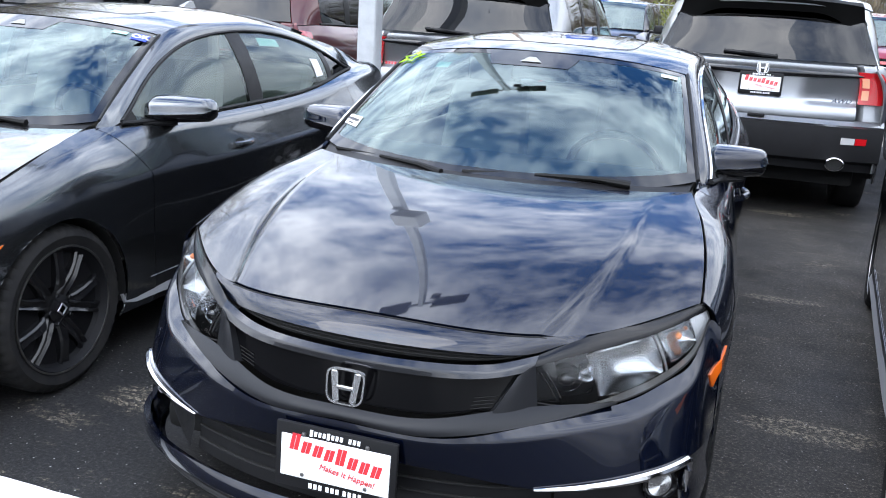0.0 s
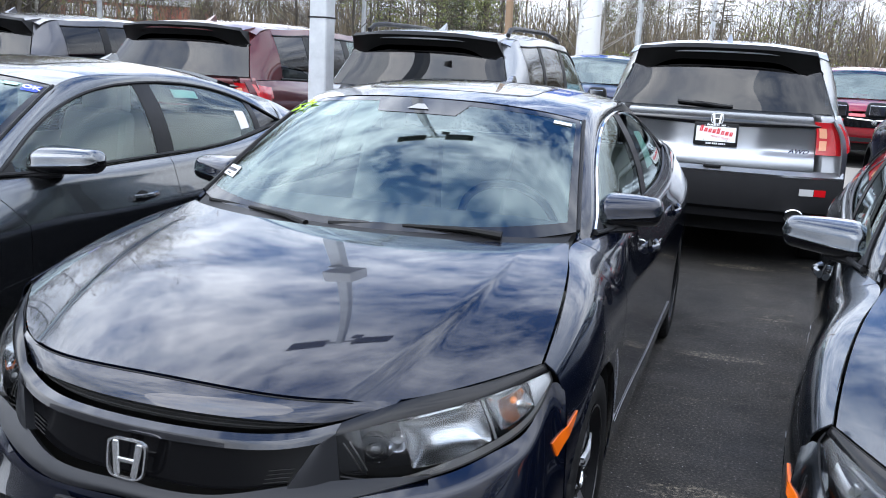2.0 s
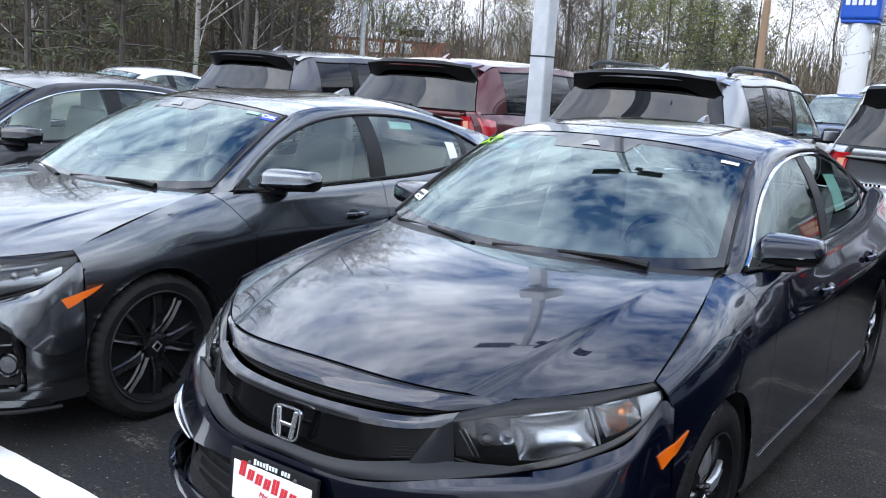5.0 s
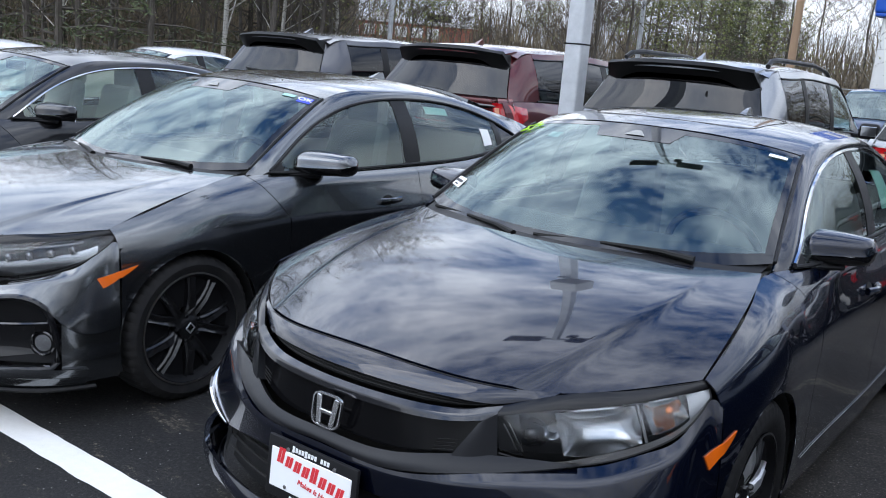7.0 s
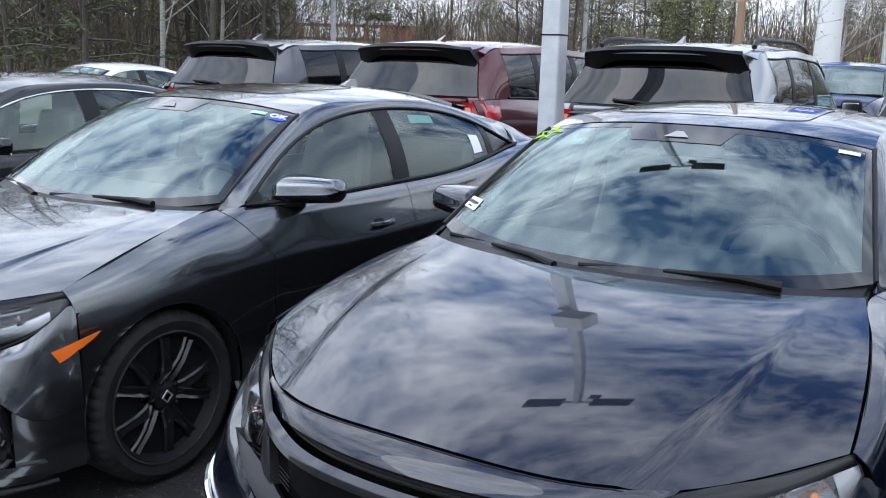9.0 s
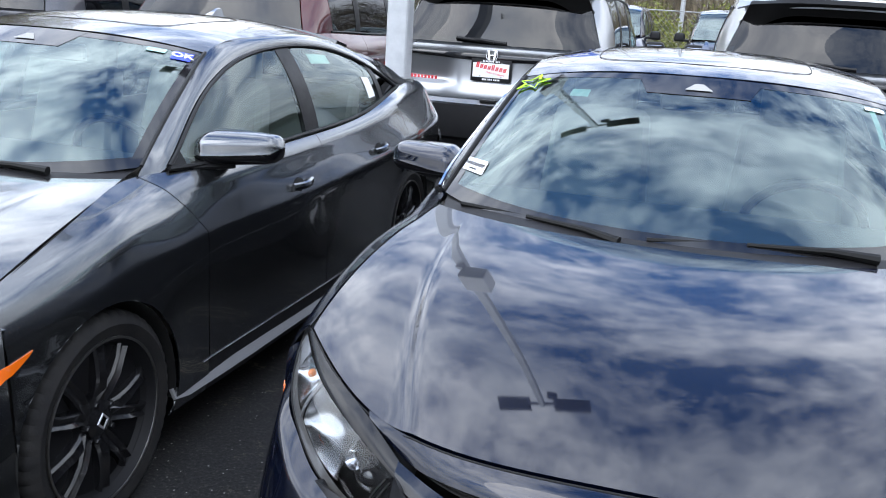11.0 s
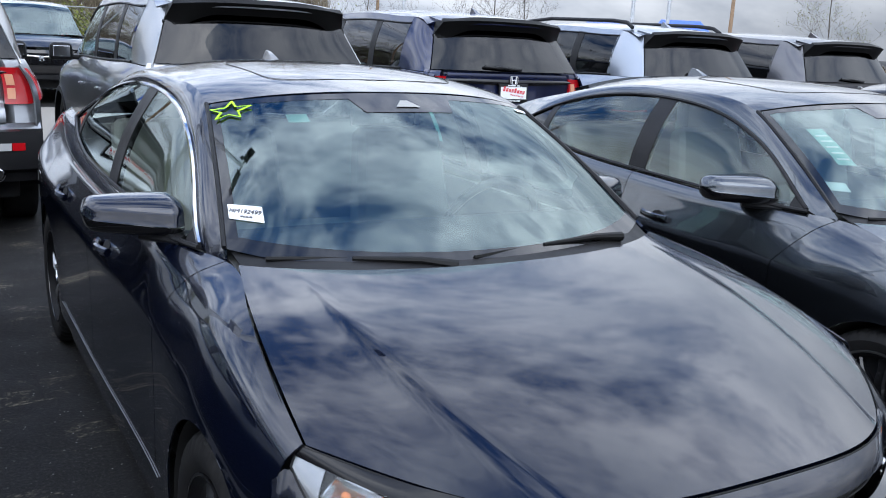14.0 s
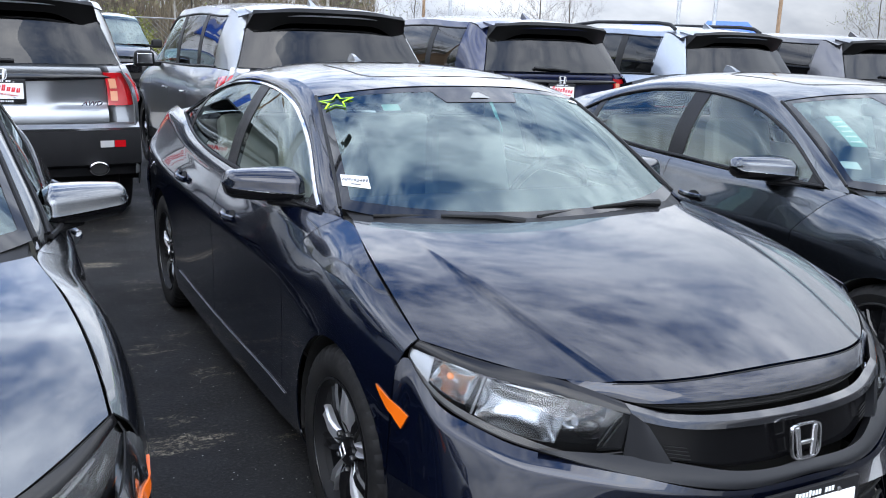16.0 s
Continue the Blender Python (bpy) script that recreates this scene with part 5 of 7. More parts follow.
    if hatch:
        part("spoiler", patch(lambda u, v: rear_glass_at(u, 0.0 + 0.10 * v) + Vector((0, 0.05 * v, 0.018 - 0.01 * v)), 20, 4, u=(-0.92, 0.92), rim=0.02), body, car)

    # underbody and cabin
    part("underbody", box((1.50, 4.1, 0.10), (0, 2.35, 0.235), 0.03), GAP, car)
    part("engine_bay", box((1.16, 0.85, 0.42), (0, 0.72, 0.47), 0.03), GAP, car)
    part("cabin_tub", patch(lambda u, v: Vector(((0.74) * (2 * u - 1), 1.25 + 2.75 * v, 0.38)), 4, 4, rim=0), DASH, car)
    for s in (-1, 1):
        part("door_card", patch(lambda u, v: Vector((0.735, 1.35 + 2.6 * u, 0.36 + 0.56 * v)), 6, 4, rim=0.02, side=s), seat, car)
    part("dashboard", patch(lambda u, v: Vector((0.70 * u, 1.20 + 0.55 * v - 0.10 * u * u * (1 - v), 0.905 + 0.045 * math.sin(math.pi * v * 0.8) - (0.22 if v > 0.92 else 0))), 24, 16, u=(-1, 1), rim=0.05), DASH, car)
    part("headliner", patch(lambda u, v: roof_at(u * 0.97, v) - Vector((0, 0, 0.030)), 20, 12, u=(-1, 1), v=(0.02, 0.98), rim=0), HEADLINER, car)
    part("steering_wheel", tube([(0.37 + 0.185 * math.cos(a), 1.72 - 0.08 * math.sin(a), 0.90 + 0.165 * math.sin(a)) for a in [2 * math.pi * q / 28 for q in range(29)]], 0.016, 8, cap=False), TRIM, car)
    part("inner_mirror", box((0.24, 0.03, 0.065), (0, 1.86, 1.262), 0.02, 3), TRIM, car)
    for sx in (-0.37, 0.37):
        cush = part("front_seat", box((0.50, 0.52, 0.16), (sx, 2.10, 0.52), 0.06, 3), seat, car)
        part("seat_back", box((0.48, 0.15, 0.62), (sx, 2.42, 0.86), 0.06, 3, turn=Matrix.Rotation(-0.22, 3, "X"), taper=0.8), seat, cush)
        part("head_rest", box((0.26, 0.10, 0.18), (sx, 2.53, 1.22), 0.04, 3), seat, cush)
    bench = part("rear_seat", box((1.26, 0.50, 0.18), (0, 3.02, 0.53), 0.06, 3), seat, car)
    part("seat_back", box((1.24, 0.14, 0.55), (0, 3.34, 0.83), 0.06, 3, turn=Matrix.Rotation(-0.35, 3, "X")), seat, bench)
    part("parcel_shelf", box((1.25, 0.55, 0.03), (0, 3.70, 1.00), 0.01), DASH, car)
    return car, ws_at, glass_at

# ---- sport utility cars; tailgate at y = 0 looking to -y, nose at y = 4.82 ----


def utility(m, label, body, rails=False, text="", group="utility cars parked tail-on in the second row", detail=1, name="utility_car", plated=True):
    car = thing(name, m, label, "car", group)
    f = 1.0 if detail else 0.5
    mid = (0, 2.4, 0.8)

    def k(n):
        return max(2, int(n * f))

    FY, RY, HZ, ARCH = 3.86, 1.04, 0.36, 0.405
    ze = smooth((0.0, 1.20), (0.5, 1.215), (1.5, 1.190), (2.6, 1.165), (3.5, 1.150), (4.0, 1.13), (4.5, 1.04), (4.75, 0.92))
    xe = smooth((0.0, 0.80), (0.3, 0.865), (1.0, 0.885), (2.6, 0.885), (3.4, 0.865), (4.0, 0.80), (4.5, 0.70), (4.75, 0.60))
    wide = smooth((0.0, 0.84), (0.12, 0.925), (0.35, 0.965), (1.0, 0.990), (1.6, 0.975), (2.6, 0.97), (3.3, 0.975), (3.9, 0.990), (4.4, 0.93), (4.7, 0.80), (4.80, 0.70))
    form = smooth((0, 0.0), (0.10, 0.55), (0.22, 0.88), (0.40, 0.98), (0.6, 1.0), (0.85, 0.985), (1, 0.92), hard=True)

    def side_at(y, v):
        z = ze(y) + (0.34 - ze(y)) * v
        x = xe(y) + (wide(y) - xe(y)) * form(v)
        for c in (FY, RY):
            r = math.hypot(y - c, z - HZ)
            x += 0.014 * math.exp(-((r - ARCH - 0.02) / 0.05) ** 2)
        return Vector((x, y, z))

    cut = ((FY, HZ, ARCH), (RY, HZ, ARCH))
    for s in (-1, 1):
        for nm, y0, y1 in (("quarter_panel", 0.10, 1.42), ("rear_door", 1.424, 2.32), ("front_door", 2.324, 3.36), ("fender", 3.364, 4.70)):
            p = part(nm, patch(lambda u, v: side_at(y0 + (y1 - y0) * u, v * 0.90), k(26), k(22), side=s, cuts=cut, core=mid), body, car)
            if "door" in nm and detail:
                hy = y0 + 0.16
                part("door_handle", tube([Vector((s, 1, 1)) * (side_at(hy - 0.09 + 0.18 * q / 6, 0.27) + Vector((0.010 + 0.02 * math.sin(math.pi * q / 6), 0, 0))) for q in range(7)], 0.012, 8), body, p)
        part("cladding", patch(lambda u, v: side_at(0.15 + 4.5 * u, 0.86 + 0.14 * v) + Vector((0.006, 0, 0)), k(40), 5, side=s, cuts=cut, core=mid), BUMPER_BLACK, car)
        for c in (FY, RY):
            bm = bmesh.new()
            arc = [radians(-8 + 196 * q / 28) for q in range(29)]
            rows = [[bm.verts.new((s * (wide(c) + dx), c + r * math.cos(a), HZ + r * math.sin(a))) for a in arc] for r, dx in ((ARCH + 0.055, 0.000), (ARCH + 0.045, 0.012), (ARCH - 0.004, 0.014), (ARCH - 0.006, -0.30))]
            for lo, hi in zip(rows, rows[1:]):
                for i in range(28):
                    bm.faces.new((lo[i], lo[i + 1], hi[i + 1], hi[i]))
            bm.faces.new(rows[-1])
            bmesh.ops.recalc_face_normals(bm, faces=bm.faces[:])
            part("arch_trim", bm, BUMPER_BLACK, car)
            wheel(pose(s * 0.845, c, HZ), s, car, 0.372, 0.24, 0.255, "spoke", detail=0)

    # glasshouse
    rail_xz = smooth((0.10, 0.845, 1.225), (0.30, 0.775, 1.54), (0.45, 0.745, 1.655), (0.8, 0.735, 1.705), (1.6, 0.735, 1.735), (2.5, 0.725, 1.715), (2.95, 0.72, 1.655), (3.3, 0.755, 1.45), (3.75, 0.82, 1.165))

    def rail(y):
        q = rail_xz(y)
        return Vector((q.x, y, q.y))


    def band_at(y, q):
        b = Vector((xe(max(y, 0.12)) - 0.006, y, ze(y) + 0.003))
        p = b.lerp(rail(y), q)
        p.x += 0.03 * math.sin(math.pi * q) * (1 if 0.4 < y < 3.2 else 0.3)
        return p

    for s in (-1, 1):
        part("front_pillar", patch(lambda u, v: band_at(3.10 + 0.65 * u, 0.90 * v + 0.10), k(10), k(10), rim=0.01, core=mid, side=s), body, car)
        part("roof_rail_panel", patch(lambda u, v: band_at(0.70 + 2.5 * u, 0.88 + 0.12 * v), k(30), 3, rim=0.01, core=mid, side=s), body, car)
        for q, (y0, y1) in enumerate(((0.70, 1.30), (1.42, 2.22), (2.36, 3.14))):
            g = part("side_window", patch(lambda u, v: band_at(y0 + (y1 - y0) * u, 0.03 + 0.85 * v), k(12), k(8), rim=0, core=mid, side=s), GLASS_DARK if q < 2 else GLASS_SIDE, car)
        for y0, y1 in ((1.30, 1.42), (2.22, 2.36)):
            part("door_pillar", patch(lambda u, v: band_at(y0 + (y1 - y0) * u, 0.9 * v) + Vector((0.003, 0, 0)), 3, 8, rim=0.01, core=mid, side=s), TRIM, car)
        part("window_trim", tube([Vector((s, 1, 1)) * (band_at(0.70 + 2.45 * q / 24, 0.88) + Vector((0.006, 0, 0))) for q in range(25)], 0.008, 6), TRIM, car)
        part("belt_trim", tube([Vector((s, 1, 1)) * (band_at(0.66 + 2.6 * q / 24, 0.02) + Vector((0.008, 0, 0))) for q in range(25)], 0.010, 6), TRIM, car)
        mir = box((0.23, 0.12, 0.17), (s * 1.06, 3.14, 1.20), 0.05, 4, taper=0.85)
        cap = part("door_mirror", mir, TRIM, car)
        part("mirror_glass", box((0.155, 0.006, 0.105), (s * 1.06, 3.078, 1.20), 0.003, 1, turn=Matrix.Rotation(radians(7), 3, "X")), CHROME, cap)
        part("mirror_arm", box((0.14, 0.07, 0.05), (s * 0.93, 3.16, 1.145), 0.02, 2), TRIM, cap)
        if rails:
            pts = [(s * 0.665, 0.62, 1.735), (s * 0.655, 0.72, 1.785), (s * 0.65, 0.95, 1.805), (s * 0.65, 2.1, 1.815), (s * 0.65, 2.6, 1.775), (s * 0.655, 2.72, 1.73)]
            part("roof_bar", tube(pts, 0.022, 8), TRIM, car)

    roof_z = smooth((0.30, 1.705), (0.55, 1.745), (1.2, 1.785), (2.0, 1.790), (2.6, 1.760), (3.0, 1.700))

    def roof_at(u, v):
        s, a = (1 if u >= 0 else -1), abs(u)
        y = 0.42 + 2.55 * v
        e = rail(y)
        return Vector((s * e.x * a, y, roof_z(y) + (e.z - roof_z(y)) * a ** 3.2))

    part("roof", patch(roof_at, k(30), k(26), u=(-1, 1), rim=0.01, core=mid), body, car)
    fin = patch(lambda u, v: Vector(((u - 0.5) * 0.06 * (1 - v * 0.85), 0.72 + 0.20 * (1 - 0.0 * v) * abs(2 * u - 1) * 0 + 0.15 * v, 1.755 + 0.075 * v)), 4, 4, rim=0.12, core=mid)
    part("roof_fin", fin, body, car)
    # tail: tailgate with its window, spoiler, lamps and bumper
    gate_y = smooth((0.62, 0.02), (0.80, 0.030), (0.90, 0.055), (1.15, 0.075), (1.22, 0.072), (1.26, 0.095), (1.60, 0.300), (1.68, 0.34), hard=True)
    gate_x = smooth((0.62, 0.90), (0.90, 0.90), (1.15, 0.875), (1.26, 0.825), (1.60, 0.690), (1.68, 0.66), hard=True)

    def gate_at(u, z, out=0.0):
        a = abs(u)
        return Vector((u * gate_x(z), gate_y(z) - out + 0.10 * a ** 2.5, z))

    def pillar_at(u, v):
        """From the edge of the rear window to the quarter window."""
        e = gate_at(1.0, 1.215 + 0.455 * v)
        return e.lerp(band_at(0.72, v), u) + Vector((0.014, 0, 0.004)) * math.sin(math.pi * u)

    for s in (-1, 1):
        part("rear_pillar", patch(pillar_at, k(10), k(12), rim=0.01, core=mid, side=s), body, car)

    def scoop(u, z):
        """Hollows beside the plate: they lean in towards a ledge below."""
        side_ = min(1, max(0, (abs(u) - 0.30) / 0.13))
        down = min(1, max(0, (1.145 - z) / 0.19)) if z > 0.955 else max(0, 1 - (0.955 - z) / 0.045)
        return 0.034 * side_ * side_ * (3 - 2 * side_) * down

    gate = part("tailgate", patch(lambda u, v: gate_at(u * 0.80, 0.82 + 0.40 * v, 0.020 * math.exp(-((v - 0.12) / 0.16) ** 2) - scoop(u * 0.80, 0.82 + 0.40 * v)), k(48), k(36), u=(-1, 1), rim=0.02, core=mid), body, car)
    part("tail_corner_panel", patch(lambda u, v: gate_at(u, 0.78 + 0.46 * v, -0.018 - 0.055 * min(1, max(0, (0.86 - abs(u)) / 0.06))), k(60), k(12), u=(-1.04, 1.04), rim=0.02, core=mid), body, car)
    part("rear_window", patch(lambda u, v: gate_at(u * 0.99, 1.245 + 0.40 * v, 0.006), k(30), k(10), u=(-1, 1), rim=0, core=mid), GLASS_DARK, car)
    part("cargo_dark", patch(lambda u, v: gate_at(u * 0.93, 1.235 + 0.42 * v, -0.10), 8, 4, u=(-1, 1), rim=0, core=mid), DASH, car)
    part("black_band", patch(lambda u, v: gate_at(u * 0.86, 1.128 + (0.040 - 0.014 * u * u) * v - 0.016 * (1 - abs(u)) * (1 - v) + 0.012 * abs(u), 0.010 + 0.008 * math.sin(math.pi * v)), k(24), 4, u=(-1, 1), rim=0.02, core=mid), GLOSS, car, "gloss black band across the tailgate")
    part("spoiler", patch(lambda u, v: Vector((u * (0.665 - 0.015 * v), 0.44 - 0.25 * v + 0.10 * abs(u) ** 2.5, roof_z(0.5) + 0.004 - 0.045 * v - 0.03 * abs(u) ** 3)), k(26), 6, u=(-1, 1), rim=0.035, core=mid), body, car)
    part("spoiler_face", patch(lambda u, v: Vector((u * (0.668 + 0.042 * v), 0.176 + 0.075 * v + 0.09 * abs(u) ** 2.5 + 0.05 * v * abs(u) ** 6, 1.696 - (0.088 + 0.075 * min(1, max(0, (abs(u) - 0.45) / 0.35)) ** 2 * (1 - 0.35 * max(0, (abs(u) - 0.85) / 0.15))) * v - 0.03 * abs(u) ** 3)), k(44), 6, u=(-1, 1), rim=0.05, core=mid), SPOILER, car, "black spoiler underside")
    for s in (-1, 1):
        part("spoiler_end", patch(lambda u, v: Vector((0.668 + 0.040 * v, 0.266 + 0.110 * v, 1.666 - 0.120 * v)).lerp(gate_at(1.0, 1.668 - 0.150 * v, 0.004), u), 4, 6, rim=0.01, core=mid, side=s), SPOILER, car)
        def lamp_at(u, v, out=0.0, span=1.0):
            z = 0.945 + 0.240 * v
            z = z + (1.105 + 0.10 * (v - 0.5) - z) * max(0, (u - 0.45) / 0.55) ** 1.3
            sv = lambda y: (ze(y) - z) / (ze(y) - 0.34)
            c_, d_ = side_at(0.24, sv(0.24)), side_at(0.42, sv(0.42))
            bend = smooth((0, *gate_at(0.805, z, 0.012)), (0.32, *gate_at(0.93, z, 0.022)), (0.68, *(c_ + Vector((0.012, -0.02, 0)))), (1, *(d_ + Vector((0.004, 0, 0)))))
            p = bend(u)
            return p + Vector((0.5, -0.8, 0)) * out

        lampo = part("tail_lamp", patch(lamp_at, 16, 8, rim=0.03, core=mid, side=s), RED_LENS, car, "red tail lamp with pale inner lens")
        for q in range(2):
            part("pale_lens", patch(lambda u, v: lamp_at(0.05 + 0.15 * u, 0.14 + 0.38 * q + 0.30 * v, 0.006), 4, 4, rim=0.008, core=mid, side=s), RED_CLEAR, lampo)
        part("reflector", patch(lambda u, v: gate_at(0.83 + 0.09 * u, 0.640 + 0.050 * v, 0.050), 4, 2, rim=0.01, core=mid, side=s), RED_LENS, car)
        part("reverse_lens", patch(lambda u, v: gate_at(0.715 + 0.11 * u, 0.640 + 0.050 * v, 0.050), 4, 2, rim=0.01, core=mid, side=s), REVERSE, car, "clear reverse lens")
        tip = spun([(0.10, 0.050), (-0.005, 0.052), (-0.008, 0.046), (0.08, 0.043)], 28, "y", (s * 0.62, -0.045, 0.490))
        tip.transform(Matrix.Translation((s * 0.62, 0, 0)) @ Matrix.Diagonal((1.35, 1, 1, 1)) @ Matrix.Translation((-s * 0.62, 0, 0)))
        pipe = part("exhaust_tip", tip, CHROME, car)
        inner = spun([(0.004, 0.044), (0.012, 0.0)], 24, "y", (s * 0.62, -0.045, 0.490))
        inner.transform(Matrix.Translation((s * 0.62, 0, 0)) @ Matrix.Diagonal((1.35, 1, 1, 1)) @ Matrix.Translation((-s * 0.62, 0, 0)))
        part("tip_inside", inner, GAP, pipe)
    part("bumper_top", patch(lambda u, v: gate_at(u, 0.783 + 0.037 * v, 0.045 * (1 - v)), k(34), 4, u=(-1.04, 1.04), rim=0.02, core=mid), body, car)
    part("rear_bumper", patch(lambda u, v: gate_at(u, 0.42 + 0.366 * v, 0.028 + 0.015 * math.sin(math.pi * v) - (0.06 if v < 0.2 else 0)), k(36), 12, u=(-1.05, 1.05), rim=0.05, core=mid), BUMPER_BLACK, car, "matt black lower bumper")
    part("bumper_recess", patch(lambda u, v: gate_at(u * (0.46 + 0.10 * v), 0.555 + 0.085 * v, 0.040), 14, 3, u=(-1, 1), rim=0.012, core=mid), TRIM, car)
    part("gate_latch", box((0.13, 0.03, 0.025), (0, 0.005, 0.812), 0.008), TRIM, gate)
    h_emblem(0.080, pose(0, 0.045, 1.168, -4, 0, 0), gate)
    if plated:
        plate(pose(0, 0.042, 1.050, -2, 0, 0), gate)
    if text:
        letters("AWD", 0.045, pose(0.60, 0.058, 0.962, 0, 0, 8), CHROME, gate, bold=0.001, shear=0.3, depth=0.003, wide=1.3)
        for q in range(8):
            part("name_bar", box((0.020, 0.006, 0.026), (-0.66 + 0.030 * q, 0.078 - 0.004 * q, 0.962), 0.002, 1), CHROME if text != "red" else INK_RED, gate)
    wip = part("rear_wiper", tube([gate_at(0.0, 1.265, 0.03), gate_at(-0.10, 1.275, 0.035), gate_at(-0.22, 1.285, 0.03)], [0.014, 0.011, 0.008], 8), TRIM, car)
    part("blade", tube([gate_at(0.12 - 0.50 * q / 8, 1.262 + 0.02 * q / 8, 0.024) for q in range(9)], 0.014, 6), TRIM, wip)

    # nose
    part("hood", patch(lambda u, v: Vector((u * (xe(3.72 + 0.98 * v) - 0.01), 3.72 + 0.98 * v - 0.08 * abs(u) ** 3 * v, ze(3.72 + 0.98 * v) + 0.035 * (1 - u * u) + 0.01)), k(26), 10, u=(-1, 1), rim=0.01, core=mid), body, car)
    ws = part("windshield", patch(lambda u, v: Vector((u * rail(2.96 + 0.78 * v).x * 0.99, 2.98 + (0.80 + 0.10 * (1 - u * u)) * v, rail(2.96 + 0.78 * v).z + 0.045 * (1 - u * u) * (1 - v) + 0.02)), k(24), 10, u=(-1, 1), rim=0, core=mid), GLASS, car)
    nose_y = smooth((0.42, 4.70), (0.6, 4.80), (0.8, 4.80), (0.95, 4.74))
    front = part("front_bumper", patch(lambda u, v: Vector((u * 0.86, nose_y(0.42 + 0.52 * v) - 0.42 * abs(u) ** 3, 0.42 + 0.52 * v)), k(30), 10, u=(1, -1), rim=0.02, core=mid), body, car)
    part("grille", patch(lambda u, v: Vector((u * 0.50, nose_y(0.7) + 0.012 - 0.42 * abs(u * 0.58) ** 3, 0.70 + 0.19 * v)), 12, 4, u=(1, -1), rim=0.02, core=mid), GLOSS, front)
    part("lower_grille", patch(lambda u, v: Vector((u * 0.62, nose_y(0.5) + 0.012 - 0.42 * abs(u * 0.72) ** 3, 0.45 + 0.14 * v)), 12, 4, u=(1, -1), rim=0.02, core=mid), TRIM, front)
    part("grille_bar", tube([(0.52 * (2 * q / 12 - 1), nose_y(0.8) + 0.025 - 0.42 * abs(0.6 * (2 * q / 12 - 1)) ** 3, 0.83 + 0.03 * abs(2 * q / 12 - 1)) for q in range(13)], 0.014, 6), CHROME, front)
    em = h_emblem(0.085, pose(0, 4.838, 0.80, 0, 0, 180), front)
    for s in (-1, 1):
        part("head_lamp", patch(lambda u, v: Vector((s * (0.54 + 0.30 * u), nose_y(0.8) + 0.014 - 0.42 * (0.62 + 0.36 * u) ** 3, 0.80 + 0.10 * v + 0.05 * u)), 8, 4, u=(1, 0) if s > 0 else (0, 1), rim=0.02, core=mid), CLEAR_REFLECTOR, front)
    part("underbody", box((1.60, 4.3, 0.16), (0, 2.40, 0.36), 0.03), GAP, car)
    part("cabin_tub", box((1.5, 2.9, 0.08), (0, 1.85, 0.70), 0.02), DASH, car)
    part("headliner", patch(lambda u, v: roof_at(u * 0.97, v) - Vector((0, 0, 0.03)), 12, 8, u=(-1, 1), v=(0.05, 1.0), rim=0, core=mid), HEADLINER, car)
    for sx, sy in ((-0.4, 2.35), (0.4, 2.35), (-0.4, 1.35), (0.4, 1.35)):
        part("seat_back", box((0.50, 0.16, 0.72), (sx, sy, 1.02), 0.06, 3, turn=Matrix.Rotation(0.2, 3, "X"), taper=0.8), SEAT_DARK, car)
    return car

# ---- ground ----
bm = bmesh.new()
xs = [-600, -120, -40] + [-30 + 2 * i for i in range(31)] + [40, 120, 600]
ys = [-600, -120, -40] + [-20 + 2 * i for i in range(31)] + [50, 120, 600]
gv = [[bm.verts.new((x, y, 0.012 * noise.noise(Vector((x * 0.13, y * 0.13, 0))) if abs(x) < 29 and 8 < y < 39 else 0)) for x in xs] for y in ys]
for j in range(len(ys) - 1):
    for i in range(len(xs) - 1):
        bm.faces.new((gv[j][i], gv[j][i + 1], gv[j + 1][i + 1], gv[j + 1][i]))
ground = new("ground", mesh_of(bm, "ground"))
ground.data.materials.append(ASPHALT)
tagged(ground, "dark sealed asphalt of the car lot with worn pale patches", "asphalt", kind="structure")


def stripe(x0, y0, x1, y1, width, label="worn white parking line on the asphalt"):
    a, b = Vector((x0, y0, 0.004)), Vector((x1, y1, 0.004))
    d = (b - a).normalized()
    n = Vector((-d.y, d.x, 0)) * width / 2
    bm = bmesh.new()
    cnt = max(2, int((b - a).length / 0.06))
    rows = []
    for i in range(cnt + 1):
        p = a.lerp(b, i / cnt)
        e1, e2 = (noise.noise(p * 9 + Vector((0, 0, q))) * 0.006 for q in (1, 5))
        rows.append((bm.verts.new(p + n * (1 + e1 / width * 2)), bm.verts.new(p - n * (1 + e2 / width * 2))))
    for lo, hi in zip(rows, rows[1:]):
        bm.faces.new((lo[0], lo[1], hi[1], hi[0]))
    bmesh.ops.recalc_face_normals(bm, faces=bm.faces[:])
    ob = new("parking_line", mesh_of(bm, "parking_line"))
    ob.data.materials.append(LINE)
    return tagged(ob, label, "road marking", kind="structure")


stripe(-12, 0.09, 12, -0.04, 0.13)
stripe(-14, 11.0, 14, 10.8, 0.11)
bm = bmesh.new()
lane_rows = [[bm.verts.new((x, y + 0.05 * noise.noise(Vector((x * 0.7, y, 3))), 0.016 if y > 11.2 else 0.006)) for x in [-40 + 2 * i for i in range(41)]] for y in (11.15, 12.5, 14.0, 15.6)]
for lo, hi in zip(lane_rows, lane_rows[1:]):
    for i in range(40):
        bm.faces.new((lo[i], lo[i + 1], hi[i + 1], hi[i]))
lane = new("road", mesh_of(bm, "road"))
lane.data.materials.append(LANE)
tagged(lane, "pale tan asphalt lane behind the second row of cars", "road", kind="structure")

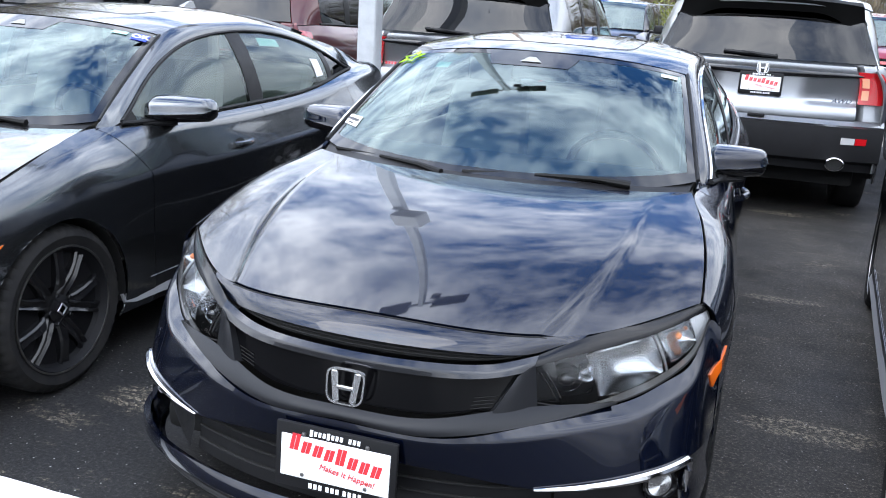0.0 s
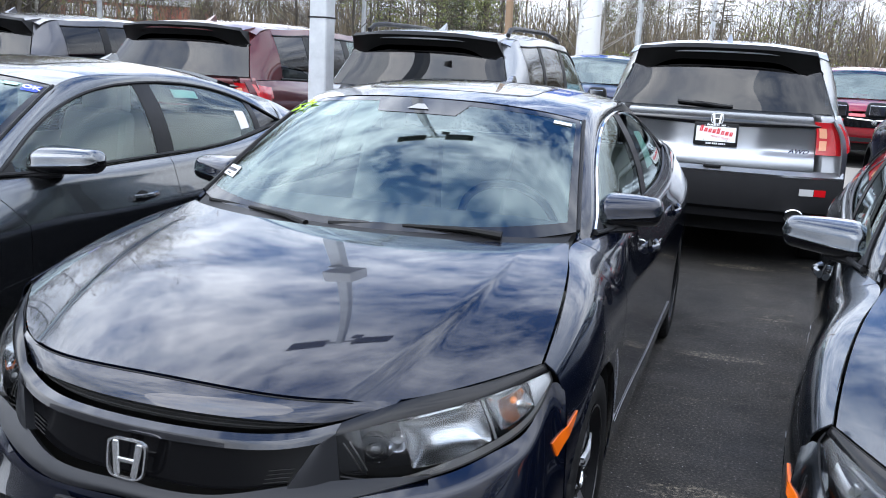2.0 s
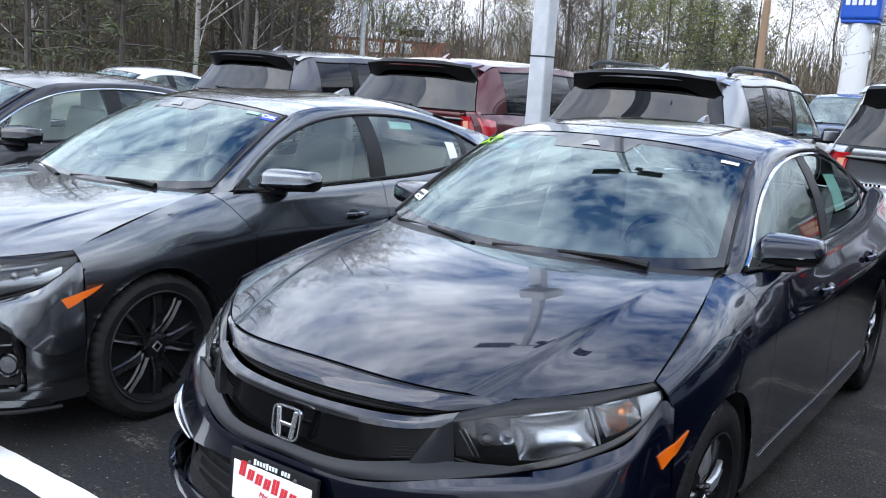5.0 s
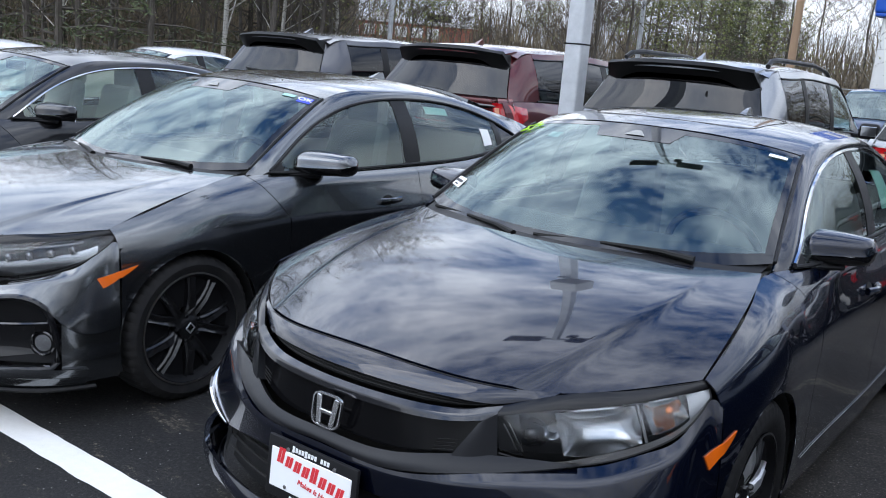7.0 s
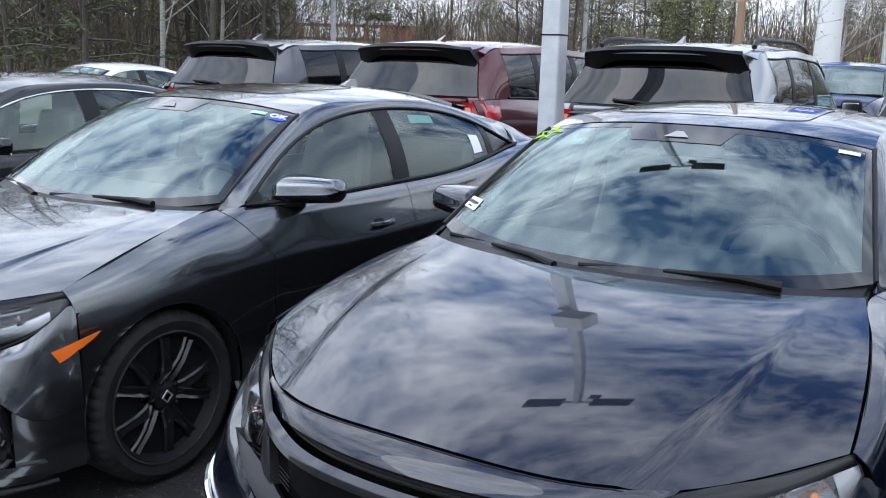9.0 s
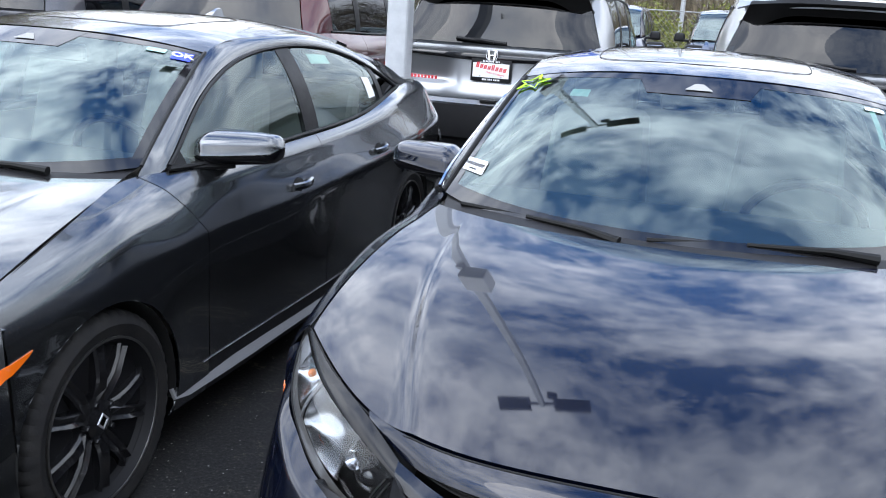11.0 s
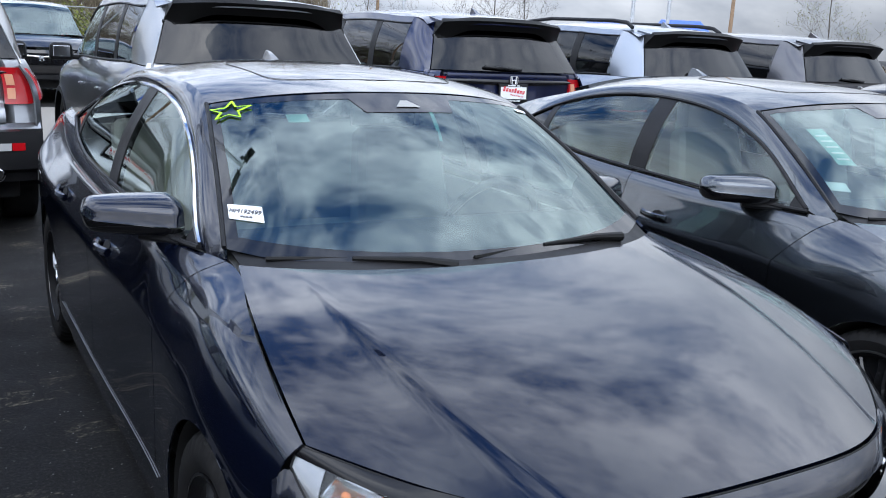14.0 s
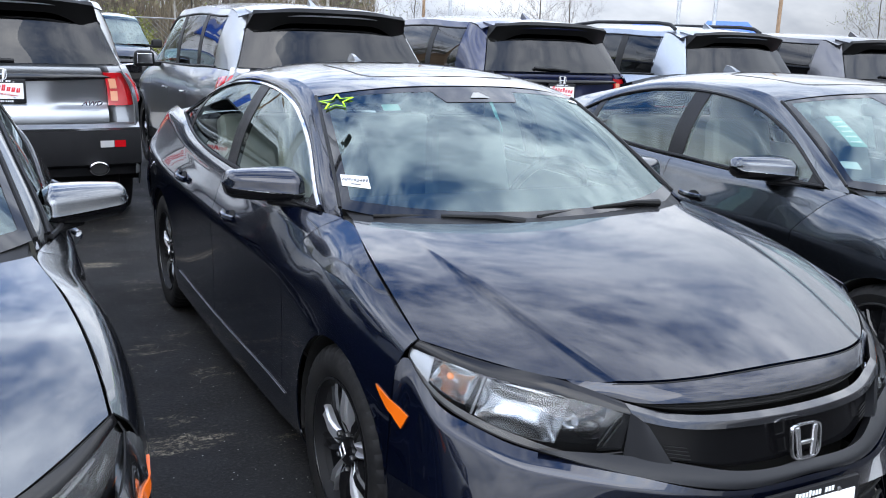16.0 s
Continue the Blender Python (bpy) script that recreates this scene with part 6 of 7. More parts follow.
# ---- front row ----
hero, ws_at, hero_glass = compact(pose(0, 0, 0), "navy blue compact sedan, glossy, with a dealer plate on its nose", NAVY, "sedan", "spoke", True, "bulb", seat=SEAT_MID)
grey_hatch, _, _ = compact(pose(-2.36, -0.19, 0), "polished grey compact hatchback with black wheels parked beside the sedan", GREY, "hatch", "black", False, "led", seat=SEAT_MID, nose="black", name="hatchback")
slate_hatch, _, _ = compact(pose(2.195, -0.17, 0, 0, 0, -5), "slate grey compact hatchback with black wheels parked beside the sedan", SLATE, "hatch", "black", False, "led", seat=SEAT_MID, nose="black", name="hatchback")
compact(pose(-4.85, -0.1, 0), "black compact sedan with a chrome window line in the front row", BLACK, "sedan", "spoke", True, detail=0)
compact(pose(-7.35, 0.1, 0), "white compact sedan in the front row", WHITE, "sedan", "spoke", True, detail=0)
compact(pose(-9.85, 0.0, 0), "dark compact sedan far along the front row", BLACK, "sedan", "spoke", True, detail=0)
compact(pose(4.95, 0.05, 0), "dark compact sedan in the front row", BLACK, "sedan", "spoke", True, detail=0)

# ---- second row, tails towards the first ----
utility(pose(-1.60, 5.66, 0), "silver utility car with roof bars, parked tail-on", SILVER, True, "red")
utility(pose(0.93, 5.60, 0), "silver utility car with a dealer plate, parked tail-on", SILVER, False, "chrome")
utility(pose(-4.15, 5.75, 0), "maroon utility car parked tail-on beyond the grey hatchback", RED)
utility(pose(-6.75, 5.75, 0), "dark grey utility car parked tail-on", GUNMETAL)
utility(pose(3.48, 6.1, 0), "deep blue utility car parked tail-on", BLUE_SUV)
utility(pose(6.05, 6.1, 0), "pale silver utility car with roof bars, parked tail-on", SILVER_COOL, True, detail=0)
utility(pose(8.6, 6.1, 0), "dark grey utility car parked tail-on", GUNMETAL, detail=0)

# ---- sedans farther along the second row ----
compact(pose(-9.4, 6.3, 0), "dark compact sedan with a chrome window line, second row", BLACK, "sedan", "spoke", True, detail=0, group="sedans in the second row")
compact(pose(-11.9, 6.0, 0), "white compact sedan in the second row", WHITE, "sedan", "spoke", True, detail=0, group="sedans in the second row")
compact(pose(-14.6, 8.0, 0), "dark compact sedan far along the second row", GUNMETAL, "sedan", "spoke", False, detail=0, group="sedans in the second row")
compact(pose(-12.4, 0.6, 0), "white compact sedan far along the front row", WHITE, "sedan", "spoke", True, detail=0)

# ---- poles ----


def light_pole(x, y, height, width=0.17, arms=2, label="tall square grey light pole with two lamp heads", box_at=None):
    ob = thing("light_pole", pose(x, y, 0), label, "light pole", "light poles of the lot")
    shaft = part("shaft", box((width, width, height), (0, 0, height / 2), width * 0.16, 3, taper=0.72), GALV, ob)
    part("base_plate", box((0.40, 0.40, 0.03), (0, 0, 0.015), 0.008), GALV, ob)
    part("joint_band", box((width * 1.0, width * 1.0, 0.012), (0, 0, 1.78), 0.003), BUMPER_BLACK, ob)
    turn = Matrix.Rotation(radians(10), 4, "Z")
    for s in ((-1, 1) if arms == 2 else (1,)):
        bm = box((0.26, 0.07, 0.05), (s * 0.16, 0, height - 0.04), 0.015)
        bm.transform(turn)
        arm = part("arm", bm, GALV, ob)
        bm = box((0.74, 0.33, 0.05), (s * 0.62, 0, height - 0.03), 0.02, 3)
        bm.transform(turn)
        head_ = part("lamp_head", bm, MATTE, arm)
        bm = box((0.62, 0.27, 0.012), (s * 0.62, 0, height - 0.068), 0.004, 1)
        bm.transform(turn)
        part("lamp_window", bm, LAMP_DARK, head_)
    part("light_sensor", box((0.20, 0.16, 0.10), (0.20, 0.26, height - 0.06), 0.015), MATTE, ob)
    if box_at:
        unit = part("camera_box", box((0.34, 0.42, 0.40), (0.16, -0.24, box_at), 0.03, 3), POLE_WHITE, ob, "pale equipment box with a bracket")
        part("bracket", box((0.10, 0.30, 0.06), (0, -0.05, box_at - 0.24), 0.01), GALV, unit)
    return ob


light_pole(-2.18, 5.15, 8.3, box_at=3.95)


def round_pole(name, x, y, r, height, mat_, label, category, lean=0.0):
    ob = thing(name, pose(x, y, 0, 0, lean, 0), label, category)
    part("shaft", spun([(0, r), (height * 0.5, r * 0.88), (height, r * 0.75)], 20, "z"), mat_, ob)
    return ob


pylon = round_pole("sign_pylon", -7.36, 44.8, 0.66, 6.2, POLE_WHITE, "thick white sign pylon with a tall blue board on top", "sign")
board = part("board", box((1.75, 1.2, 4.6), (0, 0, 7.75), 0.22, 4), SIGN_BLUE, pylon, "blue sign board")
part("board_foot", box((1.62, 1.1, 0.16), (0, 0, 5.42), 0.06, 3), SIGN_BLUE, board)
for k in range(5):
    part("mark_bar", box((0.20, 0.05, 0.34), (-0.56 + 0.28 * k, -0.61, 6.3), 0.02, 1), POLE_WHITE, board)
part("mark_block", box((1.1, 0.05, 1.0), (0, -0.61, 7.4), 0.2, 3), POLE_WHITE, board)
for az, dist, r, h in ((-40.0, 34, 0.10, 10), (-23.7, 36, 0.10, 10), (-6.0, 38, 0.13, 11), (-1.8, 46, 0.12, 11), (26.5, 50, 0.10, 9), (41.0, 55, 0.13, 12), (43.2, 58, 0.13, 12)):
    px, py = dist * math.sin(radians(az)), dist * math.cos(radians(az))
    p = round_pole("lamp_post", px, py, r, h, GALV, "slim grey lamp post far across the lot", "lamp post")
    part("lamp_head", box((0.9, 0.35, 0.12), (0.4, 0, h), 0.03), GALV, p)
for x, y, h in ((-7.19, 28.85, 10.5), (45.0, 42.0, 10), (31.0, 66, 10)):
    p = round_pole("utility_pole", x, y, 0.135, h, POLE_WOOD, "brown timber utility pole", "utility pole")
    part("cross_arm", box((2.2, 0.1, 0.12), (0, 0, h - 0.6), 0.02), POLE_WOOD, p)
    for dx in (-0.9, 0.9):
        part("insulator", spun([(0, 0.04), (0.12, 0.05), (0.16, 0.02)], 10, "z", (dx, 0, h - 0.54)), GALV, p)
for k, (a, b) in enumerate((((-7.19, 28.85, 9.9), (60, 60, 10.5)), ((-7.19, 28.85, 9.7), (60, 62, 9.0)), ((-7.19, 28.85, 9.5), (-70, 40, 9.3)))):
    a, b = Vector(a), Vector(b)
    pts = [a.lerp(b, q / 24) - Vector((0, 0, 1.2 * math.sin(math.pi * q / 24))) for q in range(25)]
    w_ = new("overhead_cable", mesh_of(tube(pts, 0.022, 5), "overhead_cable"))
    w_.data.materials.append(GAP)
    tagged(w_, "black overhead cable strung between timber poles", "cable", "overhead cables")

# ---- far building ----
hall = thing("brick_building", pose(-62, 66, 0, 0, 0, 35), "long low building with a red brick band and pale walls", "building")
part("wall", box((30, 12, 3.4), (0, 0, 1.7), 0.05), CONCRETE, hall)
part("brick_band", box((30.1, 12.1, 1.5), (0, 0, 4.15), 0.05), BRICK_FAR, hall)
part("roof", box((30.4, 12.4, 0.35), (0, 0, 5.08), 0.05), POLE_WHITE, hall)
for k in range(5):
    part("roof_unit", box((2.4, 2.4, 1.0), (-11 + 5.2 * k, 0, 5.7), 0.05), CONCRETE if k % 2 else MATTE, hall)
for k in range(6):
    part("sign_block", box((1.1, 0.08, 0.95), (2.0 + 1.5 * k, -6.09, 4.15), 0.02), POLE_WHITE, hall)
for k in range(9):
    w_ = part("window", box((1.7, 0.12, 1.3), (-12 + 3 * k, -6.02, 1.9), 0.02), GLASS_DARK, hall)
    part("window_frame", box((1.9, 0.06, 0.10), (-12 + 3 * k, -6.03, 1.18), 0.01), POLE_WHITE, w_)

barn = thing("blue_roofed_building", pose(52, 58, 0, 0, 0, -40), "low pale building with bright blue gable roofs", "building")
part("wall", box((12, 6, 2.4), (0, 0, 1.2), 0.05), CONCRETE, barn)
for k in (-1, 1):
    roof = bmesh.new()
    q = [roof.verts.new(v) for v in ((k * 3 - 2.6, -3.3, 2.4), (k * 3 + 2.6, -3.3, 2.4), (k * 3 + 2.6, 3.3, 2.4), (k * 3 - 2.6, 3.3, 2.4), (k * 3 - 1.6, 0, 3.6 + 0.2 * k), (k * 3 + 1.6, 0, 3.6 + 0.2 * k))]
    for idx in ((0, 1, 5, 4), (2, 3, 4, 5), (1, 2, 5), (3, 0, 4)):
        roof.faces.new([q[n] for n in idx])
    bmesh.ops.recalc_face_normals(roof, faces=roof.faces[:])
    part("roof", roof, SIGN_BLUE, barn)

# ---- third row, noses towards the lot ----
for x, mat_, lab in ((-4.7, GUNMETAL, "dark utility car far behind, nose-on"), (-2.1, BLUE_SUV, "dark blue utility car far behind, nose-on"), (0.5, BLACK, "dark utility car far behind, nose-on"), (3.15, RED_BRIGHT, "red utility car far behind, nose-on"), (8.4, WHITE, "white utility car far behind, nose-on"), (13.6, GUNMETAL, "grey utility car far behind, nose-on")):
    utility(pose(x, 16.0 + 4.8, 0, 0, 0, 180), lab, mat_, detail=0, group="cars far behind", plated=False)

# ---- trees ----


def branch(bm, p, d, length, r, depth, rng, twigs):
    n = 3
    pts, rad = [p.copy()], [r]
    for q in range(n):
        d = (d + Vector((rng.uniform(-1, 1), rng.uniform(-1, 1), rng.uniform(-0.3, 0.6))) * 0.26).normalized()
        p = p + d * length / n
        pts.append(p.copy())
        rad.append(r * (1 - 0.70 * (q + 1) / n))
    tube(pts, rad, 4 if depth > 2 else 3, bm=bm if depth > 1 else twigs, cap=False)
    if depth == 0:
        return [p]
    tips = []
    for q in range(rng.randint(3, 4) + (1 if depth < 3 else 0)):
        k = rng.randint(1, n)
        side = Vector((rng.uniform(-1, 1), rng.uniform(-1, 1), rng.uniform(-0.1, 0.9))).normalized()
        tips += branch(bm, pts[k], (d * 0.55 + side).normalized(), length * rng.uniform(0.42, 0.68), max(rad[k] * 0.55, 0.008), depth - 1, rng, twigs)
    return tips + [p]


def joined(verts, faces, name):
    me = bpy.data.meshes.new(name)
    me.from_pydata(verts, [], faces)
    return me


def bare_tree(seed, height, leafy, bark, label):
    rng = random.Random(seed)
    ob = thing("tree", pose(0, 0, -50), label, "tree", "trees behind the lot")
    bm, twigs = bmesh.new(), bmesh.new()
    pts = [Vector((0, 0, 0))]
    for q in range(7):
        pts.append(pts[-1] + Vector((rng.uniform(-0.12, 0.12), rng.uniform(-0.12, 0.12), height * 0.9 / 7)))
    r0 = height * 0.0068
    tube(pts, [r0 * (1 - 0.75 * q / 7) for q in range(8)], 8, bm=bm, cap=False)
    tips = []
    for q in range(13):
        k = rng.uniform(0.07, 1.0)
        i = min(6, int(k * 7))
        p = pts[i].lerp(pts[i + 1], k * 7 - i)
        a = rng.uniform(0, 6.28)
        d = Vector((math.cos(a), math.sin(a), rng.uniform(0.35, 1.1))).normalized()
        tips += branch(bm, p, d, height * (0.40 - 0.22 * k) * rng.uniform(0.8, 1.2), r0 * 0.27 * (1.1 - 0.7 * k), 3, rng, twigs)
    part("trunk", bm, bark, ob)
    tw = mesh_of(twigs, "crown")
    part("crown", tw, TWIG, ob)
    if leafy:
        vs, fs = [], []
        for p in tips:
            for q in range(leafy):
                c = p + Vector((rng.gauss(0, 0.22), rng.gauss(0, 0.22), rng.gauss(0, 0.2)))
                a = Vector((rng.uniform(-1, 1), rng.uniform(-1, 1), rng.uniform(-1, 1))).normalized()
                b = a.orthogonal().normalized()
                e = a.cross(b)
                i, s = len(vs), rng.uniform(0.03, 0.065)
                vs += [c - b * s, c - e * s * 0.6, c + b * s, c + e * s * 0.6]
                fs.append((i, i + 1, i + 2, i + 3))
        part("leaves", joined(vs, fs, "leaves"), BUDS, ob)
    return ob


def pine_tree(seed, height):
    rng = random.Random(seed)
    ob = thing("pine_tree", pose(0, 0, -50), "dark green pine among bare trees", "tree", "pines behind the lot")
    part("trunk", tube([(0, 0, 0), (0.1, 0, height * 0.5), (0, 0.1, height)], [height * 0.011, height * 0.007, 0.02], 8), BARK, ob)
    vs, fs = [], []
    limbs = bmesh.new()
    for q in range(64):
        k = 0.03 + 0.95 * q / 64
        a = rng.uniform(0, 6.28)
        ln = height * 0.22 * (1.08 - k) ** 0.8 * rng.uniform(0.65, 1.15)
        p0 = Vector((0, 0, height * k))
        p1 = p0 + Vector((math.cos(a) * ln, math.sin(a) * ln, ln * rng.uniform(-0.25, 0.18)))
        tube([p0, p0.lerp(p1, 0.5) + Vector((0, 0, ln * 0.05)), p1], [0.05, 0.035, 0.012], 3, bm=limbs, cap=False)
        for j in range(int(14 + ln * 16)):
            t = rng.uniform(0.22, 1.05)
            c = p0.lerp(p1, t) + Vector((rng.gauss(0, 0.16), rng.gauss(0, 0.16), rng.gauss(0.0, 0.10)))
            d = Vector((rng.uniform(-1, 1), rng.uniform(-1, 1), rng.uniform(-0.4, 0.8))).normalized()
            e = d.orthogonal().normalized()
            i, s = len(vs), rng.uniform(0.12, 0.26)
            vs += [c - e * 0.03, c + e * 0.03, c + d * s]
            fs.append((i, i + 1, i + 2))
    part("branchwork", limbs, BARK, ob)
    part("needles", joined(vs, fs, "needles"), NEEDLES, ob)
    return ob


kinds = [bare_tree(3, 13, 0, BARK, "bare grey-brown tree in early spring"), bare_tree(5, 15, 0, BARK, "bare tall tree in early spring"), bare_tree(8, 12, 2, BARK, "tree with thin yellow-green spring buds"),
         bare_tree(11, 9, 9, BARK, "small tree with yellow-green spring leaves"), bare_tree(14, 14, 0, BIRCH, "slim birch with pale bark"), pine_tree(21, 15), pine_tree(24, 11), bare_tree(31, 5.5, 0, BARK, "thin bare sapling at the wood's edge"), bare_tree(33, 6.5, 1, BARK, "thin budding sapling at the wood's edge")]
rng = random.Random(77)
spots = []
for q in range(44):      # dense wood to the west
    az, d = rng.uniform(-66, -41), rng.uniform(30, 52)
    spots.append((az, d, rng.choice([0, 1, 5, 4, 1, 6, 0, 0, 2, 1]), rng.uniform(0.9, 1.25)))
for q in range(30):      # thinner belt behind the lot
    az, d = rng.uniform(-38, 2), rng.uniform(50, 78)
    spots.append((az, d, rng.choice([0, 1, 0, 2, 3, 2, 6, 4]), rng.uniform(0.75, 1.1)))
for q in range(14):
    az, d = rng.uniform(0, 21), rng.uniform(48, 70)
    spots.append((az, d, rng.choice([0, 1, 0, 2, 4]), rng.uniform(0.7, 1.0)))
for q in range(40):
    az, d = rng.uniform(-66, 20), rng.uniform(33, 48)
    spots.append((az, d, rng.choice([7, 7, 8]), rng.uniform(0.8, 1.2)))
spots += [(-25.5, 33, 0, 0.95), (-27.5, 40, 0, 0.9), (-18.5, 38, 6, 0.72), (-21.5, 42, 3, 0.95), (-11, 40, 3, 0.9), (31.5, 46, 0, 0.55), (33.5, 48, 0, 0.5), (51.5, 52, 2, 0.6), (24.0, 60, 0, 0.6), (-19.3, 33, 3, 0.85), (-16.6, 33.5, 6, 0.52), (-15.2, 34.5, 6, 0.46), (-14.2, 35, 0, 0.7), (-23.5, 34, 0, 0.8)]
for az, d, n, sc in spots:
    if abs(az + 10.0) < 4.0 and d < 50:      # open ground round the pylon
        continue
    if abs(az + 38.5) < 3.6 and n not in (7, 8, 3):      # gap before the brick building
        continue
    t = copy_thing(kinds[n], pose(d * math.sin(radians(az)), d * math.cos(radians(az)) - 1, 0, 0, 0, rng.uniform(0, 360)) @ Matrix.Scale(sc, 4))
for ob in kinds:
    for c in list(ob.children):
        bpy.data.objects.remove(c)
    bpy.data.objects.remove(ob)


def shrub(x, y, w, h, seed):
    r = random.Random(seed)
    ob = thing("shrub", pose(x, y, 0), "rounded yellow-green shrub at the lot's edge", "shrub", "shrubs at the lot's edge")
    stems = bmesh.new()
    vs, fs = [], []
    for q in range(16):
        a = r.uniform(0, 6.28)
        tube([(0, 0, 0), (math.cos(a) * w * 0.2, math.sin(a) * w * 0.2, h * 0.5), (math.cos(a) * w * 0.4, math.sin(a) * w * 0.4, h * 0.85)], [0.03, 0.02, 0.008], 4, bm=stems, cap=False)
    for q in range(4200):
        a, k = r.uniform(0, 6.28), r.uniform(0, 1) ** 0.4
        el = math.asin(r.uniform(0.0, 1))
        lump = 1 + 0.18 * math.sin(3 * a + seed) + 0.1 * math.sin(7 * a)
        c = Vector((math.cos(a) * math.cos(el) * w / 2 * k * lump, math.sin(a) * math.cos(el) * w / 2 * k * lump, 0.08 + math.sin(el) * h * k * (1 + 0.08 * math.sin(5 * a))))
        d = Vector((r.uniform(-1, 1), r.uniform(-1, 1), r.uniform(-1, 1))).normalized()
        e = d.orthogonal().normalized()
        g = d.cross(e)
        i, s = len(vs), r.uniform(0.03, 0.07)
        vs += [c - e * s, c - g * s * 0.6, c + e * s, c + g * s * 0.6]
        fs.append((i, i + 1, i + 2, i + 3))
    part("stems", stems, BARK, ob)
    part("leaves", joined(vs, fs, "leaves"), SHRUB, ob)


for k, (x, y, w, h) in enumerate(((-3.9, 33.0, 3.4, 2.0), (-2.2, 34, 3.2, 2.1), (0.6, 33.5, 3.6, 2.2), (3.4, 34.5, 3.0, 2.0), (-16, 33, 3.4, 2.0))):
    shrub(x, y, w, h, 40 + k)

# undergrowth and verge
vs, fs = [], []
rg = random.Random(5)
for q in range(26000):
    az = radians(rg.uniform(-70, 24))
    d = rg.uniform(31, 62)
    hh = rg.uniform(0.15, 1.0) * (1.7 if rg.random() < 0.25 else 1) * (1.25 if az < radians(-40) else 0.8)
    x, y = d * math.sin(az), d * math.cos(az) + 3
    a = rg.uniform(0, 6.28)
    i = len(vs)
    vs += [(x - 0.05 * math.cos(a), y - 0.05 * math.sin(a), 0), (x + 0.05 * math.cos(a), y + 0.05 * math.sin(a), 0), (x + rg.gauss(0, 0.25), y + rg.gauss(0, 0.25), hh)]
    fs.append((i, i + 1, i + 2))
brush = new("undergrowth", joined(vs, fs, "undergrowth"))
brush.data.materials.append(LITTER)
tagged(brush, "dry brown undergrowth and grass below the trees", "undergrowth", kind="stuff")

# far woods, thin stems and twigs too far to tell apart
vs, fs = [], []
rg = random.Random(15)
for q in range(64000):
    west = rg.random() < 0.55
    az = radians(rg.uniform(-72, -38) if west else rg.uniform(-38, 22))
    d = rg.uniform(56, 74)
    base = rg.uniform(0, 9.0 if west else 4.6) * rg.random() ** 0.5
    hh = rg.uniform(0.8, 3.2)
    if q % 7 == 0:
        az, base, hh = radians(rg.uniform(22, 66)), rg.uniform(0, 0.8), rg.uniform(0.25, 0.6)
    if abs(az + radians(38.5)) < radians(3.8) and base + hh > 2.4 and q % 6:
        continue
    x, y = d * math.sin(az), d * math.cos(az)
    a = rg.uniform(0, 6.28)
    w = rg.uniform(0.015, 0.06)
    i = len(vs)
    vs += [(x - w * math.cos(a), y - w * math.sin(a), base), (x + w * math.cos(a), y + w * math.sin(a), base), (x + rg.gauss(0, 0.5), y + rg.gauss(0, 0.5), base + hh)]
    fs.append((i, i + 1, i + 2))
far = new("far_woods", joined(vs, fs, "far_woods"))
far.data.materials.append(FAR_TWIGS)
tagged(far, "grey-brown woods far behind the lot", "woods", kind="stuff")

# chain-link fence behind the far cars
fence = thing("fence", pose(0, 31.0, 0), "grey chain-link fence behind the far row of cars", "fence")
for q in range(22):
    part("post", spun([(0, 0.03), (1.85, 0.03), (1.9, 0.015)], 8, "z", (-31 + 2.6 * q, 0, 0)), WIRE, fence)
part("top_rail", tube([(-31, 0, 1.82), (24, 0, 1.82)], 0.022, 6), WIRE, fence)
mesh_wire = bmesh.new()
for q in range(330):
    x = -31 + q * 55 / 330
    for s in (-1, 1):
        a, b = Vector((x, 0, 0.03)), Vector((x + s * 1.78, 0.004 * s, 1.81))
        if -31 <= b.x <= 24:
            w = Vector((0.0035, 0, 0.0035))
            mesh_wire.faces.new([mesh_wire.verts.new(v) for v in (a - w, a + w, b + w, b - w)])
wire = part("wire_mesh", mesh_wire, WIRE, fence)
tagged(wire, kind="stuff")

# ---- stickers and papers on the glass ----


def decal(name, car, fn, u, v, material, label, lift=0.004, side=1):
    """A thin sheet that follows the glass; u and v are its ends on it."""
    mid = Vector(fn((u[0] + u[1]) / 2, (v[0] + v[1]) / 2))
    du, dv = Vector(fn(u[1], v[0])) - Vector(fn(u[0], v[0])), Vector(fn(u[0], v[1])) - Vector(fn(u[0], v[0]))
    n = du.cross(dv).normalized()
    if n.dot(mid - Vector((0, 2.35, 0.55))) < 0:
        n = -n
    return part(name, patch(lambda a, b: Vector(fn(u[0] + (u[1] - u[0]) * a, v[0] + (v[1] - v[0]) * b)) + n * lift, 8, 4, rim=0.0015, side=side), material, car, label), mid, n


def on_glass(fn, u, v, lift, du=0.01):
    """A frame on the glass with x along it and -y looking out."""
    p = Vector(fn(u, v))
    ex = (Vector(fn(u + du, v)) - Vector(fn(u - du, v))).normalized()
    ez = (Vector(fn(u, v + du)) - Vector(fn(u, v - du))).normalized()
    ey = ez.cross(ex).normalized()
    ez = ex.cross(ey)
    m = Matrix((ex, ey, ez)).transposed().to_4x4()
    return Matrix.Translation(p - ey * lift) @ m


hero_ws, lh_ws, rh_ws = ws_at, ws_at, ws_at
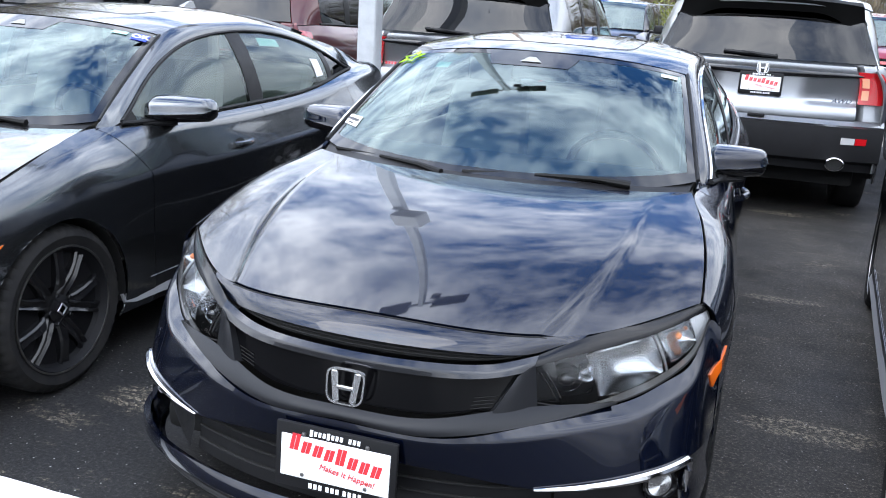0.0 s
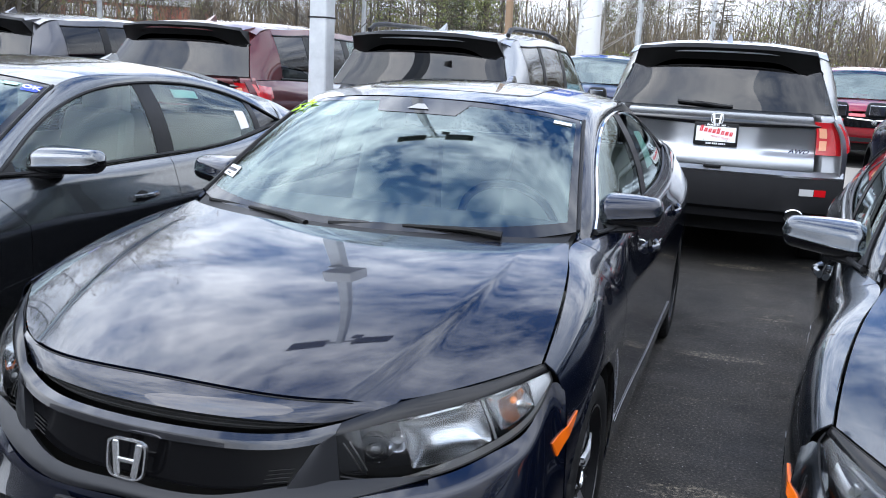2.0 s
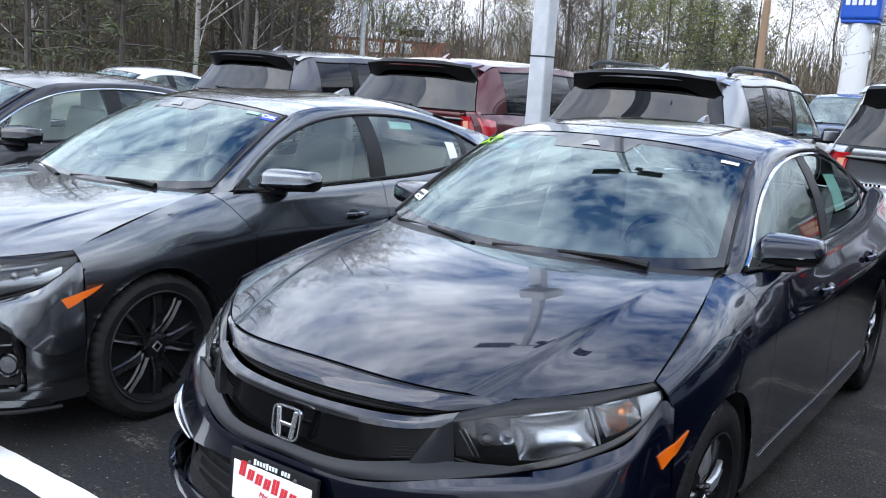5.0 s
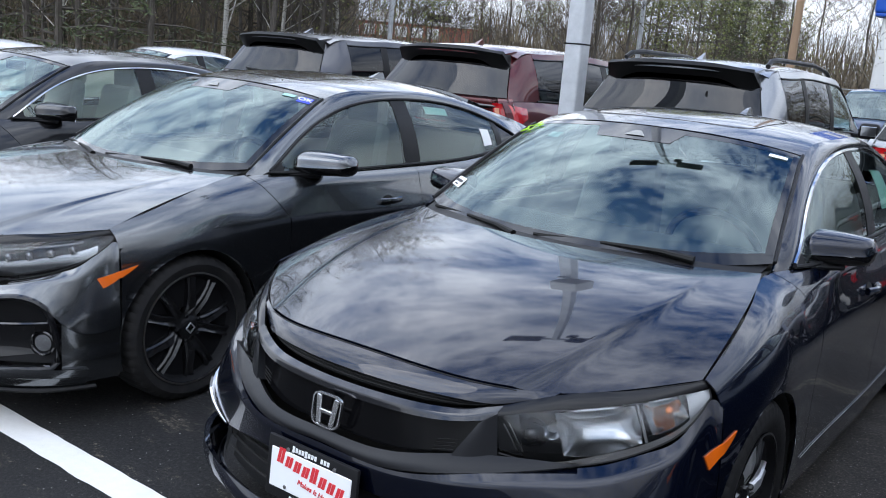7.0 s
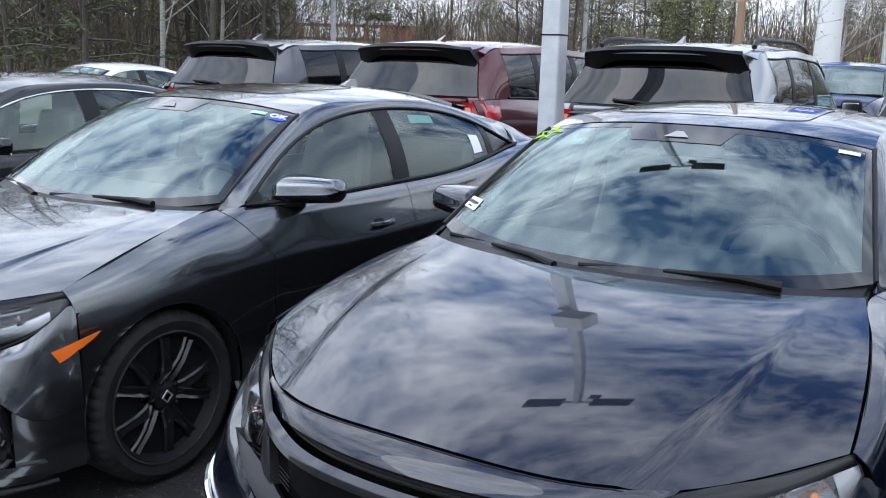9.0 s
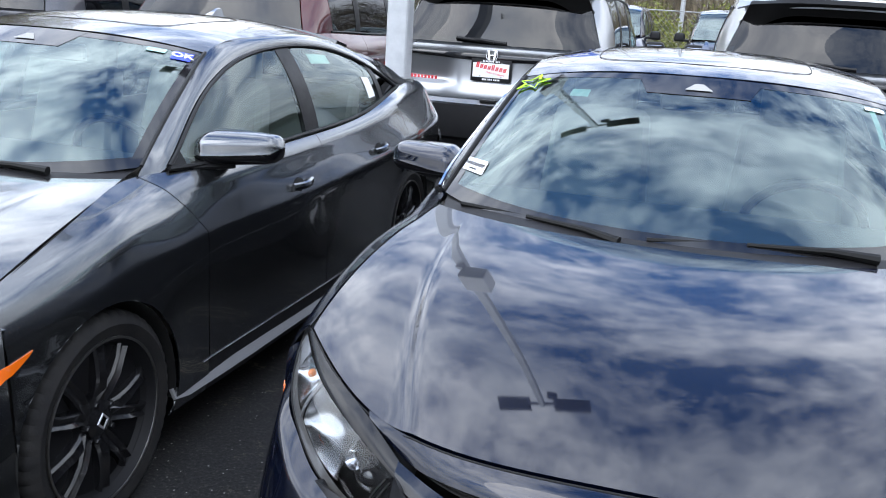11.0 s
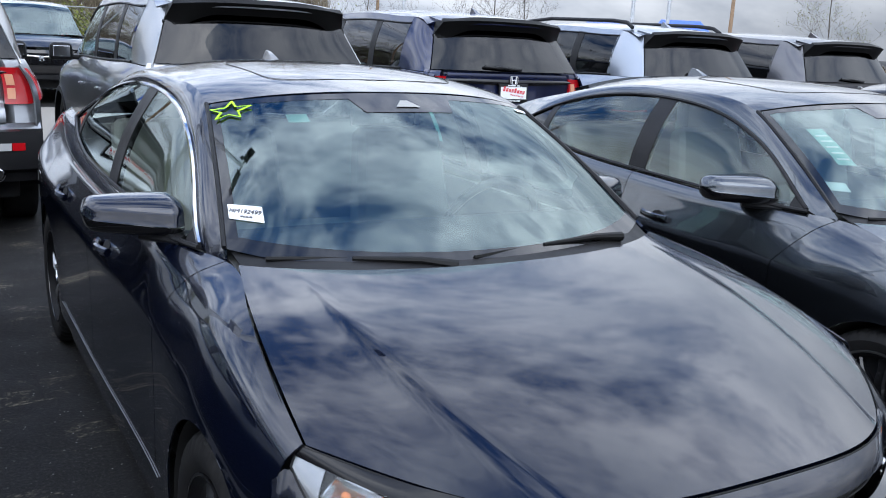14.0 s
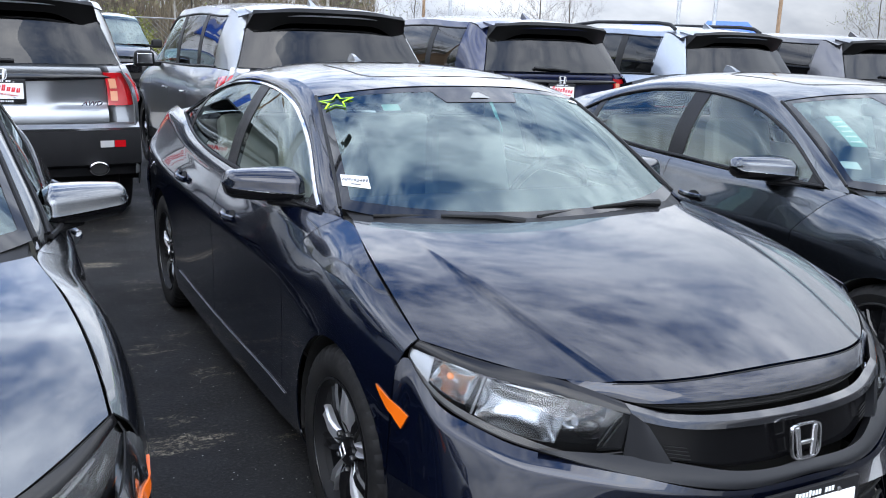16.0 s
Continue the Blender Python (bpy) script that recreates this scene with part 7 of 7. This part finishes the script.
# star drawn on the glass
pts = []
for q in range(10):
    a = math.pi / 2 + math.pi * q / 5
    r = 1.0 if q % 2 == 0 else 0.42
    pts.append((math.cos(a) * r, math.sin(a) * r))
pts = [pts[-1]] + pts + [pts[0]]
fr = on_glass(hero_ws, -0.885, 0.892, 0.005)
star = part("star_mark", tube([fr @ Vector((x * 0.066, 0, z * 0.055)) for x, z in pts[1:]], 0.0048, 6, flat=0.35), STAR, hero, "yellow-green star drawn on the windshield")
note, _, _ = decal("stock_label", hero, hero_ws, (-0.968, -0.840), (0.165, 0.245), PAPER, "white stock label inside the windshield")
letters("HM192499", 0.0205, on_glass(hero_ws, -0.904, 0.209, 0.0065), INK_GREY, note)
letters("HM192499", 0.008, on_glass(hero_ws, -0.904, 0.181, 0.0065), INK_GREY, note)
decal("white_label", hero, hero_ws, (0.80, 0.915), (0.885, 0.915), PAPER, "narrow white label at the top of the windshield")
decal("inspection_paper", hero, hero_ws, (-0.62, -0.52), (0.80, 0.86), PAPER_TEAL, "small pale teal paper on the windshield", lift=-0.01)
decal("window_paper", hero, lambda a, b: hero_glass(2.62 + 0.60 * a, b), (0.25, 0.62), (0.25, 0.75), PAPER_TEAL, "pale price paper in the rear side window", lift=-0.008)

ok_s, _, _ = decal("ok_sticker", grey_hatch, lh_ws, (0.845, 0.955), (0.862, 0.940), STICK_BLUE, "blue sticker with white lettering on the windshield")
letters("OK", 0.042, on_glass(lh_ws, 0.900, 0.900, 0.0065), PAPER, ok_s, bold=0.001, wide=1.25)
decal("pale_sticker", grey_hatch, lh_ws, (0.69, 0.80), (0.90, 0.935), PAPER_TEAL, "small pale blue sticker on the windshield")
decal("window_paper", grey_hatch, lambda a, b: hero_glass(2.62 + 0.72 * a, b), (0.80, 0.93), (0.18, 0.60), PAPER, "white paper in the rear side window")
decal("price_paper", grey_hatch, lambda a, b: hero_glass(2.62 + 0.72 * a, b), (0.12, 0.42), (0.80, 0.92), PAPER_TEAL, "pale price paper in the rear side window", lift=-0.01)

green, _, _ = decal("teal_label", slate_hatch, rh_ws, (-0.80, -0.70), (0.42, 0.76), PAPER_TEAL, "long pale teal label inside the windshield", lift=-0.008)
for q in range(5):
    decal("text_bar", green, rh_ws, (-0.785, -0.715), (0.46 + 0.055 * q, 0.475 + 0.055 * q), PAPER, "", lift=-0.006)
decal("stock_label", slate_hatch, rh_ws, (-0.955, -0.84), (0.20, 0.27), PAPER, "white stock label inside the windshield", lift=-0.008)

# crack in the asphalt before the cars
rc = random.Random(9)
for x0, y0, x1, y1 in ((-0.75, -0.45, -0.62, 0.35), (-3.4, -0.5, -2.2, -0.62)):
    pts = []
    for q in range(26):
        k = q / 25
        pts.append((x0 + (x1 - x0) * k + rc.gauss(0, 0.012), y0 + (y1 - y0) * k + rc.gauss(0, 0.012), 0.0015))
    c = new("pavement_crack", mesh_of(tube(pts, [0.002 + 0.004 * math.sin(math.pi * q / 25) for q in range(26)], 5, flat=0.3), "pavement_crack"))
    c.data.materials.append(GAP)
    tagged(c, "thin dark crack in the asphalt", "crack", kind="structure")

# blue cloth clipped to a car roof in the second row
flag = thing("pennant", pose(-9.92, 8.45, 1.30), "small blue cloth pennant clipped to a car roof", "pennant")
part("cloth", patch(lambda u, v: Vector((-0.02 + 0.34 * u, 0.03 * math.sin(5 * u + 2 * v), 0.06 + 0.13 * v * (1 - 0.55 * u) + 0.05 * (1 - u) + 0.012 * math.sin(7 * u))), 12, 6, rim=0.006), STICK_BLUE, flag)
part("clip", box((0.03, 0.03, 0.14), (-0.02, 0, 0.07), 0.006, 2), TRIM, flag)
